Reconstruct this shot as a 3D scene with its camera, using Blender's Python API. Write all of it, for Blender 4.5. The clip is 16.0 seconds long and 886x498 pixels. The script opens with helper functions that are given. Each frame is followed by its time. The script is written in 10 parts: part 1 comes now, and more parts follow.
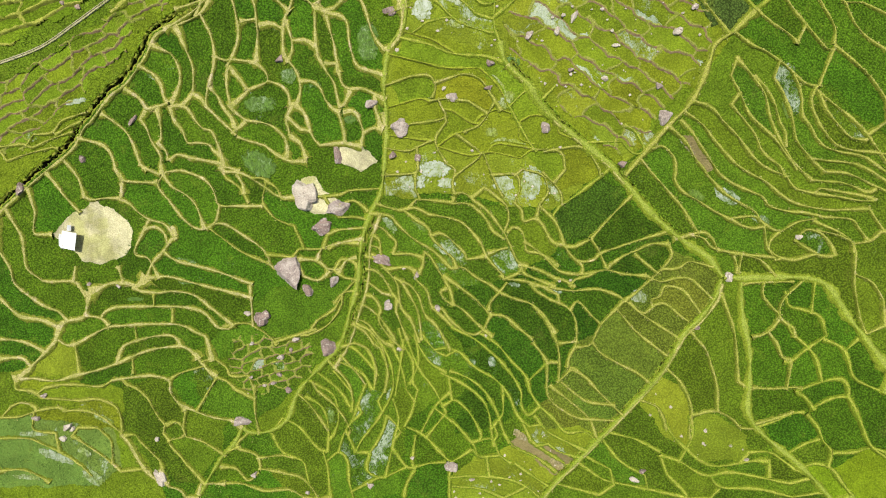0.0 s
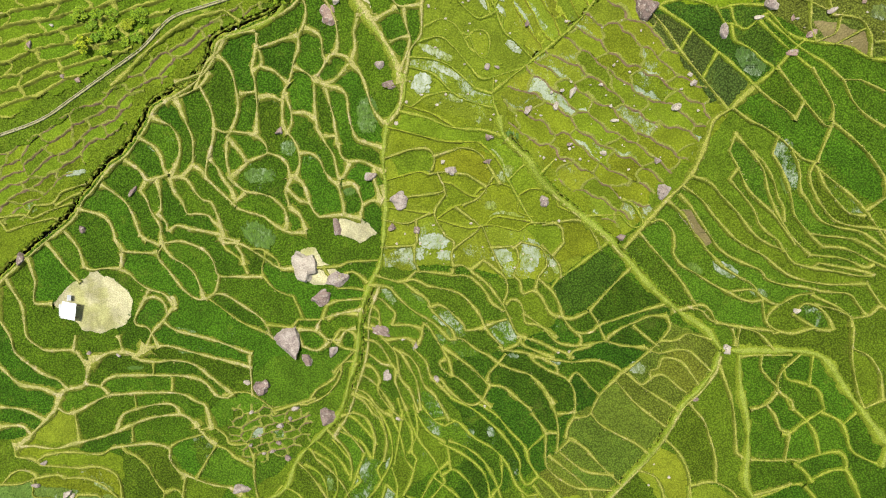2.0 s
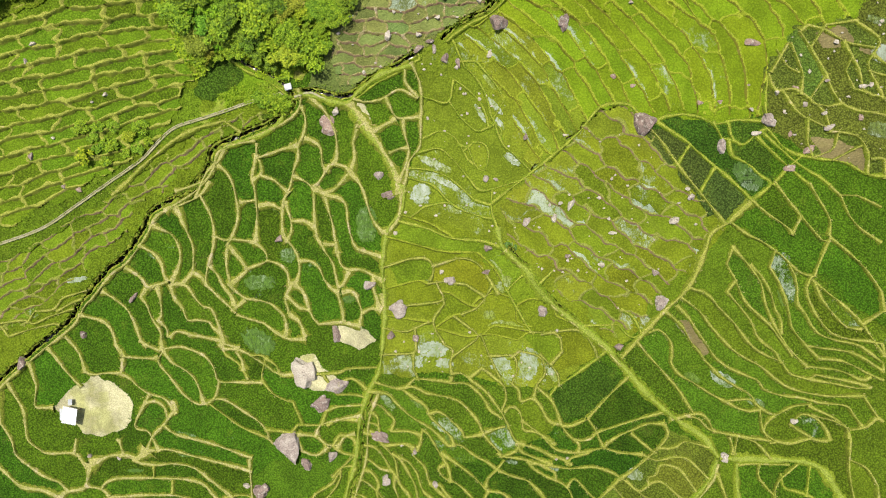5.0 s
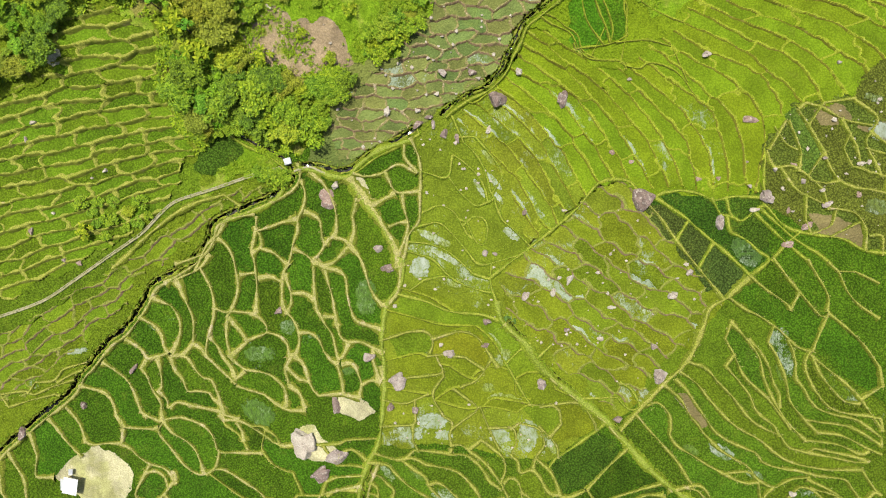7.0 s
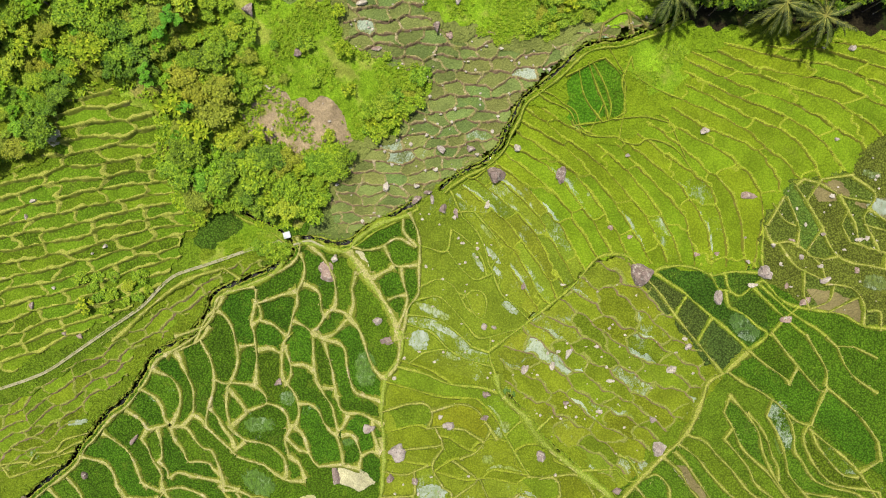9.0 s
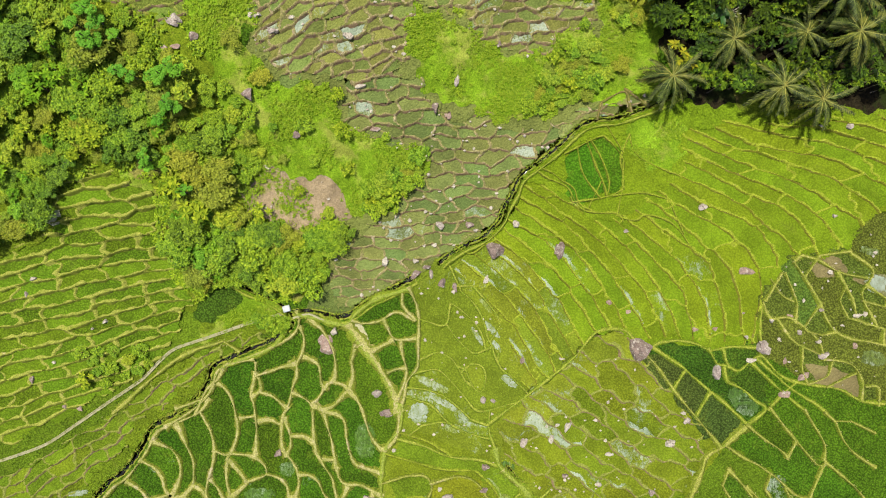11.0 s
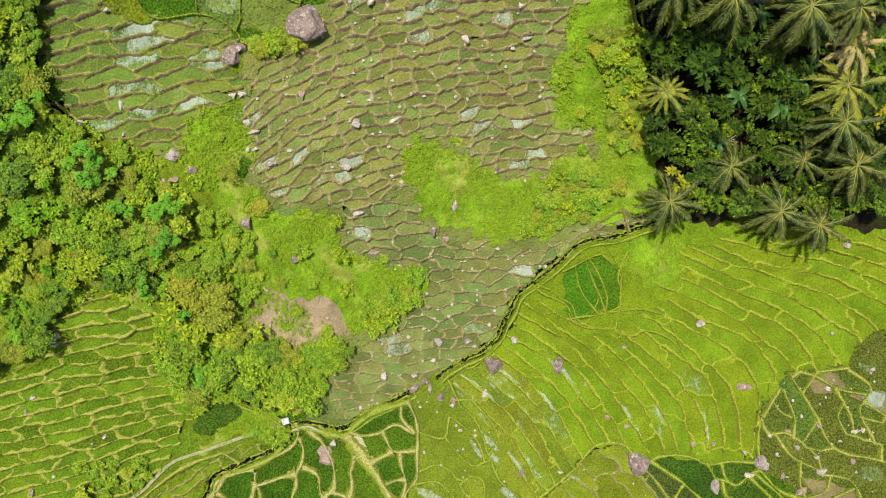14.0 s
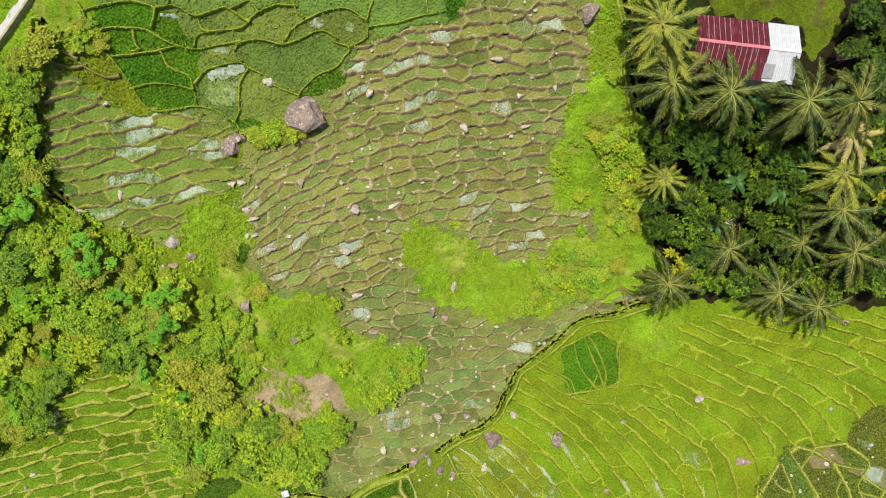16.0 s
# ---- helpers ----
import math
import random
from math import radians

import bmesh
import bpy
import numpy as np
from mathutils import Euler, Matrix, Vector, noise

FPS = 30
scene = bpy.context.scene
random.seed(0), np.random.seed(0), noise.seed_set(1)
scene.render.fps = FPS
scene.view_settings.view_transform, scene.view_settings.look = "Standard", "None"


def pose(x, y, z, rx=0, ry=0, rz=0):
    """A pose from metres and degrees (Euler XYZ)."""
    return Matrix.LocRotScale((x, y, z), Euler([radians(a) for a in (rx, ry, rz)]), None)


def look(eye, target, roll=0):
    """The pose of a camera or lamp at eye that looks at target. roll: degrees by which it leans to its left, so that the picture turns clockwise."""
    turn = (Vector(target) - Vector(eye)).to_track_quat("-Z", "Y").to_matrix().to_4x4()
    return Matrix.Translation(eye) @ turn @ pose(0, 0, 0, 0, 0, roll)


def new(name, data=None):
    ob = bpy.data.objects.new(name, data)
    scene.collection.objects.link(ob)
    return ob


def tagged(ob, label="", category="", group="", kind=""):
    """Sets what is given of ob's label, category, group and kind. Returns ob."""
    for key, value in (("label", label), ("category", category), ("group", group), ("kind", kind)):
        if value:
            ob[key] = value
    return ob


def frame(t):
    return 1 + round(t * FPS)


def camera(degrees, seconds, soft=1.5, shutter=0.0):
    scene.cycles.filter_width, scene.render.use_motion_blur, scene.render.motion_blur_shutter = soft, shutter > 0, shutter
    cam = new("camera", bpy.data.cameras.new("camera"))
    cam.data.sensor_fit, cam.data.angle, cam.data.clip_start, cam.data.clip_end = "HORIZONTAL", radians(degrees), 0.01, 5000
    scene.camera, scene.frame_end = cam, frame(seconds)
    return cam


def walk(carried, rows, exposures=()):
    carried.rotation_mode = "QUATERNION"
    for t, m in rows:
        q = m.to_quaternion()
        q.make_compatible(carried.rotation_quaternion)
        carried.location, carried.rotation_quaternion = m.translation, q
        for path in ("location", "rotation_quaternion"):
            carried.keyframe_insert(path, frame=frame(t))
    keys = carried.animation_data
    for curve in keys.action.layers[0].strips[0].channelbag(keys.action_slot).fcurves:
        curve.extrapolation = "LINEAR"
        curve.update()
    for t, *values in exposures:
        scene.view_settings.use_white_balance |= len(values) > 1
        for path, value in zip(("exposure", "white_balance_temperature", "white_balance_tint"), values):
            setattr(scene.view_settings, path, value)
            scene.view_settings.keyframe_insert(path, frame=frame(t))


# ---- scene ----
cam = camera(73.0, 16.0, 1.15)
METRES, EYE, TILT, LEAN, TURN = 69.0, 71.0, -90.0, 0.0, 0.0
ROWS = [
    (0.0, 0.0, 0.0000, 0.0, 0.000, 0.000, -0.0),
    (0.5, 0.0001, -0.0008, 0.0297, -0.015, 0.015, -0.01),
    (1.0, 0.0007, -0.0015, 0.0621, -0.000, 0.007, -0.02),
    (1.5, 0.0011, -0.0023, 0.092, -0.007, 0.000, -0.03),
    (2.0, 0.0019, -0.0028, 0.1245, 0.015, -0.015, -0.04),
    (2.5, 0.0023, -0.0037, 0.154, 0.037, -0.007, -0.07),
    (3.0, 0.0022, -0.0047, 0.1862, 0.007, -0.007, -0.08),
    (3.5, 0.0028, -0.0053, 0.2171, 0.022, -0.030, -0.09),
    (4.0, 0.0036, -0.0063, 0.2491, 0.052, 0.015, -0.1),
    (6.5, 0.0057, -0.0106, 0.4039, 0.082, 0.052, -0.05),
    (7.0, 0.006, -0.0112, 0.4364, 0.082, 0.022, -0.03),
    (7.5, 0.0068, -0.0118, 0.4653, 0.112, 0.052, -0.01),
    (8.0, 0.0073, -0.0127, 0.4981, 0.112, 0.067, 0.02),
    (8.5, 0.0074, -0.0135, 0.5274, 0.105, 0.082, 0.06),
    (9.0, 0.0079, -0.0142, 0.5606, 0.105, 0.052, 0.08),
    (11.5, 0.0111, -0.0174, 0.717, 0.142, 0.090, 0.24),
    (12.0, 0.0116, -0.0177, 0.7499, 0.142, 0.090, 0.28),
    (12.5, 0.0123, -0.0183, 0.7803, 0.142, 0.112, 0.31),
    (13.0, 0.0133, -0.0193, 0.813, 0.142, 0.127, 0.33),
    (13.5, 0.0139, -0.0198, 0.8433, 0.142, 0.127, 0.36),
    (14.0, 0.0144, -0.0202, 0.8759, 0.150, 0.135, 0.39),
    (14.5, 0.0149, -0.0206, 0.9061, 0.142, 0.157, 0.41),
    (15.0, 0.0153, -0.0211, 0.9385, 0.135, 0.157, 0.44),
    (15.5, 0.0159, -0.0218, 0.968, 0.127, 0.165, 0.47),
    (16.0, 0.0166, -0.0227, 0.9997, 0.127, 0.179, 0.49),
]
walk(cam, [(t, pose(0, 0, EYE, TILT, LEAN, TURN) @ pose(METRES * x, METRES * y, METRES * z, 90 + pitch, roll, yaw)) for t, x, y, z, yaw, pitch, roll in ROWS])


# ---- light ----
world = bpy.data.worlds.new("sky")
scene.world = world
world.use_nodes = True
wn = world.node_tree.nodes
sky = wn.new("ShaderNodeTexSky")
sky.sky_type, sky.sun_disc = "NISHITA", False
SUN_UP, SUN_TURN = 74.0, -40.0
sky.sun_elevation, sky.sun_rotation = radians(SUN_UP), radians(SUN_TURN)
wn["Background"].inputs["Strength"].default_value = 0.11
sky.air_density, sky.dust_density, sky.ozone_density = 0.7, 3.0, 0.6
world.node_tree.links.new(sky.outputs[0], wn["Background"].inputs["Color"])
sun = new("sun", bpy.data.lights.new("sun", "SUN"))
sun.data.energy, sun.data.angle, sun.data.color = 4.3, radians(3.0), (1.0, 0.95, 0.78)
_a = radians(SUN_TURN)
_d = Vector((math.sin(_a) * math.cos(radians(SUN_UP)), math.cos(_a) * math.cos(radians(SUN_UP)), math.sin(radians(SUN_UP))))
sun.matrix_world = look(_d * 200, (0, 0, 0))
scene.view_settings.exposure = 0.17


# ---- materials ----
class Mat:
    """A small wrapper that builds a node material."""

    def __init__(self, name, rough=0.8, spec=0.3):
        self.m = bpy.data.materials.new(name)
        self.m.use_nodes = True
        self.t = self.m.node_tree
        self.b = self.t.nodes["Principled BSDF"]
        self.b.inputs["Roughness"].default_value = rough
        self.b.inputs["Specular IOR Level"].default_value = spec
        geo = self.t.nodes.new("ShaderNodeNewGeometry")
        self.pos = geo.outputs["Position"]
        self.island = geo.outputs["Random Per Island"]

    def link(self, a, b):
        self.t.links.new(a, b)

    def put(self, sock, v):
        if isinstance(v, bpy.types.NodeSocket):
            self.link(v, sock)
        else:
            sock.default_value = (*v, 1.0) if isinstance(v, tuple) and len(v) == 3 and sock.type == "RGBA" else v

    def obj(self, out):
        return self.t.nodes.new("ShaderNodeObjectInfo").outputs[out]

    def noise(self, scale, detail=3.0, rough=0.6, distort=0.0, stretch=(1, 1, 1), turn=0.0):
        mp = self.t.nodes.new("ShaderNodeMapping")
        mp.inputs["Scale"].default_value = stretch
        mp.inputs["Rotation"].default_value = (0, 0, radians(turn))
        self.link(self.pos, mp.inputs[0])
        n = self.t.nodes.new("ShaderNodeTexNoise")
        n.inputs["Scale"].default_value, n.inputs["Detail"].default_value = scale, detail
        n.inputs["Roughness"].default_value, n.inputs["Distortion"].default_value = rough, distort
        self.link(mp.outputs[0], n.inputs["Vector"])
        return n.outputs["Fac"]

    def clumps(self, scale, turn=0.0):
        """Distance to the nearest tuft."""
        mp = self.t.nodes.new("ShaderNodeMapping")
        mp.inputs["Rotation"].default_value = (0, 0, radians(turn))
        self.link(self.pos, mp.inputs[0])
        n = self.t.nodes.new("ShaderNodeTexVoronoi")
        n.voronoi_dimensions = "2D"
        n.inputs["Scale"].default_value = scale
        self.link(mp.outputs[0], n.inputs["Vector"])
        return n.outputs["Distance"]

    def ramp(self, fac, lo, hi, a=0.0, b=1.0):
        r = self.t.nodes.new("ShaderNodeMapRange")
        r.interpolation_type = "SMOOTHSTEP"
        self.put(r.inputs["Value"], fac)
        self.put(r.inputs["From Min"], lo)
        self.put(r.inputs["From Max"], hi)
        self.put(r.inputs["To Min"], a)
        self.put(r.inputs["To Max"], b)
        return r.outputs["Result"]

    def math(self, op, a, b):
        n = self.t.nodes.new("ShaderNodeMath")
        n.operation = op
        self.put(n.inputs[0], a)
        self.put(n.inputs[1], b)
        return n.outputs[0]

    def mix(self, fac, a, b, mode="MIX"):
        n = self.t.nodes.new("ShaderNodeMix")
        n.data_type, n.blend_type = "RGBA", mode
        self.put(n.inputs[0], fac)
        self.put(n.inputs[6], a)
        self.put(n.inputs[7], b)
        return n.outputs[2]

    def bump(self, height, strength, dist):
        n = self.t.nodes.new("ShaderNodeBump")
        n.inputs["Strength"].default_value, n.inputs["Distance"].default_value = strength, dist
        self.link(height, n.inputs["Height"])
        self.link(n.outputs[0], self.b.inputs["Normal"])

    def color(self, c):
        self.put(self.b.inputs["Base Color"], c)
        return self.m


def grey(k):
    return (k, k, k)


def make_rice():
    m = Mat("rice", 0.8, 0.08)
    tint, wet = m.obj("Color"), m.obj("Alpha")
    parts = m.t.nodes.new("ShaderNodeSeparateColor")
    m.link(tint, parts.inputs[0])
    crisp = m.ramp(parts.outputs[1], 0.10, 0.22, 1.0, 0.36)
    crisp = m.math("MULTIPLY", crisp, m.ramp(parts.outputs[2], 0.018, 0.04, 1.0, 0.35))
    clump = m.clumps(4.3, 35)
    fine = m.noise(4.2, 2.0, 0.65, 0.8)
    broad = m.noise(0.35, 3.0, 0.6, 0.4)
    # Darker away from each tuft: the shade between plants is put into the colour.
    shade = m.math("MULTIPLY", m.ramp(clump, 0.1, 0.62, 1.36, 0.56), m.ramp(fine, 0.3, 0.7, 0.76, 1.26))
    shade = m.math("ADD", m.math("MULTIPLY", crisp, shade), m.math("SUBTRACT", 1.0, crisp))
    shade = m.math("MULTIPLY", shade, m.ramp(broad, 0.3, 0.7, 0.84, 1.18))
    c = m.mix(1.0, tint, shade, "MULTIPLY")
    c = m.mix(m.ramp(m.noise(0.22, 5.0, 0.65, 0.6), 0.58, 0.76, 0.0, 0.2), c, (0.17, 0.16, 0.04))
    c = m.mix(m.ramp(m.noise(0.7, 3.0), 0.55, 0.75, 0.0, 0.16), c, (0.24, 0.29, 0.03))
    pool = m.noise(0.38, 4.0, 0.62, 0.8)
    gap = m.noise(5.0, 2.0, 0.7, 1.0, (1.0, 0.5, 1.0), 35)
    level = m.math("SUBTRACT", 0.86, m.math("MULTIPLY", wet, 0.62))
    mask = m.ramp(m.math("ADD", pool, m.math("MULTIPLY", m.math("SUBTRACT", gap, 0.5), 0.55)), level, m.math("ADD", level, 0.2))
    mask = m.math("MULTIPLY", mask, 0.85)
    # Flooded parts: the pale reflection of the sky is put into the base colour.
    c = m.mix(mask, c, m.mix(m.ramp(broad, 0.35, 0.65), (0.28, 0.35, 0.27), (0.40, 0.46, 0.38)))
    m.put(m.b.inputs["Roughness"], m.ramp(mask, 0.0, 1.0, 0.75, 0.45))
    m.bump(m.math("SUBTRACT", fine, clump), 0.8, 0.14)
    return m.color(c)


def make_bank(name, a, b, soil, bare, moss=(0.12, 0.17, 0.012)):
    m = Mat(name, 0.9, 0.15)
    n1, n2, n3 = m.noise(5.0, 3.0, 0.7), m.noise(0.6, 4.0, 0.6), m.noise(1.6, 3.0, 0.65, 0.5)
    c = m.mix(m.ramp(n1, 0.3, 0.7), a, b)
    c = m.mix(m.ramp(m.math("ADD", n2, m.math("MULTIPLY", n3, 0.5)), bare, bare + 0.2), c, soil)
    c = m.mix(m.ramp(m.noise(0.45, 4.0, 0.65), 0.5, 0.7, 0.0, 0.55), c, moss)
    c = m.mix(1.0, c, m.ramp(m.noise(7.0, 2.0), 0.3, 0.7, 0.65, 1.35), "MULTIPLY")
    m.bump(n1, 0.8, 0.12)
    return m.color(c)


def make_grass(name, a, b, dry, bare=0.62):
    m = Mat(name, 0.9, 0.08)
    n1, n2, n3 = m.noise(4.0, 4.0, 0.7, 0.4), m.noise(0.18, 4.0, 0.6, 0.5), m.noise(0.8, 3.0, 0.6)
    c = m.mix(m.ramp(n1, 0.3, 0.7), a, b)
    c = m.mix(m.ramp(m.math("ADD", m.math("MULTIPLY", n2, 0.7), m.math("MULTIPLY", n3, 0.3)), bare - 0.12, bare), c, dry)
    c = m.mix(1.0, c, m.ramp(m.noise(8.0, 2.0), 0.3, 0.7, 0.78, 1.22), "MULTIPLY")
    c = m.mix(1.0, c, m.ramp(m.noise(0.32, 4.0, 0.6, 0.8), 0.3, 0.7, 0.72, 1.25), "MULTIPLY")
    m.bump(n1, 0.7, 0.2)
    return m.color(c)


def make_rock(name, a, b):
    m = Mat(name, 0.8, 0.3)
    n1, n2 = m.noise(1.3, 5.0, 0.65, 0.3), m.noise(7.0, 4.0, 0.7)
    c = m.mix(m.ramp(n1, 0.35, 0.65), a, b)
    c = m.mix(m.ramp(m.noise(2.6, 4.0), 0.52, 0.66, 0.0, 0.8), c, (0.48, 0.43, 0.38))
    c = m.mix(m.ramp(m.noise(1.7, 5.0, 0.7, 1.5), 0.60, 0.66, 0.0, 0.75), c, (0.06, 0.045, 0.045))
    c = m.mix(1.0, c, m.ramp(n2, 0.3, 0.7, 0.7, 1.25), "MULTIPLY")
    m.bump(m.math("ADD", n1, m.math("MULTIPLY", n2, 0.3)), 0.9, 0.15)
    return m.color(c)


RICE = make_rice()
BANK = {
    "d": make_bank("dry_bank", (0.39, 0.36, 0.155), (0.27, 0.28, 0.065), (0.47, 0.41, 0.25), 0.82, (0.15, 0.19, 0.016)),
    "y": make_bank("yellow_bank", (0.33, 0.32, 0.085), (0.23, 0.265, 0.035), (0.43, 0.37, 0.20), 0.84, (0.14, 0.19, 0.014)),
    "g": make_bank("grassy_bank", (0.22, 0.27, 0.025), (0.31, 0.32, 0.06), (0.38, 0.33, 0.12), 0.94),
    "l": make_bank("lush_bank", (0.095, 0.11, 0.013), (0.13, 0.145, 0.017), (0.18, 0.14, 0.06), 0.84, (0.12, 0.165, 0.011)),
    "m": make_bank("mud_bank", (0.215, 0.16, 0.075), (0.20, 0.185, 0.045), (0.35, 0.26, 0.16), 0.80, (0.15, 0.20, 0.018)),
    "k": make_bank("low_turf_bank", (0.27, 0.29, 0.055), (0.22, 0.27, 0.03), (0.34, 0.30, 0.12), 0.90),
    "p": make_bank("path_turf", (0.19, 0.26, 0.03), (0.27, 0.31, 0.06), (0.42, 0.35, 0.18), 0.90),
}
SHOULDER = {
    "d": make_bank("dry_shoulder", (0.21, 0.23, 0.035), (0.13, 0.17, 0.014), (0.36, 0.31, 0.13), 0.84),
    "y": make_bank("yellow_shoulder", (0.20, 0.23, 0.028), (0.12, 0.16, 0.012), (0.30, 0.27, 0.08), 0.88),
    "g": make_bank("grassy_shoulder", (0.15, 0.20, 0.015), (0.11, 0.16, 0.010), (0.24, 0.24, 0.04), 0.94),
    "l": make_bank("lush_shoulder", (0.205, 0.26, 0.017), (0.26, 0.295, 0.032), (0.32, 0.30, 0.10), 0.90),
    "m": make_bank("mud_shoulder", (0.15, 0.13, 0.04), (0.17, 0.17, 0.04), (0.21, 0.16, 0.07), 0.88),
    "k": make_bank("low_turf_shoulder", (0.17, 0.22, 0.022), (0.21, 0.25, 0.03), (0.26, 0.24, 0.07), 0.92),
    "p": make_bank("path_shoulder", (0.16, 0.22, 0.015), (0.21, 0.26, 0.025), (0.28, 0.26, 0.08), 0.94),
}
GRASS = make_grass("turf", (0.125, 0.235, 0.010), (0.21, 0.34, 0.018), (0.27, 0.32, 0.05))
YARD = make_grass("yard_grass", (0.07, 0.11, 0.007), (0.13, 0.18, 0.012), (0.09, 0.075, 0.025), 0.64)
SCRUB = make_grass("scrub_ground", (0.10, 0.16, 0.008), (0.19, 0.25, 0.015), (0.26, 0.25, 0.06))
SOIL = make_grass("bare_soil", (0.40, 0.385, 0.225), (0.48, 0.455, 0.29), (0.36, 0.36, 0.16), 0.62)
# Litter and humus, with the shade under the trees put into the colour.
SHADE_SOIL = make_grass("shaded_litter", (0.012, 0.010, 0.005), (0.03, 0.024, 0.012), (0.02, 0.03, 0.006))
SCAR = make_grass("slipped_earth", (0.37, 0.285, 0.185), (0.29, 0.225, 0.13), (0.21, 0.25, 0.03), 0.68)
FAR = make_grass("far_fields", (0.10, 0.16, 0.01), (0.18, 0.22, 0.015), (0.20, 0.18, 0.05))
ROCK = make_rock("granite", (0.28, 0.21, 0.185), (0.15, 0.11, 0.10))
LIGHT_ROCK = make_rock("light_granite", (0.42, 0.37, 0.33), (0.24, 0.19, 0.175))
PALE = make_rock("pale_stone", (0.50, 0.46, 0.39), (0.36, 0.31, 0.26))


# ---- helpers of the scene ----
def mesh_of(name, verts, faces, material, smooth=False):
    me = bpy.data.meshes.new(name)
    me.from_pydata([tuple(map(float, v)) for v in verts], [], faces)
    if material:
        me.materials.append(material)
    if smooth:
        me.polygons.foreach_set("use_smooth", [True] * len(me.polygons))
    return me


def grid_mesh(name, verts, quads, material, smooth=True):
    """A mesh from arrays of corners and quads."""
    me = bpy.data.meshes.new(name)
    me.vertices.add(len(verts))
    me.vertices.foreach_set("co", np.asarray(verts, np.float32).ravel())
    k = quads.shape[1]
    me.loops.add(quads.size)
    me.loops.foreach_set("vertex_index", quads.astype(np.int32).ravel())
    me.polygons.add(len(quads))
    me.polygons.foreach_set("loop_start", np.arange(0, quads.size, k, dtype=np.int32))
    me.materials.append(material)
    me.update(calc_edges=True)
    me.polygons.foreach_set("use_smooth", np.full(len(quads), smooth))
    return me


def part(name, me, parent, label=""):
    ob = new(name, me)
    ob.parent = parent
    return tagged(ob, label)


# ---- the lie of the land ----
SLOPE = (0.86, 1.52, 5.57, 1.11, -3.04, 3.26, 0.11, 0.18, -2.52, 1.95)
KNOLLS = ((-20, -20, -0.6), (5, -20, 0.5), (30, -20, -0.5), (50, -20, 0.7), (-20, 2, 0.6), (5, 2, 0.2), (30, 2, -0.7), (-45, 24, -0.2), (-20, 24, -0.7), (5, 24, 0.8), (30, 24, 0.6), (50, 24, 0.2), (-45, 46, 0.8), (-20, 46, -1.6), (5, 46, -0.7), (30, 46, 0.3), (-20, 68, 2.3), (5, 68, 0.2), (30, 68, -2.0), (50, 68, 0.5), (-45, 90, -1.5), (-20, 90, -2.5), (5, 90, 0.8), (30, 90, 1.7))


def land(x, y):
    """Height of the hillside."""
    x, y = np.clip(np.asarray(x, float), -68, 68), np.clip(np.asarray(y, float), -42, 104)
    u, v = x / 50, (y - 25) / 50
    terms = (1, u, v, u * u, u * v, v * v, u ** 3, u * u * v, u * v * v, v ** 3)
    z = sum(k * q for k, q in zip(SLOPE, terms))
    for bx, by, b in KNOLLS:
        z = z + b * np.exp(-((x - bx) ** 2 + (y - by) ** 2) / 338)
    return z


CELL, X0, Y0, NX, NY = 0.2, -66.0, -40.0, 660, 715
solid = np.zeros((NY, NX), np.int16)
owner = np.zeros((NY, NX), np.int32)
BANKS, STREAMS, ZONES, WETS = [], [], [], []


def smooth_line(pts, step=0.3):
    """A smooth curve through the points, at even steps."""
    p = np.array(pts, float)
    if len(p) > 2:
        q = np.vstack([2 * p[0] - p[1], p, 2 * p[-1] - p[-2]])
        out = []
        for i in range(1, len(q) - 2):
            for s in np.linspace(0, 1, 8, endpoint=False):
                a, b, c, d = q[i - 1:i + 3]
                out.append(0.5 * (2 * b + (c - a) * s + (2 * a - 5 * b + 4 * c - d) * s * s + (3 * b - a - 3 * c + d) * s ** 3))
        p = np.array(out + [q[-2]])
    seg = np.r_[0, np.cumsum(np.hypot(*np.diff(p, axis=0).T))]
    n = max(2, int(seg[-1] / step) + 1)
    s = np.linspace(0, seg[-1], n)
    return np.stack([np.interp(s, seg, p[:, 0]), np.interp(s, seg, p[:, 1])], -1)


def stamp(line, radius, code, ident=-1):
    """Marks the cells within radius of a line."""
    k = int(radius / CELL) + 1
    for x, y in line:
        i, j = int((x - X0) / CELL), int((y - Y0) / CELL)
        i0, i1, j0, j1 = max(i - k, 0), min(i + k + 1, NX), max(j - k, 0), min(j + k + 1, NY)
        if i0 >= i1 or j0 >= j1:
            continue
        gx, gy = np.meshgrid(X0 + (np.arange(i0, i1) + .5) * CELL - x, Y0 + (np.arange(j0, j1) + .5) * CELL - y)
        blk, own = solid[j0:j1, i0:i1], owner[j0:j1, i0:i1]
        hit = gx ** 2 + gy ** 2 <= radius ** 2
        blk[hit & (blk < code)] = code
        own[hit] = ident


def bank(style, width, *pts):
    """An earth bank between paddies."""
    line = smooth_line(pts)
    BANKS.append([style, width, line])
    stamp(line, max(width * 0.32, 0.17), 1, len(BANKS))


def stream(width, *pts):
    line = smooth_line(pts)
    STREAMS.append((width, line))
    stamp(line, width * 0.5 + 0.1, 2)


def zone(kind, *pts):
    ZONES.append((kind, np.array(pts)))


def wet(amount, *pts):
    WETS.extend((x, y, amount) for x, y in pts)


def inside(poly, x, y):
    r, n = np.zeros(np.shape(x), bool), len(poly)
    for i in range(n):
        (xa, ya), (xb, yb) = poly[i], poly[i - 1]
        if ya != yb:
            r ^= ((ya > y) != (yb > y)) & (x < (xb - xa) * (y - ya) / (yb - ya) + xa)
    return r


SLOPES = {}


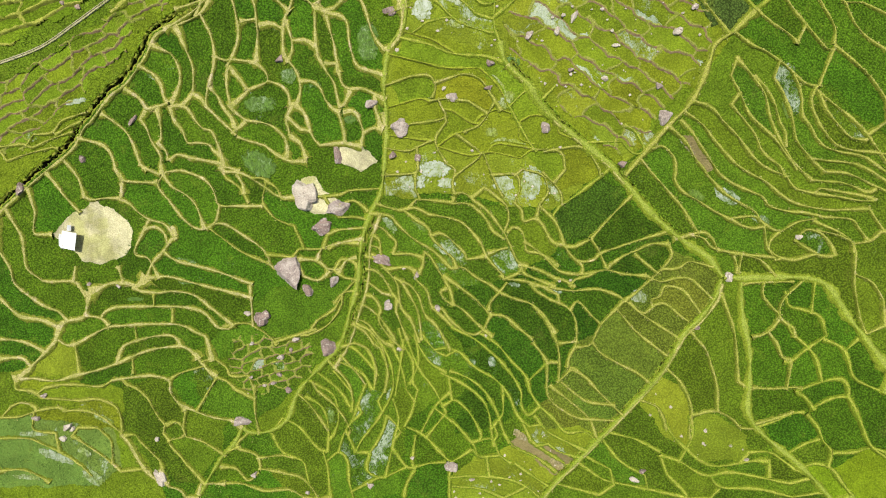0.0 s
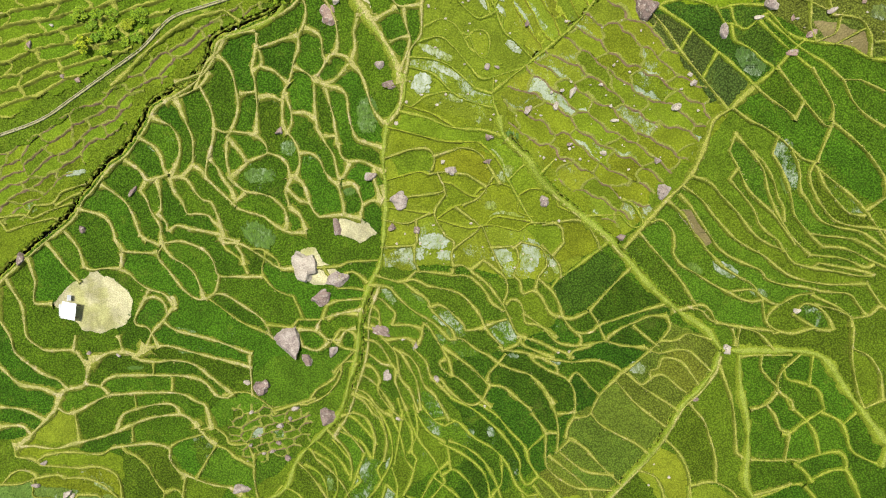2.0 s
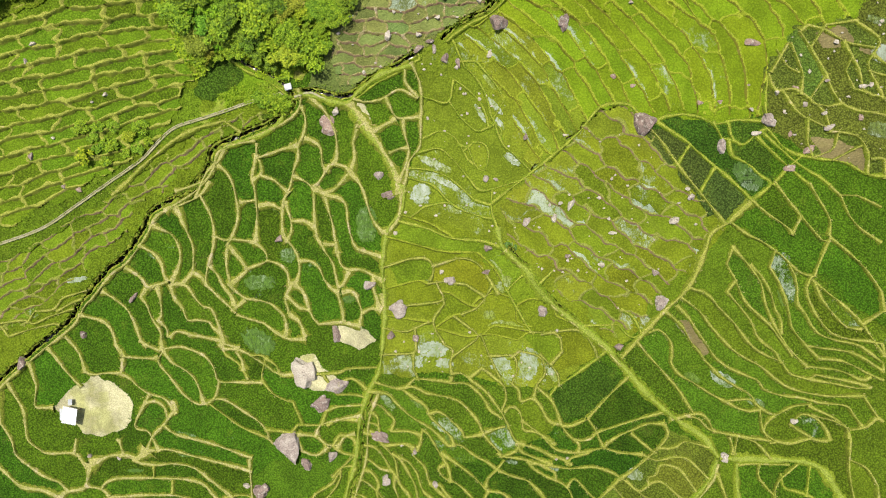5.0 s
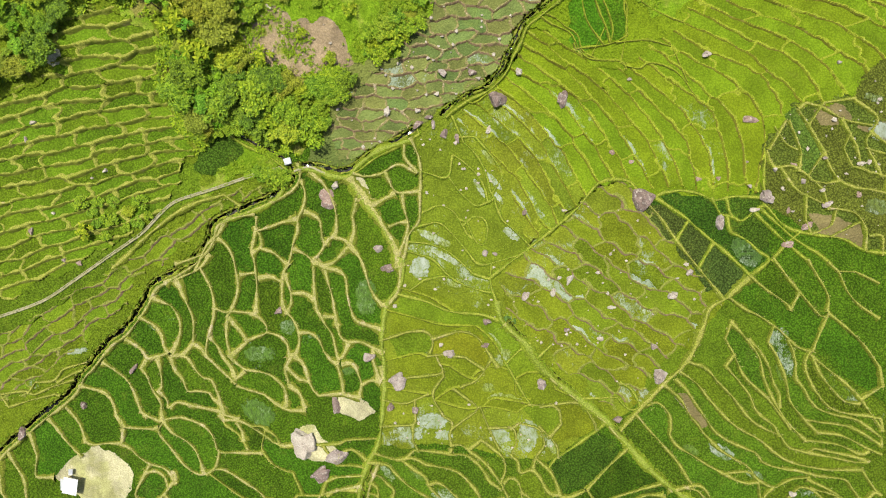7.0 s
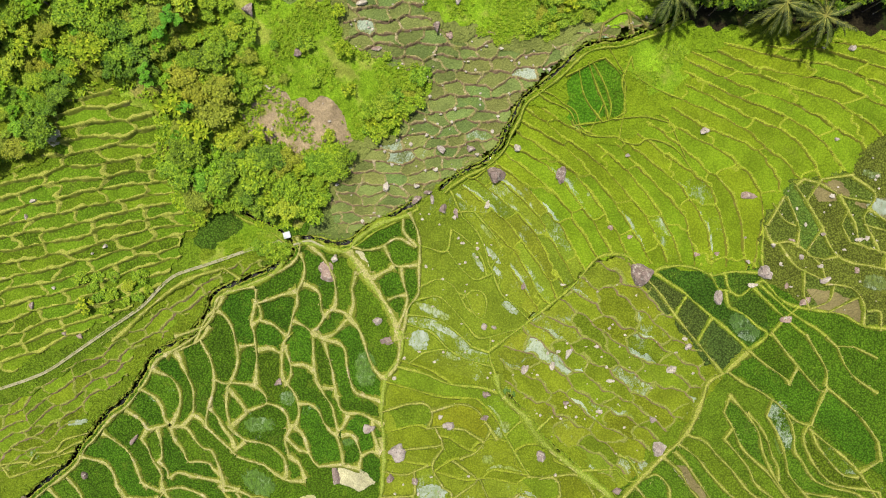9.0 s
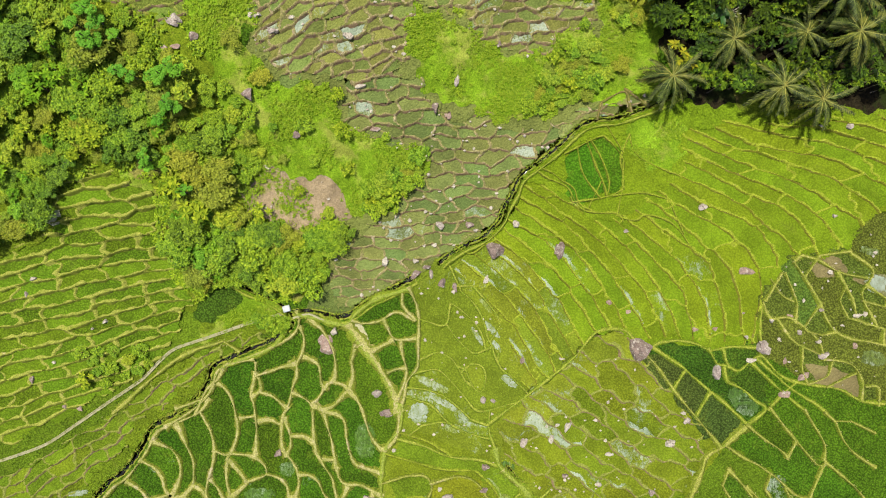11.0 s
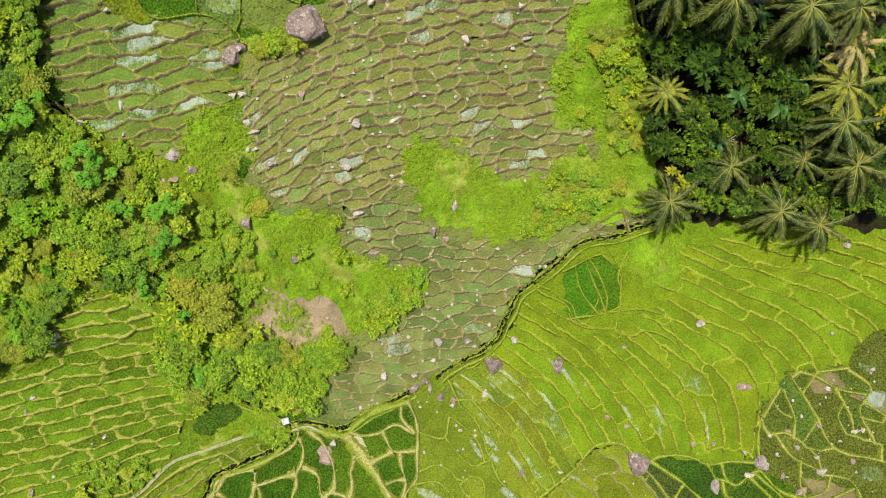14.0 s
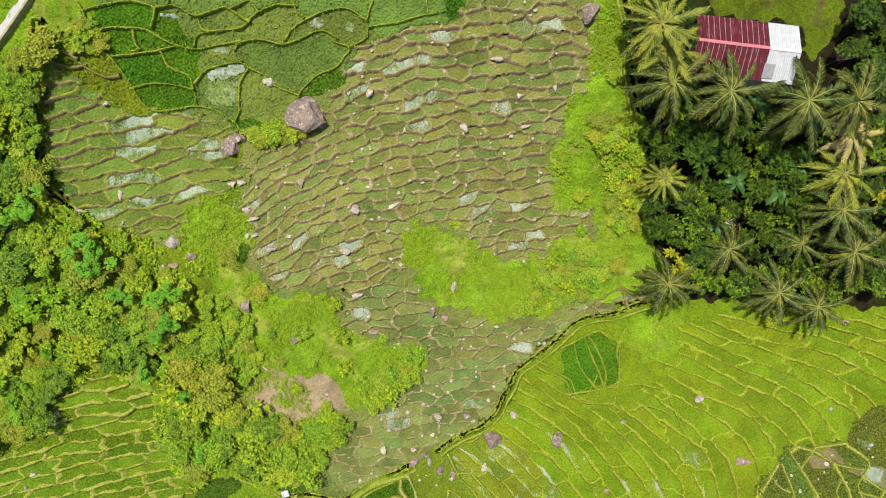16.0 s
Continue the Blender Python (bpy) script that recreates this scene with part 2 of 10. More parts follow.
def slope(name, row, long, style, degree, *poly):
    """A hillside of small scalloped terraces; row is their depth, long their length."""
    SLOPES[name] = (row, long, style, degree, np.array(poly), [])


def lip_run(name, *pts):
    """The run of one terrace lip, with the upper side on its left."""
    SLOPES[name][5].append(smooth_line(pts, 0.8))


# ---- plan of banks, streams, paths ----
bank("d", 0.38, (-34.7, -30.1), (-33.3, -30.6), (-32.6, -31.5))
bank("d", 0.38, (-30.6, -29.7), (-27.5, -29.7))
bank("d", 0.38, (-7.1, 16.2), (-6.8, 14.5))
bank("d", 0.38, (-26.3, 9.3), (-24.2, 9.1), (-21.4, 7.4), (-19.7, 6.3), (-17.3, 6.2))
bank("d", 0.38, (-24.9, 9.0), (-24.2, 7.9))
bank("y", 0.33, (-16.3, 6.2), (-12.5, 6.5), (-11.1, 7.0), (-7.7, 7.2))
bank("y", 0.33, (-13.2, 4.7), (-11.8, 5.2))
bank("g", 0.33, (13.8, 5.1), (15.8, 6.4), (18.1, 8.2))
bank("g", 0.27, (11.3, 17.2), (13.2, 19.1))
bank("g", 0.27, (7.7, 16.6), (9.3, 18.2), (10.6, 19.1))
bank("g", 0.27, (8.0, 16.2), (10.0, 12.7), (11.0, 11.4))
bank("g", 0.27, (21.1, 14.5), (22.5, 13.6), (23.5, 11.6), (22.3, 11.2), (20.9, 12.6))
bank("y", 0.27, (0.4, 19.9), (2.4, 20.4), (4.3, 19.8), (5.7, 17.9))
bank("y", 0.27, (-5.6, 19.7), (-3.6, 20.3), (-1.6, 20.3), (-0.9, 19.0), (-1.3, 17.7))
bank("y", 0.27, (-1.6, 17.4), (0.4, 17.6), (3.0, 17.3))
bank("y", 0.27, (-0.3, 17.0), (0.1, 15.4), (-3.6, 14.8), (-5.3, 14.5))
bank("y", 0.27, (-7.0, 12.0), (-4.3, 11.6), (-2.9, 12.1))
bank("y", 0.27, (0.4, 10.1), (-0.9, 12.8), (0.4, 15.0))
bank("y", 0.27, (2.4, 13.7), (4.4, 14.7), (5.7, 16.6))
bank("y", 0.27, (3.1, 12.4), (4.4, 11.1), (2.4, 9.4))
bank("y", 0.27, (1.1, 7.8), (1.4, 9.4), (0.4, 10.1))
bank("y", 0.27, (-6.7, 8.8), (-3.3, 9.1), (-3.0, 10.5))
bank("y", 0.27, (-3.3, 9.1), (-3.3, 7.1))
bank("y", 0.27, (5.8, 8.8), (6.4, 7.4), (7.1, 6.1))
bank("y", 0.27, (9.4, 9.4), (11.7, 8.7), (12.4, 6.8), (11.5, 5.4))
bank("y", 0.27, (6.4, 8.8), (8.7, 8.7), (9.1, 7.1))
bank("y", 0.27, (11.7, 9.1), (13.8, 6.8), (14.1, 5.1))
bank("y", 0.27, (10.4, 11.7), (13.7, 11.4), (14.4, 9.4))
bank("y", 0.27, (11.7, 11.4), (16.3, 11.9), (18.4, 9.4))
bank("y", 0.27, (33.8, 24.1), (35.1, 23.2), (37.0, 22.2), (39.2, 20.6), (40.9, 19.0), (42.5, 18.4))
bank("y", 0.27, (35.2, 27.2), (37.1, 25.6), (39.0, 24.3), (40.0, 23.4))
bank("y", 0.27, (38.6, 28.1), (39.6, 26.8), (41.2, 24.9), (43.1, 22.7), (43.6, 22.5))
bank("y", 0.27, (40.6, 24.6), (39.9, 23.1))
bank("y", 0.27, (42.6, 27.4), (44.0, 24.9), (44.0, 23.0))
bank("y", 0.27, (44.1, 22.7), (43.3, 20.5), (42.6, 18.4))
bank("y", 0.27, (45.1, 27.6), (46.1, 25.4), (47.4, 23.9), (49.7, 22.3))
bank("y", 0.27, (44.0, 23.0), (46.3, 21.1), (48.2, 19.2), (50.0, 16.7))
bank("y", 0.27, (46.9, 27.6), (49.6, 26.3))
bank("y", 0.27, (44.0, 2.0), (46.1, 1.4), (47.4, 0.1), (47.5, -3.9), (48.2, -7.8), (48.9, -9.8))
bank("y", 0.27, (35.1, -1.3), (34.9, -2.9))
bank("y", 0.27, (47.5, -2.9), (49.3, -3.8), (50.6, -5.8))
bank("y", 0.27, (48.9, -9.8), (51.1, -8.7))
bank("g", 0.33, (40.2, -4.9), (40.6, -6.6), (42.2, -7.1), (44.0, -7.9), (44.7, -9.8))
bank("g", 0.33, (43.3, -4.6), (43.1, -6.9))
bank("g", 0.38, (40.2, -13.2), (41.1, -13.2), (42.9, -11.6), (44.7, -10.2))
bank("g", 0.38, (42.2, -16.6), (43.7, -15.9), (45.5, -15.3), (46.7, -15.3), (47.4, -16.1), (47.4, -17.5))
bank("g", 0.38, (41.6, -16.7), (42.9, -17.7), (43.9, -19.0))
bank("g", 0.38, (43.5, -18.8), (45.6, -17.6), (47.4, -17.2))
bank("g", 0.38, (37.7, -21.3), (39.6, -20.5), (41.7, -19.5), (42.9, -19.4))
bank("g", 0.38, (43.0, -19.5), (44.3, -21.0), (45.0, -22.7), (46.1, -24.1), (45.9, -25.9))
bank("g", 0.38, (41.4, -24.3), (43.2, -23.2), (44.7, -22.6))
bank("g", 0.38, (44.4, -10.5), (46.5, -11.5), (47.2, -12.8), (47.8, -14.8), (49.2, -15.8), (51.5, -16.7))
bank("g", 0.38, (41.0, -9.9), (42.9, -11.6), (43.9, -13.2), (44.4, -15.2))
bank("g", 0.38, (47.4, -17.2), (48.5, -19.2), (49.6, -21.9), (50.3, -23.2))
bank("g", 0.38, (46.1, -24.1), (48.5, -24.0), (50.3, -23.4), (52.1, -23.9))
bank("g", 0.38, (43.1, -26.0), (44.6, -25.6), (46.3, -26.2), (47.7, -28.0), (49.1, -29.7))
bank("g", 0.38, (50.3, -23.2), (52.2, -24.6))
bank("g", 0.38, (47.2, -11.5), (48.3, -10.4))
bank("g", 0.38, (30.0, -20.1), (30.3, -22.6), (29.4, -24.8))
bank("g", 0.38, (26.4, -20.2), (28.0, -22.7), (29.7, -24.4), (31.4, -25.8), (33.5, -26.4), (37.3, -25.6), (39.2, -25.5))
bank("g", 0.38, (36.9, -24.5), (39.2, -24.4), (40.8, -25.4), (42.2, -26.4))
bank("g", 0.38, (26.6, -25.2), (28.8, -25.9), (31.9, -27.6), (34.8, -27.1), (38.7, -27.7), (41.7, -28.2))
bank("g", 0.38, (32.5, -27.6), (33.9, -29.0), (38.2, -29.1), (42.2, -30.0))
bank("g", 0.38, (33.9, -29.0), (32.7, -30.5))
bank("g", 0.38, (27.5, -27.7), (29.6, -29.8), (30.0, -30.7))
bank("g", 0.38, (39.3, -25.8), (39.4, -27.6))
bank("g", 0.33, (11.8, -19.2), (13.5, -20.7), (15.0, -22.4), (17.4, -22.4), (19.1, -23.8))
bank("g", 0.33, (11.1, -20.3), (12.9, -22.4), (15.7, -23.9), (17.8, -24.9))
bank("g", 0.33, (12.9, -23.9), (14.3, -24.9), (17.1, -25.7))
bank("g", 0.33, (10.7, -15.7), (12.1, -14.3))
bank("g", 0.33, (4.5, -10.2), (6.6, -11.6), (8.3, -13.6), (10.0, -15.4), (10.7, -17.5), (11.8, -19.2))
bank("g", 0.33, (1.1, -9.5), (3.8, -10.9), (5.9, -12.6), (7.6, -14.3), (9.4, -17.1), (9.5, -18.9))
bank("g", 0.33, (0.4, -12.0), (2.1, -12.6), (3.9, -14.4), (6.3, -15.8), (8.0, -17.8), (9.1, -20.3), (10.5, -21.7))
bank("g", 0.33, (0.8, -14.8), (3.2, -15.8), (5.2, -17.5), (6.6, -20.0), (7.3, -22.1), (8.1, -23.9))
bank("g", 0.33, (-0.3, -15.1), (2.5, -16.5), (4.6, -18.2), (5.6, -20.0), (6.0, -22.8), (6.3, -24.3))
bank("g", 0.33, (0.4, -19.0), (1.5, -18.5), (3.2, -20.0), (4.6, -22.5), (4.5, -23.6))
bank("g", 0.33, (0.8, -16.5), (1.1, -18.5))
bank("g", 0.33, (-0.3, -20.1), (1.8, -21.8), (3.9, -24.3))
bank("g", 0.33, (6.6, -21.1), (7.3, -20.0), (7.3, -17.9))
bank("g", 0.33, (9.4, -18.9), (10.4, -20.3), (11.8, -19.2))
bank("g", 0.33, (6.3, -21.8), (6.7, -22.8))
bank("g", 0.33, (7.4, -22.5), (8.8, -24.3), (11.6, -25.7), (14.0, -27.5))
bank("g", 0.33, (10.8, -23.5), (12.2, -24.6), (15.0, -26.4))
bank("g", 0.33, (4.2, -23.6), (6.0, -23.4), (7.0, -25.4), (8.4, -26.4))
bank("g", 0.33, (3.6, -24.7), (4.6, -25.6), (7.0, -25.4))
bank("g", 0.33, (5.4, -25.7), (5.7, -28.1))
bank("g", 0.33, (-0.3, -25.1), (1.1, -26.2), (3.6, -24.7))
bank("g", 0.33, (0.8, -28.4), (3.9, -28.1), (8.1, -28.5), (10.2, -29.4), (12.0, -30.8))
bank("g", 0.33, (8.8, -26.4), (10.9, -27.9), (13.0, -29.3))
bank("g", 0.33, (1.1, -29.5), (4.6, -29.8), (7.5, -30.9))
bank("g", 0.33, (0.8, -28.4), (0.8, -31.0))
bank("g", 0.33, (1.1, -26.2), (0.8, -28.0))
bank("g", 0.33, (21.9, -22.8), (23.9, -23.4), (26.6, -24.8))
bank("g", 0.33, (20.2, -24.2), (21.3, -25.6), (22.7, -26.7), (24.8, -27.8))
bank("g", 0.33, (17.8, -27.1), (20.0, -28.5), (23.4, -29.2), (26.8, -29.9))
bank("g", 0.33, (18.5, -26.0), (20.6, -27.1))
bank("g", 0.33, (15.1, -29.3), (19.3, -30.4))
bank("g", 0.33, (-8.9, -10.3), (-7.6, -12.4), (-6.9, -14.5), (-6.9, -16.7), (-8.0, -18.8))
bank("g", 0.33, (-12.5, -12.1), (-11.1, -12.1), (-9.3, -13.8), (-7.9, -15.6))
bank("g", 0.33, (-13.6, -15.0), (-12.2, -16.7), (-11.2, -18.2), (-11.4, -20.3))
bank("g", 0.33, (-12.8, -13.9), (-10.0, -15.3), (-8.7, -17.4))
bank("g", 0.33, (-11.0, -11.4), (-9.3, -12.4), (-8.4, -14.5), (-8.5, -17.4))
bank("g", 0.33, (-15.7, -16.8), (-13.6, -18.2), (-13.0, -21.1), (-13.7, -23.3))
bank("g", 0.33, (-17.2, -18.3), (-15.1, -19.7), (-14.3, -22.2), (-14.5, -25.5))
bank("g", 0.33, (-15.0, -15.7), (-12.9, -17.5), (-11.5, -19.6))
bank("g", 0.33, (-20.1, -21.2), (-18.0, -22.3), (-15.9, -24.8), (-14.5, -25.5))
bank("g", 0.33, (-21.6, -23.1), (-20.2, -25.6), (-17.7, -26.7), (-17.1, -28.5))
bank("g", 0.33, (-14.9, -25.9), (-14.5, -27.7), (-14.2, -31.4))
bank("g", 0.33, (-14.5, -26.6), (-13.1, -25.5), (-12.0, -26.5), (-11.8, -29.1), (-11.3, -31.3))
bank("g", 0.33, (-13.1, -25.5), (-12.7, -24.0), (-11.9, -22.2), (-10.1, -20.3))
bank("g", 0.33, (-11.9, -22.2), (-11.2, -21.1), (-10.1, -18.1))
bank("g", 0.33, (-7.9, -11.0), (-6.5, -13.8), (-6.2, -17.3), (-8.0, -21.0), (-10.2, -23.9), (-10.9, -25.4))
bank("g", 0.33, (-4.8, -11.0), (-5.3, -14.5), (-5.9, -18.1))
bank("g", 0.33, (-6.9, -20.6), (-7.7, -23.1), (-9.1, -25.4))
bank("g", 0.33, (-6.9, -20.6), (-5.9, -21.6), (-5.2, -22.7))
bank("g", 0.33, (-6.2, -18.4), (-5.5, -20.9), (-5.9, -23.1), (-6.6, -26.0))
bank("g", 0.33, (-9.1, -25.4), (-9.5, -27.6), (-7.7, -28.6), (-5.2, -27.5))
bank("g", 0.33, (-10.9, -25.4), (-11.2, -24.7))
bank("g", 0.33, (-10.2, -25.4), (-9.1, -25.4))
bank("g", 0.33, (-10.2, -29.8), (-8.8, -29.0))
bank("g", 0.33, (-3.1, -17.3), (-3.9, -20.2), (-4.8, -22.0))
bank("g", 0.33, (-4.1, -16.6), (-3.0, -13.8), (-3.4, -10.3))
bank("g", 0.33, (-4.4, -11.0), (-3.0, -14.5), (-1.0, -17.3), (0.4, -20.1))
bank("g", 0.33, (-5.4, -9.6), (-4.8, -11.7), (-3.7, -13.8), (-3.7, -16.6))
bank("g", 0.33, (-4.5, -22.0), (-2.4, -23.0), (-0.3, -25.1))
bank("g", 0.33, (-3.4, -23.0), (-3.8, -26.3), (-3.5, -27.4))
bank("g", 0.33, (-5.9, -25.3), (-4.5, -27.1), (-3.1, -27.0), (-1.7, -26.6), (0.4, -26.4))
bank("g", 0.33, (-3.5, -27.4), (-4.5, -29.3), (-4.9, -31.1))
bank("g", 0.33, (-2.7, -22.7), (-1.0, -19.4), (0.4, -17.9))
bank("g", 0.33, (-1.0, -21.9), (0.4, -20.1))
bank("g", 0.33, (-2.7, -10.2), (-1.0, -12.3), (0.4, -13.0))
bank("g", 0.33, (-3.4, -11.0), (-1.7, -13.7), (0.4, -15.1))
bank("g", 0.33, (-6.5, -11.0), (-5.1, -14.5), (-4.5, -17.3))
bank("y", 0.33, (-24.5, -23.1), (-26.0, -24.9), (-23.5, -26.0), (-23.0, -27.8))
bank("y", 0.33, (-27.4, -25.6), (-25.6, -24.9))
bank("y", 0.33, (-23.5, -26.4), (-20.3, -26.0), (-18.8, -26.3))
bank("y", 0.33, (-28.2, -27.5), (-26.1, -27.8), (-24.6, -29.3), (-23.2, -28.2))
bank("y", 0.33, (-22.8, -27.8), (-20.3, -28.2), (-17.8, -28.9), (-16.4, -30.3), (-15.7, -31.6))
bank("y", 0.33, (-28.3, -29.7), (-25.4, -29.7), (-22.5, -30.6), (-19.6, -30.4), (-17.5, -31.4))
stream(0.55, (-33.5, 26.7), (-30.4, 28.6), (-29.0, 29.8), (-27.9, 31.2), (-27.3, 33.0), (-26.4, 33.9), (-24.7, 34.6), (-22.6, 35.5), (-19.9, 36.6), (-17.9, 37.8), (-17.3, 39.0), (-17.6, 39.9))
stream(0.55, (-17.6, 39.9), (-15.0, 40.1), (-13.3, 39.7), (-11.7, 39.4), (-10.0, 40.0), (-8.2, 41.3), (-6.2, 42.3), (-4.5, 43.2), (-2.9, 44.1))
stream(0.37, (0.1, 45.7), (1.1, 46.6), (3.1, 47.8), (5.0, 48.7), (6.3, 49.8), (7.0, 50.8), (7.5, 52.1), (8.3, 53.5), (9.1, 55.3), (10.6, 56.6), (11.9, 57.5), (13.4, 58.7), (14.7, 60.0), (16.2, 61.2), (18.1, 61.7), (19.7, 61.8), (21.9, 62.5), (23.8, 63.2), (25.7, 64.0), (27.2, 64.8))
stream(0.43, (-18.0, 40.4), (-19.6, 41.6), (-21.2, 42.3), (-22.7, 43.0), (-24.2, 44.3), (-25.3, 46.0))
stream(0.62, (17.8, 92.3), (18.9, 89.2), (19.4, 85.9), (20.6, 82.5), (22.2, 78.9), (23.6, 75.6), (24.6, 72.1))
stream(0.57, (-33.7, 89.2), (-34.6, 87.1), (-35.7, 85.3), (-36.7, 82.0), (-37.3, 79.1), (-37.5, 77.1), (-37.3, 76.0), (-37.2, 75.3), (-36.1, 74.2), (-34.8, 72.9))
bank("d", 0.35, (-31.7, 28.3), (-29.3, 29.1), (-27.5, 30.1), (-25.8, 33.3), (-24.1, 33.9), (-22.0, 34.3))
bank("p", 0.49, (-17.4, 38.7), (-19.9, 35.7), (-23.4, 34.3), (-25.8, 33.3))
bank("d", 0.35, (-29.4, 27.5), (-27.9, 30.5), (-26.3, 32.1), (-25.8, 33.3))
bank("p", 0.79, (-10.4, 37.9), (-9.0, 35.8), (-7.7, 34.1), (-6.4, 32.0), (-5.4, 30.0), (-4.7, 27.8))
bank("p", 0.55, (-13.4, 38.9), (-11.0, 38.5), (-9.6, 39.9), (-7.2, 41.6), (-4.9, 42.3), (-3.5, 42.7))
bank("p", 0.55, (-16.7, 39.7), (-14.4, 39.2), (-11.7, 38.5))
bank("d", 0.40, (-3.5, 43.0), (-2.6, 41.0), (-2.3, 39.0), (-2.4, 36.3), (-2.5, 33.5), (-3.7, 31.8), (-4.2, 29.4), (-4.7, 27.8))
bank("d", 0.30, (-9.0, 38.6), (-7.0, 38.9), (-4.9, 40.0), (-2.9, 39.0))
bank("d", 0.30, (-4.2, 42.3), (-4.1, 40.7), (-2.6, 39.0))
bank("y", 0.45, (-25.5, 36.5), (-28.6, 35.6), (-31.3, 34.2), (-34.8, 31.5), (-37.6, 29.0), (-39.1, 27.8))
bank("l", 0.16, (18.0, 37.6), (20.6, 38.2), (22.2, 37.6))
bank("g", 0.30, (25.4, 36.6), (27.6, 36.8), (29.5, 36.4), (31.1, 35.7), (33.3, 36.1), (36.1, 36.0))
bank("g", 0.30, (30.8, 36.0), (31.8, 34.1))
bank("g", 0.30, (32.4, 36.1), (33.0, 34.1), (34.3, 33.4), (35.9, 34.8), (36.8, 35.1))
bank("g", 0.30, (36.7, 41.0), (36.5, 38.1), (36.8, 35.8))
bank("g", 0.30, (36.8, 35.1), (39.0, 32.8), (41.6, 31.9), (45.4, 31.3), (47.9, 30.0), (50.4, 29.7))
bank("g", 0.30, (36.2, 34.8), (38.4, 32.8), (40.3, 31.2), (42.9, 29.6), (43.9, 28.8))
bank("g", 0.30, (35.9, 34.1), (37.8, 32.2), (39.7, 30.5), (41.7, 28.8))
bank("g", 0.30, (37.6, 28.8), (39.4, 30.9), (40.9, 32.2))
bank("y", 0.30, (36.7, 41.3), (37.6, 39.4), (39.8, 39.4), (42.7, 37.1), (43.4, 35.5))
bank("y", 0.30, (40.0, 45.8), (41.3, 43.9), (42.9, 41.3), (43.2, 40.4))
bank("y", 0.30, (39.1, 44.6), (40.4, 41.3), (40.4, 39.7))
bank("y", 0.30, (42.8, 46.5), (41.6, 44.6))
bank("y", 0.30, (40.9, 46.5), (42.8, 45.9), (45.0, 44.6), (48.1, 43.9))
bank("y", 0.30, (43.2, 40.4), (44.5, 38.1), (46.4, 37.1), (48.3, 36.8), (50.7, 36.2))
bank("y", 0.30, (45.6, 43.3), (46.6, 41.4), (47.0, 39.4))
bank("y", 0.30, (43.4, 34.8), (46.5, 34.2), (47.8, 32.3), (47.9, 30.0))
bank("y", 0.30, (41.2, 33.5), (41.9, 31.9))
bank("y", 0.30, (46.1, 46.8), (48.6, 44.9), (48.1, 43.3), (47.5, 42.0), (48.8, 39.4))
bank("y", 0.30, (47.8, 43.3), (50.5, 41.4))
bank("y", 0.30, (48.1, 31.6), (49.6, 31.6), (49.7, 29.4))
bank("y", 0.30, (38.8, 44.6), (37.0, 41.3))
bank("y", 0.30, (38.3, 39.4), (40.2, 36.8), (42.7, 35.5))
bank("l", 0.16, (11.0, 56.2), (12.3, 55.3), (14.5, 54.3), (15.5, 52.7), (16.5, 51.7), (18.5, 51.4), (20.4, 51.3), (21.0, 50.4))
bank("l", 0.16, (21.1, 59.3), (20.5, 57.4), (20.9, 54.9), (20.4, 51.7))
bank("l", 0.16, (16.9, 59.7), (18.3, 57.5), (19.3, 54.9), (19.1, 53.3))
bank("l", 0.16, (19.5, 60.0), (20.8, 58.1))
bank("l", 0.16, (19.7, 53.3), (22.3, 53.6), (23.5, 53.6), (26.1, 52.9))
bank("l", 0.16, (21.4, 60.0), (22.1, 58.1), (24.1, 56.8), (27.3, 55.5))
bank("m", 0.21, (-31.7, 86.3), (-30.9, 85.7), (-29.6, 85.1), (-28.4, 85.3))
bank("g", 0.13, (-30.5, 90.9), (-30.2, 90.0), (-30.1, 88.5), (-29.9, 87.6), (-28.8, 86.6), (-27.9, 85.1), (-27.2, 83.6), (-26.6, 82.7), (-25.7, 82.3), (-24.1, 82.5), (-22.3, 82.8), (-20.5, 82.5), (-18.8, 81.5), (-18.3, 80.7))
bank("g", 0.13, (-29.6, 90.4), (-28.1, 90.8), (-26.2, 91.1), (-24.9, 90.9), (-24.3, 90.6), (-24.9, 89.2))
bank("g", 0.13, (-30.0, 88.3), (-28.7, 89.0), (-27.0, 89.1), (-25.4, 89.0), (-23.7, 88.1), (-21.8, 87.6))
bank("g", 0.13, (-26.6, 89.0), (-26.5, 87.8), (-26.2, 87.4), (-27.0, 87.3))
bank("g", 0.13, (-29.0, 86.8), (-27.3, 87.0), (-24.8, 87.4), (-23.2, 87.8), (-21.5, 87.6), (-18.7, 88.1))
bank("g", 0.13, (-24.4, 87.0), (-24.0, 86.1), (-22.4, 85.4), (-22.1, 84.2))
bank("g", 0.13, (-27.1, 84.4), (-25.8, 84.7), (-23.8, 84.6), (-22.1, 84.2))
bank("g", 0.13, (-22.1, 84.0), (-22.0, 82.7))
bank("g", 0.13, (-22.0, 84.7), (-20.8, 85.9), (-19.2, 86.4), (-17.7, 86.6), (-16.9, 86.2))
bank("g", 0.13, (-16.9, 86.2), (-17.9, 84.8), (-18.2, 82.3))
bank("g", 0.13, (-16.9, 86.2), (-15.5, 85.5), (-15.0, 84.8), (-12.5, 83.8))
bank("g", 0.13, (-24.3, 90.7), (-22.6, 90.9), (-21.1, 90.2), (-20.0, 90.4), (-18.2, 91.0))
bank("g", 0.13, (-20.8, 90.1), (-20.4, 89.1), (-18.5, 89.2), (-17.0, 89.4), (-15.9, 90.3), (-13.7, 91.2))
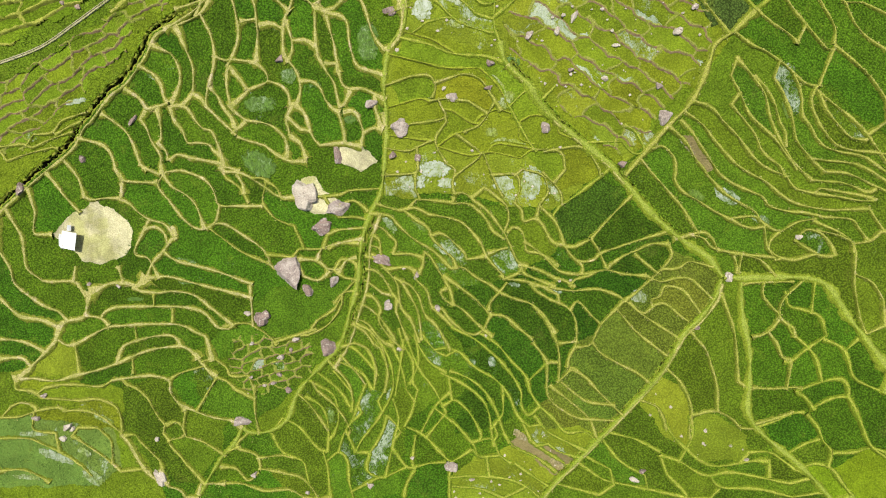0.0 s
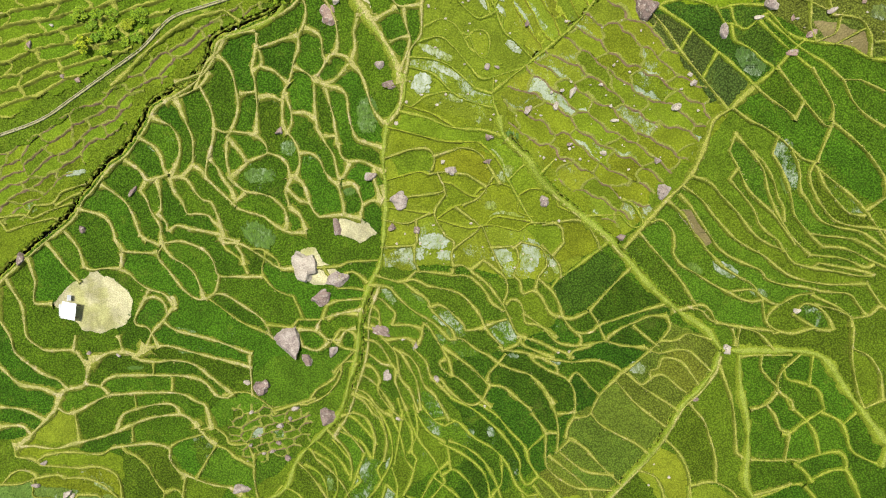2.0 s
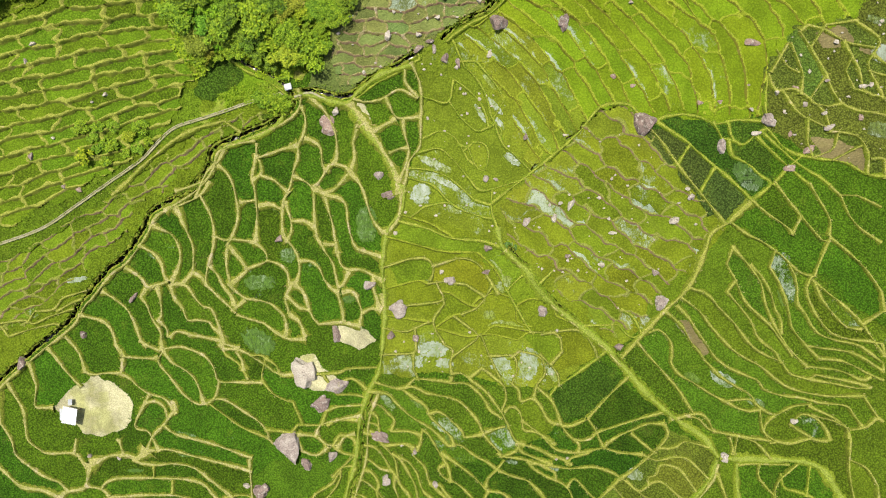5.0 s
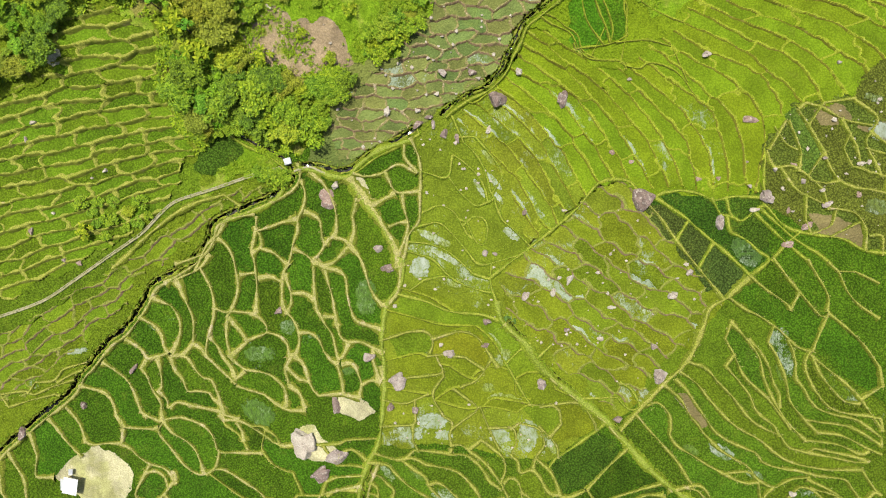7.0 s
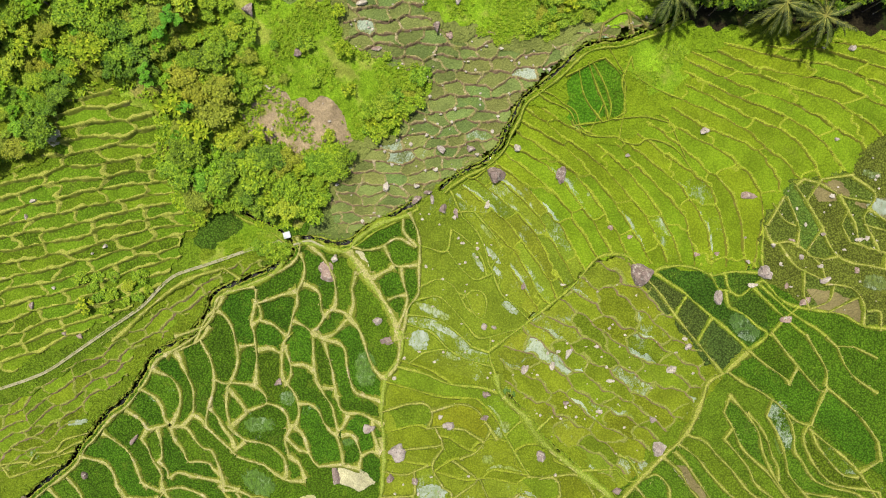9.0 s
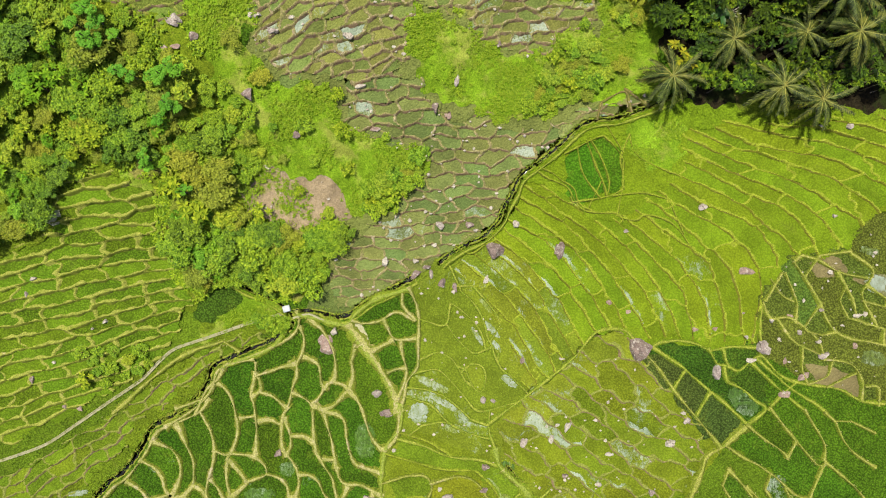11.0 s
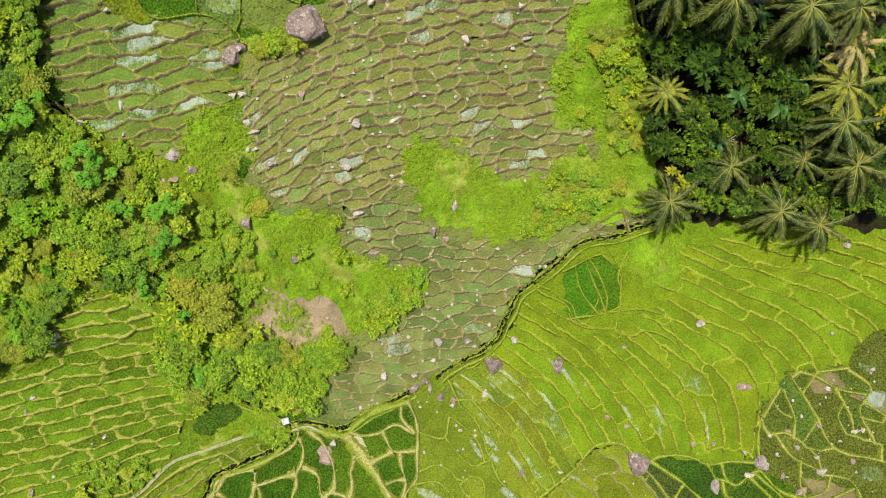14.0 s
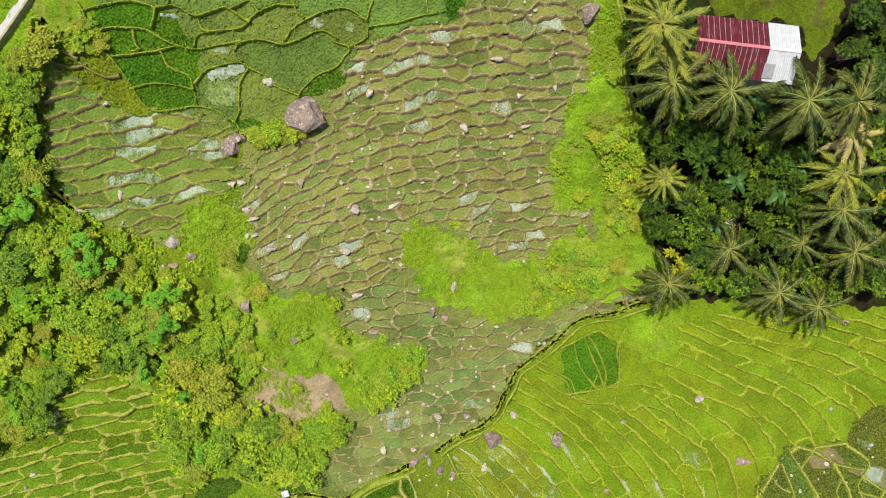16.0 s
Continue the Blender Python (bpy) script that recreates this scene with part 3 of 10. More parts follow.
bank("g", 0.13, (-21.5, 87.8), (-21.1, 88.7), (-20.3, 89.0))
bank("g", 0.13, (-17.4, 88.3), (-18.1, 87.4), (-17.4, 86.7))
bank("g", 0.13, (-17.7, 88.1), (-16.1, 88.5), (-14.6, 88.3), (-13.6, 88.1), (-12.0, 88.5), (-9.9, 89.2), (-8.4, 88.5))
bank("g", 0.13, (-13.0, 88.8), (-12.7, 89.2), (-11.1, 90.1), (-8.7, 90.8), (-7.2, 90.8), (-5.7, 89.9))
bank("g", 0.13, (-5.7, 89.6), (-5.7, 88.7), (-6.3, 88.3))
bank("g", 0.13, (-8.9, 88.3), (-7.4, 87.8), (-8.0, 87.1), (-8.8, 86.2), (-10.7, 85.5), (-12.4, 84.0))
bank("g", 0.13, (-22.9, 91.4), (-23.1, 90.9))
bank("g", 0.13, (-12.1, 91.6), (-12.0, 90.7), (-11.3, 90.1))
bank("g", 0.13, (-16.1, 91.5), (-15.3, 90.5))
bank("g", 0.13, (-5.7, 89.4), (-3.1, 89.7), (-1.0, 90.2), (1.5, 90.6))
bank("g", 0.13, (-5.1, 91.5), (-5.7, 89.9))
bank("g", 0.13, (-0.3, 91.5), (-0.1, 90.3))
bank("m", 0.24, (18.0, 63.4), (20.5, 64.6), (21.2, 63.4))
bank("m", 0.24, (20.5, 64.9), (22.5, 63.7))
zone("rice_green", (-56.2, 32.6), (-4.2, 33.0), (-6.3, 23.7), (-6.7, 14.8), (-7.3, 7.5), (-9.8, 0.8), (-10.4, -4.1), (-12.8, -11.8), (-17.9, -17.6), (-25.2, -22.4), (-31.2, -33.0), (-62.1, -33.0))
zone("rice_step", (-58.7, 32.6), (-28.3, 30.8), (-29.4, 28.5), (-34.6, 26.0), (-36.1, 23.5), (-38.5, 20.4), (-42.9, 16.1), (-47.3, 11.2), (-53.6, 6.2), (-63.0, 1.5))
zone("rice_step", (-49.3, 57.9), (-26.1, 57.7), (-28.4, 41.2), (-23.3, 40.4), (-18.0, 40.3), (-17.6, 39.4), (-22.6, 35.5), (-26.4, 33.9), (-28.3, 30.5), (-33.5, 26.7), (-46.6, 20.0), (-57.6, 20.1))
zone("rice_green", (-17.6, 39.9), (-11.7, 39.4), (-8.2, 41.3), (-3.5, 43.4), (-2.4, 40.4), (-2.3, 33.5), (-4.4, 28.7), (-5.8, 20.6), (-18.3, 20.1), (-32.9, 20.1), (-28.3, 30.5), (-25.7, 34.0), (-19.9, 36.6))
zone("rice_dark", (-27.3, 41.9), (-24.9, 43.9), (-23.1, 42.8), (-23.3, 40.7), (-26.4, 38.7), (-29.2, 39.1))
zone("rice_yellow", (-6.2, 30.5), (14.0, 29.8), (26.7, 29.5), (32.5, 24.5), (26.0, 14.2), (21.0, 9.4), (18.4, 8.7), (12.8, 4.8), (7.8, 5.1), (1.7, 6.5), (-6.4, 6.2), (-7.3, 7.5), (-6.7, 16.2), (-6.3, 23.7), (-4.6, 26.6))
zone("rice_yellow", (-2.4, 40.4), (-3.5, 43.4), (0.4, 45.8), (6.3, 49.5), (9.5, 47.1), (14.8, 40.5), (18.0, 37.2), (22.2, 37.6), (24.4, 35.3), (25.5, 31.3), (29.7, 28.4), (34.3, 23.4), (33.1, 21.6), (-5.8, 20.6), (-4.4, 28.7), (-2.3, 33.5))
zone("rice_bright", (8.5, 53.7), (14.3, 60.0), (26.9, 64.3), (53.3, 64.0), (54.3, 52.2), (46.0, 49.7), (40.0, 46.5), (36.7, 40.7), (36.5, 35.8), (30.8, 35.7), (24.4, 36.3), (22.2, 37.6), (18.0, 37.2), (14.8, 40.5), (9.5, 47.1), (6.3, 49.5))
zone("rice_olive", (36.7, 40.7), (40.0, 46.5), (46.0, 49.7), (54.3, 52.2), (55.3, 28.5), (50.4, 29.4), (41.6, 31.9), (36.8, 35.1))
zone("rice_green", (24.4, 36.3), (31.1, 35.7), (36.1, 36.0), (36.8, 35.1), (41.6, 31.9), (50.4, 29.4), (55.3, 29.1), (56.0, 7.9), (43.3, 18.8), (34.2, 25.1), (29.7, 28.4), (25.5, 31.3))
zone("rice_dark", (24.6, 36.3), (31.1, 35.7), (36.1, 36.0), (36.8, 34.8), (37.6, 28.8), (34.2, 25.1), (29.7, 28.4), (25.5, 31.3))
zone("rice_mid", (21.0, 9.4), (26.0, 14.2), (30.2, 20.8), (33.1, 24.3), (42.5, 18.4), (54.7, 9.0), (55.9, -16.9), (48.9, -10.4), (44.8, -4.4), (33.3, -3.3), (27.9, 1.4))
zone("rice_green", (35.5, -3.9), (43.3, -4.2), (48.9, -10.4), (56.0, -18.3), (56.6, -23.7), (50.3, -23.4), (41.8, -25.4), (36.5, -19.6), (36.4, -12.0))
zone("rice_bright", (43.1, -26.0), (46.3, -26.2), (50.3, -23.4), (56.6, -23.7), (57.8, -32.3), (46.8, -31.3))
zone("rice_mid", (41.4, -24.3), (44.7, -22.6), (46.1, -24.1), (45.9, -26.1), (43.1, -26.2))
zone("rice_mid", (-9.8, 0.8), (-7.3, 6.2), (1.1, 5.3), (7.8, 4.8), (13.5, 4.4), (14.2, 0.4), (17.9, 1.1), (27.3, 0.1), (22.1, -6.4), (15.5, -13.6), (12.8, -17.8), (10.1, -22.1), (0.4, -28.0), (-10.3, -32.8), (-18.9, -32.9), (-25.2, -22.7), (-17.9, -17.6), (-12.8, -11.8), (-10.4, -4.1))
zone("rice_green", (-1.0, -8.2), (7.9, -4.0), (14.6, 0.1), (27.0, 0.1), (18.8, -10.2), (15.5, -13.6), (14.2, -17.8), (10.1, -19.2), (4.5, -13.7))
zone("rice_green", (-0.3, -17.9), (4.6, -17.9), (6.0, -23.6), (1.1, -26.6), (0.4, -31.0), (-6.0, -31.2), (-4.5, -21.6))
zone("rice_dark", (12.8, 4.6), (18.5, 8.6), (25.6, 2.4), (27.0, 0.1), (18.6, -0.6), (17.9, 1.4), (14.2, 0.6))
zone("rice_yellow", (27.0, -0.3), (31.3, -1.3), (33.0, -4.0), (30.8, -8.2), (26.1, -15.3), (14.1, -28.7), (12.0, -32.3), (0.4, -32.5), (1.1, -28.0), (10.1, -22.8), (12.8, -17.8), (15.5, -13.6), (22.1, -6.4))
zone("rice_mid", (33.0, -4.0), (35.2, -3.9), (36.4, -12.0), (36.5, -19.6), (41.7, -25.0), (47.1, -31.3), (12.0, -32.3), (17.8, -24.7), (26.1, -15.3), (30.8, -8.2))
zone("rice_yellow", (26.4, -15.7), (29.1, -17.0), (30.0, -20.1), (29.5, -24.8), (26.6, -22.7), (23.8, -18.8))
zone("rice_yellow", (30.0, -20.5), (32.2, -19.9), (36.5, -22.3), (37.0, -25.2), (31.5, -26.3), (29.5, -24.8))
zone("rice_mid", (-21.0, -4.8), (-10.4, -4.1), (-12.8, -11.8), (-17.9, -17.6), (-25.2, -22.4), (-30.1, -19.8), (-32.0, -14.0), (-25.4, -8.3))
zone("rice_yellow", (-48.3, -11.6), (-45.5, -12.6), (-45.4, -15.5), (-49.9, -16.2), (-51.6, -14.4))
zone("rice_mid", (-40.3, -16.9), (-34.2, -16.2), (-32.3, -19.8), (-27.3, -21.3), (-28.2, -25.7), (-31.1, -30.1), (-37.5, -27.8), (-40.6, -23.1))
zone("rice_step", (-59.9, -15.5), (-51.3, -15.5), (-40.3, -17.7), (-40.5, -22.7), (-36.1, -28.9), (-34.9, -34.5), (-60.7, -34.5))
zone("rice_mud", (-18.3, 80.5), (-12.1, 82.3), (-8.6, 85.7), (-5.7, 88.9), (2.0, 90.7), (7.0, 94.1), (17.8, 94.4), (17.5, 72.7), (8.0, 65.5), (-10.6, 55.6), (-19.4, 62.3), (-19.0, 70.5))
zone("rice_mud", (-18.6, 75.3), (17.2, 73.4), (18.0, 64.3), (25.6, 64.3), (14.3, 60.0), (8.5, 53.7), (6.3, 49.5), (-3.5, 43.6), (-11.7, 39.4), (-15.7, 40.3), (-13.9, 47.2), (-19.1, 65.8))
zone("rice_step", (-34.4, 89.2), (-30.5, 90.9), (-29.9, 87.6), (-26.6, 82.6), (-18.8, 81.5), (-18.1, 80.2), (-19.0, 70.5), (-26.3, 69.5), (-34.1, 72.3), (-37.1, 80.1))
zone("rice_late", (-29.8, 93.2), (-2.9, 94.0), (-5.7, 89.4), (-8.8, 86.2), (-12.5, 83.8), (-18.5, 81.3), (-26.7, 82.4), (-29.9, 87.7))
zone("rice_lush", (-29.8, 91.0), (-24.0, 90.9), (-21.2, 88.0), (-22.3, 82.7), (-26.6, 82.7), (-29.9, 87.7))
zone("rice_late", (-21.7, 86.6), (-16.9, 86.7), (-12.5, 83.8), (-12.7, 80.8), (-18.5, 81.8), (-22.3, 82.7))
zone("rice_late", (-16.6, 93.9), (0.1, 94.0), (1.5, 90.7), (-5.7, 89.6), (-12.3, 90.7))
zone("turf", (12.3, 78.9), (14.7, 86.4), (22.4, 86.6), (25.0, 64.3), (20.5, 64.3), (17.5, 70.1), (16.9, 73.2), (12.9, 73.9))
zone("turf", (-2.0, 71.4), (1.8, 71.2), (3.6, 69.3), (7.8, 68.0), (11.5, 67.2), (13.8, 70.1), (17.5, 70.1), (21.2, 64.3), (14.2, 63.1), (9.9, 61.2), (4.9, 62.1), (0.6, 63.6), (-1.5, 64.2), (-2.9, 68.1))
zone("turf", (-24.4, 72.1), (-20.3, 74.8), (-18.9, 72.2), (-19.4, 67.9), (-16.9, 64.7), (-10.1, 64.1), (-10.9, 61.2), (-7.4, 58.8), (-1.6, 58.2), (-1.7, 55.7), (-5.2, 54.4), (-5.3, 51.8), (-9.1, 51.2), (-13.7, 49.9), (-23.6, 51.4), (-23.4, 60.1), (-23.6, 65.8), (-24.7, 69.5))
zone("turf", (-36.6, 61.0), (-23.2, 44.6), (-28.9, 44.7))
zone("turf", (-23.4, 42.8), (-19.6, 41.0), (-18.0, 40.3), (-25.1, 37.9), (-29.1, 36.3), (-28.4, 37.7), (-23.3, 40.4))
zone("scrub", (-41.1, 84.7), (-35.8, 85.1), (-38.0, 76.1), (-35.1, 73.1), (-31.6, 71.1), (-24.7, 69.5), (-22.6, 64.7), (-23.2, 54.0), (-9.8, 49.9), (-13.3, 47.2), (-13.5, 43.1), (-18.3, 41.0), (-24.6, 43.9), (-28.6, 41.9), (-30.7, 48.8), (-30.8, 55.3), (-35.8, 56.6), (-41.3, 55.4), (-44.4, 49.1), (-52.2, 46.6))
zone("turf", (-37.9, 91.8), (-29.4, 92.5), (-30.1, 88.5), (-32.7, 87.6), (-33.6, 88.4), (-35.5, 85.7), (-38.0, 77.1), (-43.8, 77.0))
zone("scar", (-23.3, 55.2), (-18.6, 56.4), (-14.5, 55.2), (-10.8, 55.1), (-9.9, 50.9), (-13.7, 49.9), (-18.8, 50.0), (-22.9, 51.7))
zone("soil", (-47.5, 2.5), (-45.3, 4.6), (-42.4, 5.6), (-40.0, 4.6), (-38.0, 2.8), (-38.1, 0.8), (-39.6, -1.0), (-42.1, -2.0), (-44.6, -1.3), (-45.9, 0.1), (-47.6, 1.5))
zone("soil", (-17.3, 8.6), (-15.6, 8.9), (-14.2, 6.9), (-12.5, 5.8), (-12.5, 4.5), (-15.3, 4.2), (-16.6, 4.8))
zone("soil", (-12.4, 12.2), (-8.7, 12.1), (-7.8, 10.2), (-9.7, 9.5), (-12.1, 10.2))
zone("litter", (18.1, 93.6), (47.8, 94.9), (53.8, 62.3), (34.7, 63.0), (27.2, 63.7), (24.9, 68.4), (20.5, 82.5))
zone("yard", (25.8, 93.8), (39.4, 94.4), (39.5, 89.2), (37.6, 87.2), (35.6, 90.3), (26.4, 90.7))
wet(0.75, (-0.9, 9.5), (-3.0, 8.1), (0.4, 8.1), (10.1, 7.8), (7.1, 7.8), (8.6, 21.7), (10.5, 27.1), (8.9, 26.1), (18.2, 14.6))
wet(0.8, (7.9, 26.2), (9.8, 27.4), (7.8, 7.4), (23.2, 12.6), (33.2, 6.4), (13.5, 6.4), (16.9, 14.9))
wet(0.55, (-9.6, 25.4), (-7.9, 22.8), (-22.0, 17.4), (-18.5, 20.7), (-22.8, 10.3), (-11.1, 15.9), (-1.3, 21.9), (-6.4, 3.1), (-3.3, 1.1), (-0.3, -2.7), (-10.1, -19.6), (-14.1, -21.1), (23.5, -5.7), (5.9, -13.7), (21.6, -14.3))
wet(0.55, (-52.4, -24.2), (-49.7, -27.8), (-43.0, -21.3), (-53.8, -23.1), (-43.3, -28.6), (-46.7, -24.9), (-12.4, 17.6), (-20.7, 11.6), (-31.5, -1.7), (-34.1, 21.1), (-15.1, 17.0))
wet(0.4, (11.5, 20.4), (9.7, 12.7), (14.6, -2.0), (5.1, 2.8), (6.4, 14.0), (1.1, 18.0), (-9.7, 14.9), (18.1, 17.8), (22.7, 14.9))
wet(0.7, (4.1, 73.4), (5.9, 73.4), (8.5, 73.2), (10.7, 70.6), (9.9, 69.2), (10.2, 68.0), (8.6, 36.4), (9.6, 37.5), (11.2, 43.1), (12.5, 42.5), (24.4, 40.6), (23.7, 41.9), (9.9, 45.8), (8.3, 31.4))
wet(0.7, (9.6, 58.1), (-9.8, 68.9), (-10.4, 68.0), (-19.1, 75.6), (-18.7, 74.5), (-18.0, 73.4), (-27.0, 76.5), (-23.5, 72.7), (-22.7, 72.7), (-7.6, 61.8), (-3.4, 49.8), (-5.3, 50.2), (-1.8, 50.2))
wet(0.55, (-23.0, 79.3), (-21.6, 78.1), (-27.2, 79.2), (15.5, 72.6), (11.9, 71.7), (48.7, 43.3), (48.3, 35.5), (34.7, 30.5), (7.6, 36.4), (12.2, 31.1), (4.7, 71.5), (5.9, 71.0))
wet(0.55, (11.2, 59.4), (-4.4, 58.8), (-15.3, 64.1), (-31.3, 79.1))
wet(0.75, (-19.7, 84.7), (-29.3, 80.4), (-29.9, 79.6))
wet(0.5, (-14.5, 89.2), (-9.8, 89.6), (-6.9, 86.7), (-19.3, 87.6), (-23.2, 90.2), (9.3, 89.4))
zone("yard", (33.0, 64.4), (35.6, 64.8), (38.6, 64.2), (39.0, 62.8), (36.5, 61.8), (34.0, 62.2))
zone("soil", (-41.5, 52.0), (-40.1, 51.3), (-40.8, 49.7), (-42.7, 50.1))
zone("turf", (21.0, 61.2), (23.9, 62.1), (27.1, 60.9), (27.6, 58.0), (26.0, 56.1), (22.8, 56.8), (21.1, 58.7))
bank("y", 0.27, (-49.5, 13.8), (-47.1, 14.1), (-46.0, 15.4), (-43.9, 16.1))
bank("y", 0.27, (-46.8, 13.8), (-45.0, 14.8), (-43.6, 15.4))
bank("y", 0.27, (-53.8, 12.3), (-51.0, 12.7), (-49.7, 12.3), (-47.9, 13.1), (-46.1, 13.7))
bank("y", 0.27, (-52.9, 10.7), (-50.8, 11.4), (-49.0, 11.9), (-47.2, 12.3))
bank("l", 0.23, (-3.6, 25.2), (-1.3, 24.5), (0.4, 23.5))
bank("l", 0.23, (-5.6, 22.7), (-2.9, 22.0), (0.4, 21.2), (4.3, 21.1))
bank("l", 0.23, (-6.3, 16.8), (-2.9, 17.7), (-1.6, 17.4))
bank("l", 0.23, (-6.3, 13.5), (-3.6, 13.1), (-0.9, 12.8))
bank("l", 0.23, (4.3, 21.1), (6.3, 19.2), (7.7, 16.6))
bank("l", 0.23, (1.1, 16.3), (3.1, 15.0), (4.4, 14.7))
bank("l", 0.23, (3.1, 14.0), (1.1, 13.4), (-0.3, 12.4))
bank("l", 0.23, (0.4, 11.8), (3.1, 11.1), (5.7, 11.4), (9.1, 10.7))
bank("l", 0.23, (5.1, 11.4), (6.4, 12.4), (9.4, 12.0))
bank("l", 0.23, (8.0, 15.9), (6.3, 16.3), (4.4, 15.6))
bank("l", 0.23, (9.0, 14.9), (10.3, 15.6), (11.9, 15.6))
bank("l", 0.23, (9.0, 14.9), (9.0, 13.0), (10.7, 12.3))
bank("l", 0.23, (15.0, 13.0), (13.6, 13.6))
bank("l", 0.16, (1.8, 47.8), (3.7, 46.8), (5.3, 47.8))
bank("l", 0.16, (18.4, 54.9), (17.2, 52.3))
bank("l", 0.16, (15.7, 58.1), (16.4, 55.6), (18.4, 53.0))
bank("y", 0.24, (37.5, 43.9), (38.8, 42.0), (40.1, 41.3))
bank("y", 0.24, (42.0, 39.4), (41.4, 38.1), (43.3, 37.5))
bank("y", 0.24, (45.1, 41.4), (46.1, 39.4))
bank("y", 0.24, (47.5, 41.4), (50.0, 40.7))
bank("y", 0.24, (48.2, 38.8), (50.1, 38.2))
bank("y", 0.24, (44.6, 34.9), (44.1, 32.9), (42.8, 32.2))
bank("y", 0.24, (45.3, 32.2), (47.2, 33.2))
bank("m", 0.16, (-34.7, 86.9), (-33.8, 86.2), (-32.3, 85.8))
bank("m", 0.16, (-33.7, 87.3), (-32.4, 86.9), (-31.6, 86.5))
zone("rice_fallow", (5.2, 14.1), (6.5, 15.9), (8.0, 16.4), (9.1, 14.3), (8.7, 12.7), (6.5, 11.9))
zone("rice_fallow", (8.8, 16.2), (9.9, 18.0), (11.7, 16.5), (11.0, 15.5))
zone("rice_fallow", (15.7, 16.5), (16.8, 16.8), (20.2, 13.6), (18.9, 13.0))
zone("rice_fallow", (8.1, -24.3), (10.1, -23.2), (14.0, -24.9), (15.7, -26.7), (14.0, -27.9), (10.9, -26.1))
zone("rice_fallow", (27.4, 12.9), (29.0, 13.2), (31.6, 9.3), (30.5, 8.7))
zone("rice_fallow", (41.5, 45.9), (44.9, 45.9), (46.2, 44.6), (43.8, 43.6), (42.5, 43.9))
zone("rice_fallow", (41.5, 34.2), (44.7, 33.5), (47.8, 32.3), (47.2, 30.3), (42.8, 31.6))
zone("rice_fallow", (46.5, 44.3), (50.4, 44.0), (50.5, 41.4), (47.8, 42.3))
zone("rice_fallow", (14.7, 47.7), (18.4, 47.8), (18.5, 47.0), (15.4, 46.1))
stream(0.16, (-8.3, 3.8), (-9.3, 0.8), (-9.7, -4.0), (-10.8, -7.7), (-12.1, -11.4), (-13.6, -13.9))
stream(0.16, (8.0, 21.8), (10.4, 19.2), (12.1, 16.7), (15.5, 13.7), (19.5, 10.5), (21.2, 8.8), (25.0, 4.6), (28.2, 1.7))
stream(0.16, (32.5, -4.0), (32.1, -5.7), (30.5, -8.2), (28.6, -10.1), (25.7, -15.1), (21.5, -20.0), (17.5, -24.4), (13.7, -28.4), (11.7, -30.8))
bank("l", 0.17, (11.3, 56.5), (12.9, 55.8), (13.9, 55.0), (14.9, 54.5), (15.5, 53.8), (15.9, 52.5), (16.9, 51.9), (18.2, 51.4), (19.8, 51.5), (20.7, 50.9), (21.7, 50.6), (22.7, 50.6), (23.3, 51.1), (24.6, 51.0), (26.2, 50.4), (27.5, 49.2), (28.4, 47.9), (29.4, 46.7))
bank("l", 0.17, (16.9, 58.7), (17.7, 56.7), (18.6, 54.8), (19.1, 53.2))
bank("l", 0.17, (18.5, 59.9), (19.9, 58.6), (20.8, 57.3), (20.8, 54.8), (21.0, 54.1))
bank("l", 0.17, (14.1, 57.9), (17.3, 59.5), (18.5, 59.9))
bank("l", 0.17, (15.2, 52.6), (19.1, 53.2), (21.0, 54.1))
zone("rice_lush", (13.8, 57.3), (16.3, 58.8), (17.0, 58.8), (17.7, 56.7), (18.6, 54.8), (18.8, 53.2), (16.9, 52.5), (15.9, 53.5), (14.5, 54.8))
zone("rice_lush", (17.1, 58.9), (18.5, 59.8), (19.9, 58.6), (20.7, 57.3), (20.8, 54.8), (20.0, 53.8), (19.2, 53.4), (18.5, 55.4), (17.7, 57.4))
zone("rice_olive", (14.7, 47.5), (17.9, 48.5), (18.7, 47.6), (17.6, 46.6), (14.7, 45.8))
bank("y", 0.31, (24.4, 11.7), (25.7, 12.0), (27.0, 10.7), (27.3, 9.1), (27.2, 8.1), (28.2, 6.7), (29.9, 5.7), (31.9, 4.4), (33.9, 3.4), (35.2, 2.7), (36.5, 2.4))
bank("y", 0.31, (26.9, 13.7), (28.3, 12.4), (29.3, 10.7), (30.4, 9.4), (31.1, 8.4), (32.1, 7.4), (33.1, 6.4), (34.7, 5.4), (36.4, 4.4), (37.0, 3.4))
bank("y", 0.31, (27.5, 15.0), (28.8, 13.7), (30.2, 11.7), (31.3, 10.1), (32.3, 8.7), (33.7, 7.7), (35.6, 6.8), (37.2, 6.1), (37.9, 5.1), (39.5, 4.5), (42.0, 4.2), (44.1, 3.7), (46.9, 3.4), (47.8, 2.3), (48.8, 1.0))
bank("y", 0.31, (28.4, 15.6), (30.1, 14.3), (31.4, 12.7), (32.8, 11.1), (34.2, 9.7), (35.8, 8.7), (37.4, 7.8), (39.1, 6.4), (40.4, 5.5), (42.6, 4.8), (45.0, 4.5), (48.0, 4.6))
bank("y", 0.31, (29.3, 16.9), (30.9, 16.3), (32.3, 14.7), (34.0, 13.0), (35.0, 11.7), (36.4, 10.1), (38.0, 9.1), (39.6, 8.4), (40.6, 7.1), (42.5, 6.5), (45.5, 6.0), (48.0, 5.5), (49.5, 5.6))
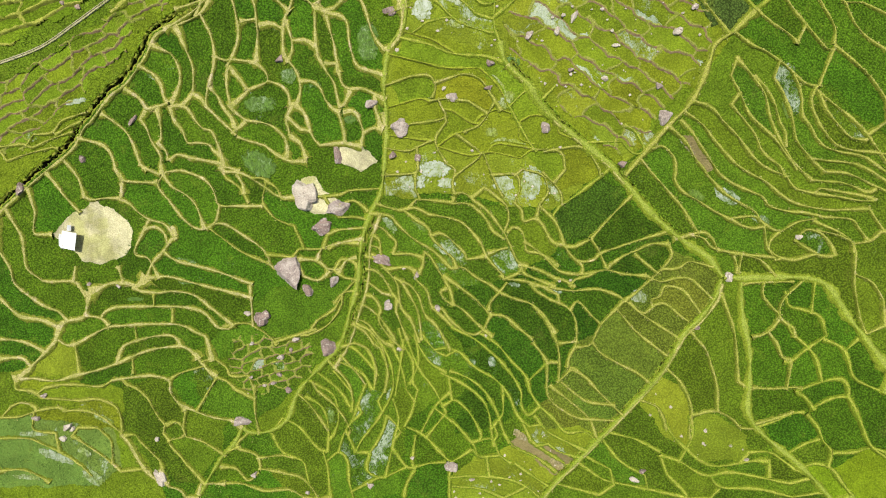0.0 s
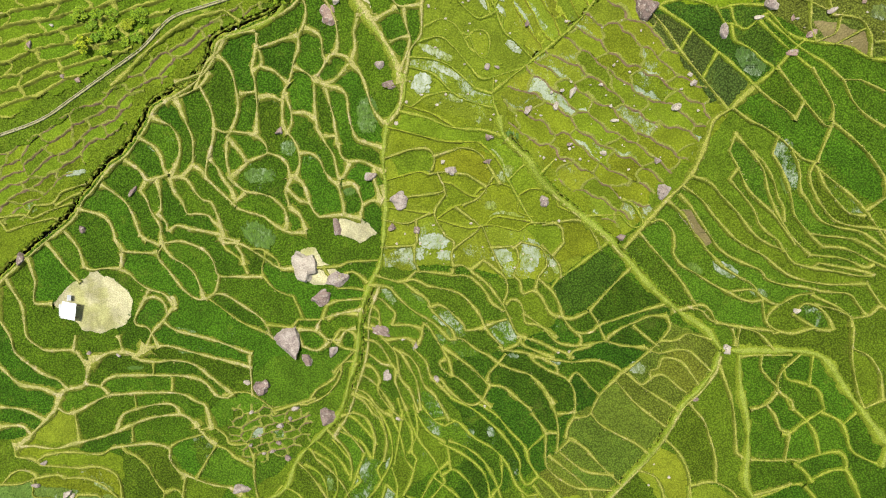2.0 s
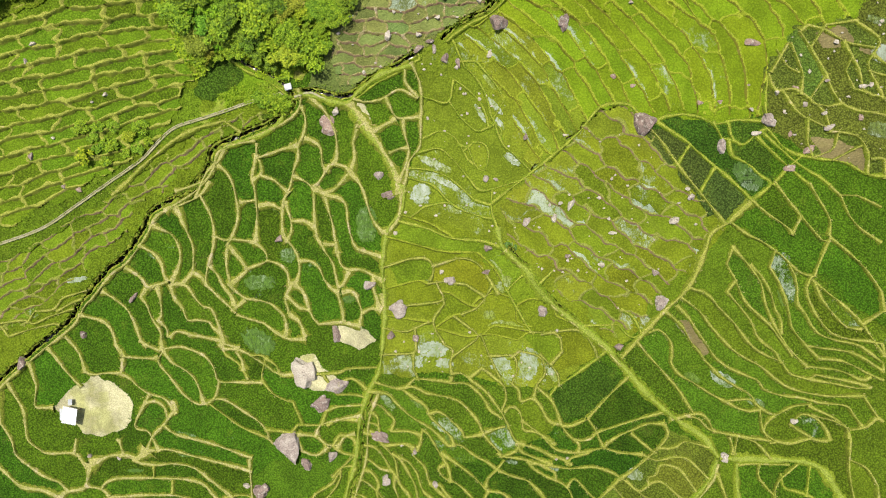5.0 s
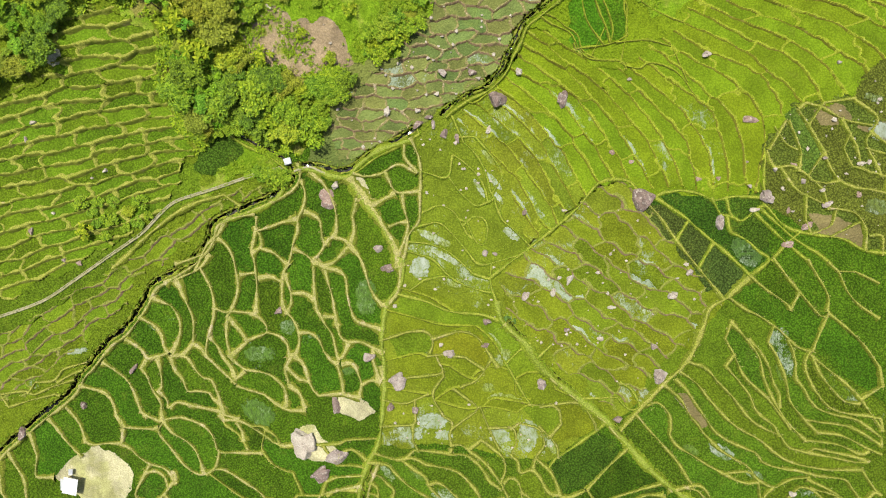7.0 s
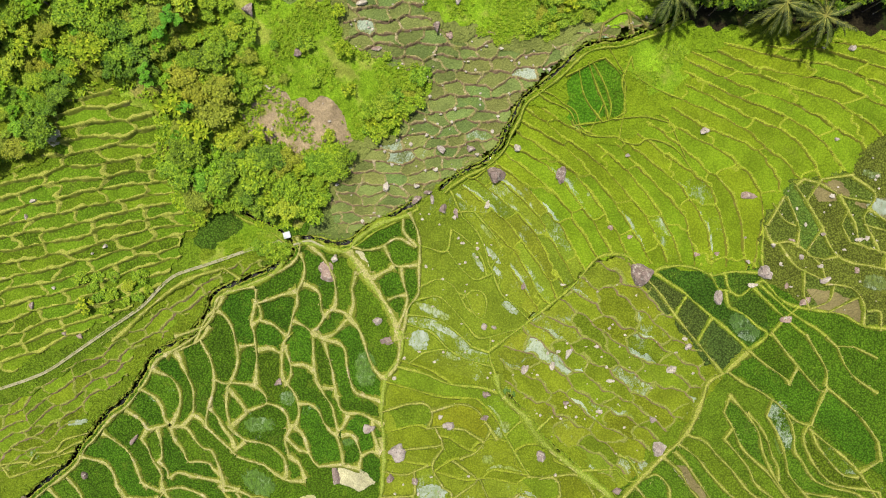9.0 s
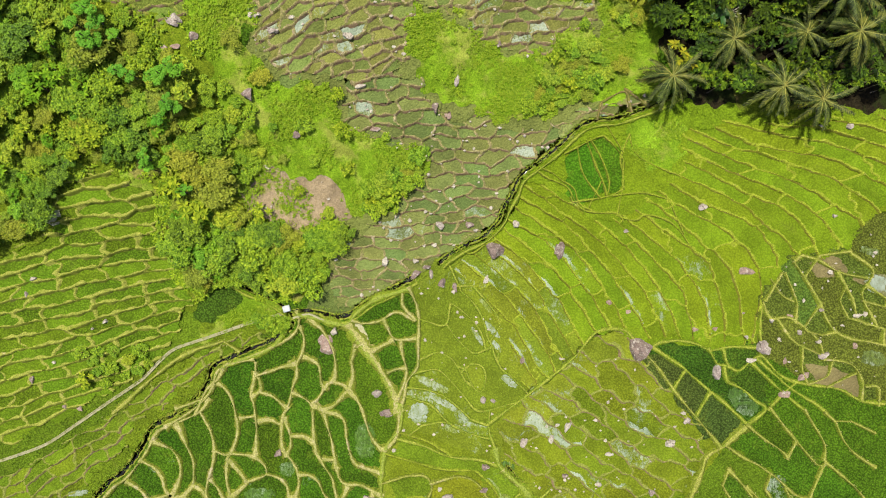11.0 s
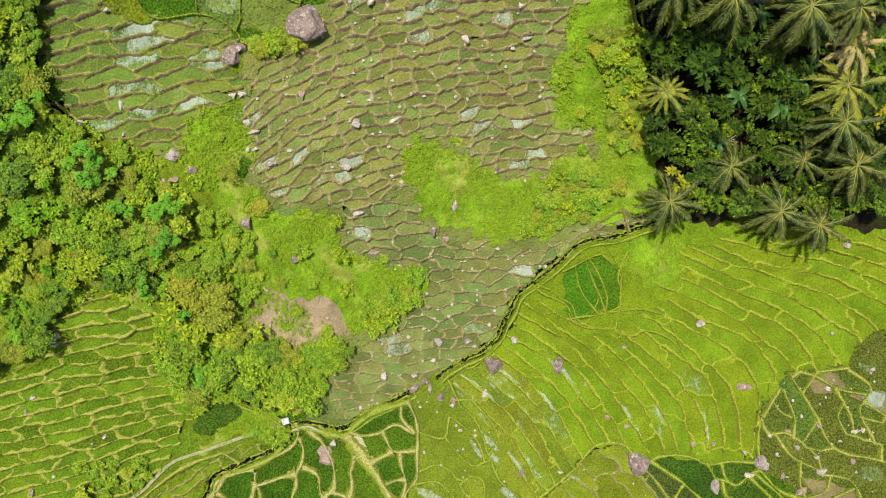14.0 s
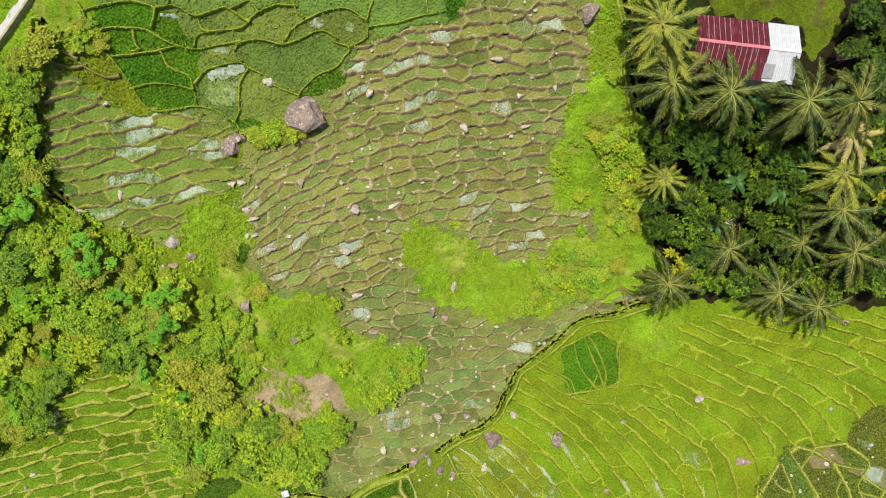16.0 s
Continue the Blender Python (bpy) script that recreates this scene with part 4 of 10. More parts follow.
bank("y", 0.31, (32.9, 19.8), (34.0, 17.9), (35.1, 15.6), (36.7, 14.0), (38.1, 12.7), (39.1, 11.4), (40.1, 10.1), (40.8, 9.1))
bank("y", 0.31, (35.5, 19.8), (36.8, 18.5), (37.8, 16.9), (38.6, 14.6), (39.3, 13.3), (39.4, 11.7))
bank("y", 0.31, (37.7, 19.5), (38.7, 17.9), (39.6, 15.9), (40.2, 14.0), (40.6, 12.4), (42.2, 10.4), (43.2, 9.4))
bank("y", 0.31, (39.8, 19.8), (40.5, 18.5), (40.9, 16.9), (41.0, 15.3), (42.0, 14.0), (42.7, 12.7), (43.7, 11.7), (45.3, 11.1), (47.7, 10.6), (49.0, 9.8), (50.7, 8.5))
bank("y", 0.31, (42.4, 18.5), (41.9, 16.9), (42.6, 14.9), (43.6, 13.3), (44.9, 11.9), (46.5, 11.3), (48.9, 11.0), (50.6, 10.7))
bank("y", 0.31, (42.7, 17.8), (43.8, 15.6), (45.1, 14.0), (46.4, 12.7), (48.2, 12.4))
bank("y", 0.31, (42.4, 18.1), (44.3, 16.5), (46.3, 14.9), (48.2, 13.0), (49.8, 10.7), (50.7, 9.5))
bank("y", 0.31, (42.2, 10.4), (44.1, 10.1), (46.6, 9.8), (48.4, 9.1), (50.8, 7.5))
bank("y", 0.31, (43.6, 8.9), (46.0, 8.7), (47.5, 8.1), (48.8, 7.4), (50.8, 6.5))
bank("y", 0.31, (43.9, 7.8), (46.1, 7.5), (48.5, 6.5), (49.4, 6.9))
bank("y", 0.31, (43.4, 7.0), (45.5, 6.6), (48.0, 6.1), (49.5, 5.6))
bank("y", 0.31, (48.6, 4.9), (49.6, 3.3), (50.5, 2.0))
bank("y", 0.31, (34.5, 3.7), (36.4, 3.8), (37.7, 2.8), (39.3, 2.1), (41.1, 3.1), (43.2, 3.5))
bank("y", 0.31, (39.3, 2.1), (38.4, 1.1), (38.1, 0.1), (38.8, -1.3))
bank("y", 0.31, (40.9, 0.8), (42.1, 2.2), (43.6, 1.9), (44.9, 0.6), (45.5, -0.8))
bank("y", 0.31, (41.2, 0.8), (42.8, -0.2), (44.0, -0.8), (45.2, -0.8))
bank("y", 0.31, (44.5, 2.5), (45.7, 1.9), (47.0, 0.9), (47.3, -0.4))
bank("y", 0.31, (47.3, 0.6), (49.1, 1.0), (50.2, 2.0), (51.0, 1.7))
bank("y", 0.31, (28.1, 1.3), (29.1, 1.6), (30.7, 1.3), (32.1, -0.0), (35.3, -0.6), (37.9, -0.9))
bank("y", 0.31, (23.1, 10.7), (24.5, 9.0), (26.6, 6.7), (28.3, 4.7), (29.4, 3.0))
bank("y", 0.31, (48.2, 13.0), (50.4, 14.6))
bank("g", 0.33, (26.1, 35.0), (28.0, 33.7), (29.3, 32.5), (31.2, 30.9), (33.1, 29.3), (35.4, 27.1))
bank("g", 0.33, (35.4, 27.1), (34.2, 25.8), (32.7, 24.6))
bank("g", 0.33, (28.3, 33.4), (27.4, 31.9))
bank("g", 0.33, (31.2, 30.9), (30.3, 29.3))
bank("g", 0.33, (33.0, 32.1), (34.9, 31.1), (36.2, 29.9), (37.4, 28.9), (35.4, 27.1))
bank("y", 0.35, (-11.7, 5.6), (-10.7, 5.8), (-9.7, 5.2), (-9.0, 4.5))
bank("y", 0.35, (-12.5, 3.8), (-10.4, 3.8), (-9.0, 3.5))
bank("y", 0.35, (-13.9, 1.8), (-12.5, 2.3), (-10.1, 2.5))
bank("y", 0.35, (-13.9, 0.0), (-12.5, 0.7), (-10.1, 0.7))
bank("y", 0.35, (-12.9, -2.1), (-12.2, -1.2), (-10.8, -1.6), (-10.3, -2.4))
bank("y", 0.35, (-11.9, -3.5), (-10.1, -3.8))
bank("y", 0.35, (-13.3, -6.7), (-12.2, -5.4), (-10.8, -5.1), (-10.4, -5.6))
bank("y", 0.35, (-7.3, 5.2), (-5.6, 4.7), (-4.6, 4.7), (-3.2, 4.9), (-1.8, 4.2), (-0.2, 3.9), (1.2, 3.6), (2.6, 2.9), (3.9, 1.5), (4.6, 0.5), (5.2, -0.9), (6.3, -2.2), (7.3, -3.3))
bank("y", 0.35, (-8.0, 4.2), (-6.3, 3.9), (-5.3, 2.8), (-3.9, 1.5), (-2.5, 0.6), (-1.2, -0.2), (-0.1, -1.2), (0.9, -2.3))
bank("y", 0.35, (-4.6, 4.6), (-3.2, 3.5), (-1.8, 2.5), (-1.2, 1.2), (0.2, -0.2), (1.2, -1.2), (1.6, -2.3))
bank("y", 0.35, (-1.5, 1.5), (-0.5, 1.9), (0.5, 1.5), (1.6, 0.5), (2.6, -0.5), (2.9, -1.2), (4.6, -0.9))
bank("y", 0.35, (-3.2, 5.9), (-1.2, 5.8), (1.1, 5.6), (1.2, 6.3))
bank("y", 0.35, (1.2, 6.6), (2.5, 6.6), (3.9, 5.6), (5.2, 4.6), (6.3, 3.3), (7.3, 1.9), (7.8, 0.9), (8.3, -0.2), (9.0, -1.5), (10.1, -2.2))
bank("y", 0.35, (1.2, 5.4), (2.9, 5.4), (4.2, 4.6), (5.3, 3.3), (5.9, 2.2), (7.3, 1.2))
bank("y", 0.35, (4.9, 7.3), (6.6, 6.0), (7.6, 5.0), (7.8, 3.6), (7.5, 2.6))
bank("y", 0.35, (7.6, 1.9), (8.3, 2.6), (9.3, 2.2), (9.7, 1.2), (10.0, -0.2), (11.4, -0.5), (12.7, -1.2), (13.8, -2.1))
bank("y", 0.35, (8.3, 5.6), (9.3, 4.6), (9.6, 3.3), (11.0, 3.6), (12.0, 2.6), (12.7, 1.2), (13.7, 0.4))
bank("y", 0.35, (9.0, -1.9), (10.0, -2.1), (11.8, -2.6), (13.8, -3.7))
bank("y", 0.35, (9.4, -2.2), (9.7, -2.9), (11.1, -3.6), (13.5, -4.5))
bank("y", 0.35, (5.3, -0.5), (7.7, 0.2))
bank("y", 0.35, (7.3, -3.6), (9.0, -2.9), (9.4, -2.1))
bank("y", 0.35, (7.7, -3.6), (10.1, -3.9), (12.1, -4.6), (13.8, -5.5))
bank("y", 0.35, (7.7, -4.0), (6.7, -5.3), (5.7, -6.4), (5.5, -7.4))
bank("y", 0.35, (2.6, -2.3), (4.3, -3.6), (5.7, -4.3), (7.0, -5.3), (8.7, -6.0), (10.8, -6.7), (12.2, -8.1), (13.6, -10.2))
bank("y", 0.35, (1.2, -4.0), (2.6, -5.0), (4.3, -6.4), (5.7, -7.8), (7.4, -8.1), (9.1, -9.5), (10.8, -10.9))
bank("y", 0.35, (0.9, -6.4), (2.6, -7.5), (4.3, -9.2), (6.0, -10.6))
bank("y", 0.35, (-0.1, -7.2), (1.2, -8.9), (3.3, -10.3), (4.7, -9.9), (5.5, -8.5))
bank("y", 0.35, (-1.5, -0.9), (-0.5, -2.6), (0.2, -3.7), (0.9, -5.1), (1.2, -6.4))
bank("y", 0.35, (0.2, -6.1), (-0.3, -5.2), (0.5, -4.7))
bank("y", 0.35, (-8.3, 2.8), (-7.3, 2.5), (-6.3, 1.5), (-5.6, 0.8), (-6.0, -0.6))
bank("y", 0.35, (-8.7, 1.8), (-7.7, 1.1), (-7.5, -0.3))
bank("y", 0.35, (-8.7, 0.4), (-7.7, 0.1), (-7.5, -1.0), (-8.7, -0.6))
bank("y", 0.35, (-9.4, -0.8), (-8.0, -1.3), (-6.7, -2.7), (-5.6, -4.1), (-5.3, -5.8), (-5.0, -7.2), (-3.9, -8.6), (-3.2, -10.4), (-2.9, -11.4))
bank("y", 0.35, (-9.4, -2.4), (-8.0, -2.7), (-7.0, -3.8), (-6.3, -5.1), (-5.3, -6.5))
bank("y", 0.35, (-9.4, -3.8), (-8.4, -4.5), (-7.4, -5.3))
bank("y", 0.35, (-9.5, -5.5), (-8.4, -5.9), (-7.6, -7.3), (-7.8, -8.7), (-6.7, -10.5), (-5.7, -11.5))
bank("y", 0.35, (-10.2, -6.6), (-8.8, -7.3), (-7.4, -8.7), (-6.0, -10.8))
bank("y", 0.35, (-10.9, -8.4), (-9.2, -9.1), (-8.1, -10.5), (-7.1, -11.5))
bank("y", 0.35, (-11.1, -9.1), (-9.5, -10.2), (-8.5, -11.6))
bank("y", 0.35, (-5.7, -7.6), (-5.0, -9.4), (-4.3, -11.1))
bank("y", 0.35, (-4.9, -4.1), (-3.9, -5.8), (-3.2, -7.2), (-2.8, -9.0), (-2.6, -11.1))
bank("y", 0.35, (-3.9, -4.4), (-2.9, -5.8), (-2.2, -7.9), (-0.8, -9.3), (0.2, -11.0))
bank("y", 0.35, (-3.2, -3.7), (-1.9, -5.1), (-1.4, -6.8), (-0.1, -8.2))
bank("y", 0.35, (-2.2, -0.2), (-2.5, -2.0), (-3.0, -3.0))
bank("y", 0.35, (-5.6, -0.6), (-3.9, -0.6), (-2.3, -1.1))
bank("y", 0.35, (-5.6, -2.3), (-4.3, -2.2), (-3.2, -2.7))
zone("rice_dull", (23.7, 34.5), (26.1, 35.0), (28.0, 33.7), (35.4, 27.1), (32.7, 24.6), (29.4, 27.8), (24.6, 31.6))
bank("y", 0.32, (11.0, 3.9), (12.0, 2.6), (13.0, 0.9), (14.4, 0.5))
bank("y", 0.32, (12.3, 4.3), (13.3, 3.3), (14.0, 1.9), (14.4, 0.5))
bank("y", 0.32, (14.4, 0.4), (15.7, 0.3), (17.4, 1.1))
bank("y", 0.32, (14.4, 0.5), (15.1, -0.5), (16.1, -1.4), (17.8, -1.4), (18.8, -0.5), (20.8, 0.2), (22.8, 0.9), (25.1, 1.6))
bank("y", 0.32, (17.6, 1.2), (18.5, -0.1), (19.5, -2.2))
bank("y", 0.32, (17.6, 1.2), (19.4, 3.3), (21.3, 5.3))
bank("y", 0.32, (19.5, -2.4), (20.5, -1.5), (21.8, -0.7), (23.2, -0.1), (24.8, 0.6), (26.8, 0.6))
bank("y", 0.32, (22.8, -0.5), (23.9, -1.5), (24.9, -2.3))
bank("y", 0.32, (10.7, 0.2), (11.7, -0.5), (12.7, -1.5), (13.8, -2.6), (15.5, -3.0), (17.5, -2.9), (19.5, -2.5), (21.6, -3.0), (24.3, -3.2))
bank("y", 0.32, (16.1, -1.4), (16.7, -2.2), (16.5, -3.0))
bank("y", 0.32, (10.7, -2.2), (12.8, -3.2), (14.8, -3.9), (15.8, -4.6))
bank("y", 0.32, (15.2, -4.6), (15.8, -3.7), (17.5, -3.2))
bank("y", 0.32, (10.7, -4.3), (12.8, -4.6), (15.5, -5.0), (18.2, -4.8), (20.3, -5.3), (22.0, -6.3), (23.7, -7.7), (25.8, -9.1), (27.8, -10.4), (28.5, -11.0))
bank("y", 0.32, (11.1, -5.0), (12.8, -6.0), (14.9, -7.0), (15.9, -8.4), (16.1, -10.2), (16.0, -11.6), (15.3, -13.0), (15.0, -14.4))
bank("y", 0.32, (15.2, -7.4), (16.2, -6.3), (17.6, -7.7), (19.0, -9.1))
bank("y", 0.32, (21.6, -6.3), (20.3, -7.7), (19.0, -9.1), (18.3, -10.5), (17.7, -11.6), (16.0, -11.9))
bank("y", 0.32, (10.8, -6.7), (12.2, -8.4), (13.2, -10.2), (13.9, -11.9), (14.1, -14.0), (14.0, -16.1))
bank("y", 0.32, (13.9, -11.4), (15.6, -11.2))
bank("y", 0.32, (12.6, -13.7), (13.9, -13.7))
bank("y", 0.32, (10.8, -11.2), (11.9, -12.6), (12.6, -14.0), (12.6, -16.9), (13.0, -18.3), (14.7, -19.7), (16.5, -20.6), (18.5, -20.8))
bank("y", 0.32, (15.3, -14.4), (17.1, -15.4), (18.8, -17.2), (20.6, -19.0), (22.0, -20.4))
bank("y", 0.32, (14.3, -16.1), (16.1, -17.6), (17.8, -18.6), (20.9, -19.0))
bank("y", 0.32, (12.9, -16.5), (14.3, -17.6), (16.4, -19.3), (17.9, -20.8), (18.4, -22.0))
bank("y", 0.32, (14.0, -16.1), (15.0, -15.1), (15.7, -14.4))
bank("y", 0.32, (18.0, -11.2), (19.1, -12.6), (21.5, -14.0), (23.5, -15.0), (24.9, -16.1))
bank("y", 0.32, (21.3, -7.7), (23.1, -9.8), (25.2, -11.5), (26.5, -12.5))
bank("y", 0.32, (22.3, -6.3), (24.0, -7.7), (25.4, -6.7), (26.7, -6.6), (28.4, -8.0), (29.4, -8.7))
bank("y", 0.32, (24.3, -3.2), (26.0, -3.9), (27.6, -3.5), (29.3, -3.5), (30.6, -4.5), (31.6, -5.5))
bank("y", 0.32, (25.0, -6.0), (26.0, -5.6), (26.6, -4.4), (28.6, -4.9), (29.7, -6.2), (30.7, -7.6))
bank("y", 0.32, (25.9, -2.4), (27.9, -2.3), (29.2, -1.5), (30.8, -1.8))
bank("y", 0.32, (26.8, 0.6), (27.2, -0.8), (26.2, -2.2), (24.9, -3.6), (23.0, -5.3), (21.6, -6.3))
bank("y", 0.32, (28.8, 1.6), (30.7, 2.0), (31.7, 1.3), (32.4, -0.1))
bank("y", 0.32, (32.4, -0.1), (35.3, -0.7), (37.2, -1.3), (38.5, -2.7))
bank("y", 0.32, (34.3, -0.7), (34.7, -2.1), (34.7, -2.9))
bank("y", 0.32, (37.7, 1.7), (38.1, 0.0), (39.4, -1.0), (40.9, -1.3))
bank("y", 0.32, (30.1, -10.4), (31.5, -12.1), (32.2, -14.1), (32.9, -16.6), (33.0, -19.4))
bank("y", 0.32, (27.2, -14.6), (28.6, -16.0), (29.7, -18.1), (30.1, -20.2), (29.8, -21.8))
bank("y", 0.32, (24.7, -18.6), (26.0, -19.2), (26.8, -20.7), (27.1, -21.9))
bank("y", 0.32, (30.1, -20.1), (32.7, -19.5), (34.7, -20.4), (35.7, -21.5))
bank("y", 0.32, (33.9, -7.5), (34.6, -9.6), (35.0, -12.3), (35.3, -15.8))
bank("y", 0.32, (35.1, -4.2), (37.6, -3.9), (41.0, -3.8))
bank("y", 0.32, (37.8, -3.9), (37.7, -5.4), (38.6, -6.7), (39.6, -8.0), (38.4, -9.8), (36.6, -10.5))
bank("y", 0.32, (41.1, -4.6), (39.9, -6.0), (39.6, -8.0), (41.2, -9.3))
bank("y", 0.32, (38.4, -9.8), (39.4, -11.1), (40.1, -12.8), (41.0, -13.1), (40.9, -14.8))
bank("y", 0.32, (36.8, -16.5), (39.0, -16.6), (41.5, -16.3))
bank("y", 0.32, (37.3, -20.9), (39.8, -20.1), (41.6, -19.3))
bank("d", 0.32, (-46.0, 10.7), (-45.0, 9.6), (-44.2, 8.3), (-43.9, 7.2), (-43.7, 6.2))
bank("d", 0.32, (-48.3, 9.3), (-47.2, 7.9), (-46.2, 6.5), (-45.3, 5.5), (-44.3, 4.4))
bank("d", 0.32, (-39.2, 8.3), (-36.7, 8.1), (-34.6, 8.1))
bank("d", 0.32, (-39.0, 8.1), (-39.2, 6.5), (-39.5, 6.2), (-41.0, 6.2), (-42.8, 6.0), (-43.8, 6.5))
bank("d", 0.32, (-39.5, 6.2), (-38.2, 5.5), (-37.2, 4.5), (-35.8, 3.6), (-34.1, 3.1), (-33.1, 2.0), (-32.6, 1.1))
bank("d", 0.32, (-36.8, 10.3), (-35.6, 9.6), (-34.2, 9.0))
bank("d", 0.32, (-33.5, 9.3), (-31.8, 9.5), (-30.1, 9.0), (-28.7, 8.3), (-27.7, 6.9), (-27.1, 5.3), (-24.9, 5.2), (-21.8, 5.2))
bank("d", 0.32, (-27.1, 5.3), (-27.4, 3.8), (-27.8, 3.1), (-28.8, 2.4))
bank("d", 0.32, (-33.9, 9.0), (-32.9, 7.6), (-31.2, 6.6), (-30.1, 5.5), (-29.5, 4.1), (-29.0, 2.5))
bank("d", 0.32, (-33.9, 9.0), (-34.6, 7.6), (-33.3, 5.9), (-32.3, 4.5), (-31.3, 3.4), (-30.2, 2.6), (-29.0, 2.4), (-27.4, 3.1), (-26.0, 2.8), (-24.3, 1.7), (-22.2, 0.3), (-21.2, -1.0))
bank("d", 0.32, (-26.9, 10.0), (-25.5, 9.7), (-24.5, 9.3))
bank("d", 0.32, (-36.6, 2.4), (-35.2, 2.7), (-34.1, 2.0), (-33.6, 0.6))
bank("y", 0.29, (-26.2, 8.6), (-24.5, 7.3), (-23.5, 5.5))
bank("y", 0.29, (-23.1, 8.6), (-21.4, 8.3), (-21.8, 6.2), (-21.6, 5.2))
bank("y", 0.29, (-21.4, 8.3), (-20.0, 7.3), (-19.3, 6.0), (-17.6, 6.2))
bank("y", 0.29, (-21.6, 5.2), (-20.4, 3.8), (-19.0, 3.1), (-18.0, 2.8))
bank("y", 0.29, (-26.4, 1.0), (-24.4, -0.4), (-21.6, -1.6))
bank("y", 0.29, (-27.2, -9.6), (-25.4, -9.2), (-24.0, -9.2), (-22.6, -9.9), (-21.2, -11.0), (-20.5, -11.9))
bank("y", 0.29, (-28.4, -13.6), (-27.0, -14.7), (-26.4, -15.8), (-24.2, -15.8))
bank("y", 0.29, (-16.6, -10.6), (-14.4, -9.5), (-13.0, -8.0), (-12.3, -6.6))
bank("y", 0.29, (-18.0, -10.6), (-15.5, -9.8))
bank("y", 0.29, (-18.1, -1.0), (-15.3, -1.4), (-13.9, -2.7))
bank("y", 0.29, (-17.4, 0.0), (-14.6, 0.0))
bank("y", 0.29, (-12.4, -12.0), (-10.6, -11.6), (-8.9, -12.6), (-8.2, -14.7), (-8.4, -16.6))
bank("y", 0.29, (-12.7, -13.0), (-11.0, -14.8), (-9.6, -16.6))
bank("y", 0.29, (-10.6, -9.1), (-8.8, -10.1), (-7.4, -12.2), (-6.8, -15.1), (-7.1, -17.2))
bank("y", 0.29, (-15.7, -17.5), (-13.6, -19.3), (-12.2, -21.1), (-11.5, -22.6))
bank("y", 0.29, (-18.2, -17.9), (-16.4, -19.7), (-14.3, -22.7))
bank("y", 0.29, (-13.5, -14.5), (-11.7, -16.6), (-11.1, -18.8))
bank("y", 0.29, (-23.5, -16.9), (-23.6, -19.8), (-23.3, -22.0))
zone("rice_soft", (21.6, -6.3), (27.2, -0.5), (32.8, -2.1), (33.2, -4.8), (28.5, -11.1), (23.3, -18.9), (20.6, -22.0), (11.0, -22.0), (12.6, -18.3), (14.3, -15.4), (16.0, -11.9))
zone("rice_deep", (8.0, -3.6), (14.4, 0.4), (17.4, 1.1), (21.3, 5.3), (26.8, 1.6), (27.2, -0.5), (21.6, -6.3), (16.0, -11.9), (14.3, -15.4), (12.3, -18.3), (4.7, -22.7), (1.3, -22.8), (3.3, -13.4), (-0.2, -8.5), (1.2, -5.0))
zone("rice_warm", (14.1, 29.5), (17.2, 35.2), (23.6, 34.5), (24.6, 31.6), (29.4, 27.8), (32.7, 24.6), (30.4, 20.5), (26.9, 14.0), (21.8, 11.4), (14.3, 17.9), (9.7, 20.2), (6.4, 23.2))
zone("rice_warm", (-3.2, 25.9), (6.4, 22.2), (11.7, 18.0), (21.2, 10.4), (18.6, 8.7), (13.6, 6.7), (9.9, 10.7), (1.2, 12.0), (-5.5, 14.7), (-6.0, 22.7))
bank("p", 0.52, (-4.4, 29.1), (-4.6, 26.2), (-6.3, 23.7), (-7.0, 19.5), (-6.7, 14.8), (-7.3, 7.5), (-8.8, 4.1), (-9.8, 0.8), (-10.4, -4.1), (-11.3, -7.5), (-12.8, -11.8), (-17.9, -17.6), (-19.4, -21.2), (-21.6, -22.8), (-24.1, -23.1), (-25.2, -22.4))
bank("p", 0.47, (-25.2, -22.4), (-26.3, -24.5), (-28.2, -26.7), (-31.2, -31.7))
bank("g", 0.34, (-4.2, 24.6), (-1.6, 23.9), (1.1, 22.8), (5.0, 22.4), (7.3, 21.6))
bank("p", 0.74, (6.6, 24.0), (7.3, 21.6), (9.9, 19.1), (11.6, 16.5), (14.9, 13.6), (19.0, 10.4), (20.7, 8.7), (24.5, 4.4), (27.9, 1.4), (31.3, -0.9), (33.1, -3.3))
bank("p", 0.53, (33.0, -3.6), (32.4, -5.7), (30.8, -8.2), (28.9, -10.3), (26.1, -15.3), (21.8, -20.3), (17.8, -24.7), (14.1, -28.7), (12.0, -31.6))
bank("p", 0.80, (33.2, -3.4), (35.2, -3.4), (39.6, -3.3), (42.6, -3.4), (44.8, -4.4), (47.0, -7.8), (48.9, -10.4), (51.8, -14.3))
bank("p", 0.67, (35.2, -3.9), (35.5, -8.0), (36.4, -12.0), (36.5, -16.1), (36.5, -19.6), (38.4, -22.3), (41.7, -25.0), (44.5, -27.7), (47.0, -30.5))
bank("y", 0.60, (35.2, 26.9), (32.8, 24.6), (31.0, 23.3), (30.4, 21.4), (29.6, 18.9), (28.2, 16.4), (26.0, 14.2), (24.2, 12.0), (21.7, 9.0))
stream(0.60, (-28.3, 30.1), (-29.4, 28.5), (-32.1, 27.3), (-34.6, 26.0), (-36.1, 23.5), (-38.5, 20.4), (-40.3, 19.1), (-41.7, 17.6), (-42.9, 16.1), (-44.0, 15.0), (-45.3, 12.9), (-47.3, 11.2), (-49.1, 9.9), (-51.0, 8.3), (-53.6, 6.2), (-55.8, 4.2))

zone("turf", (15.2, 83.2), (15.4, 95.0), (20.0, 95.0), (20.0, 83.2))

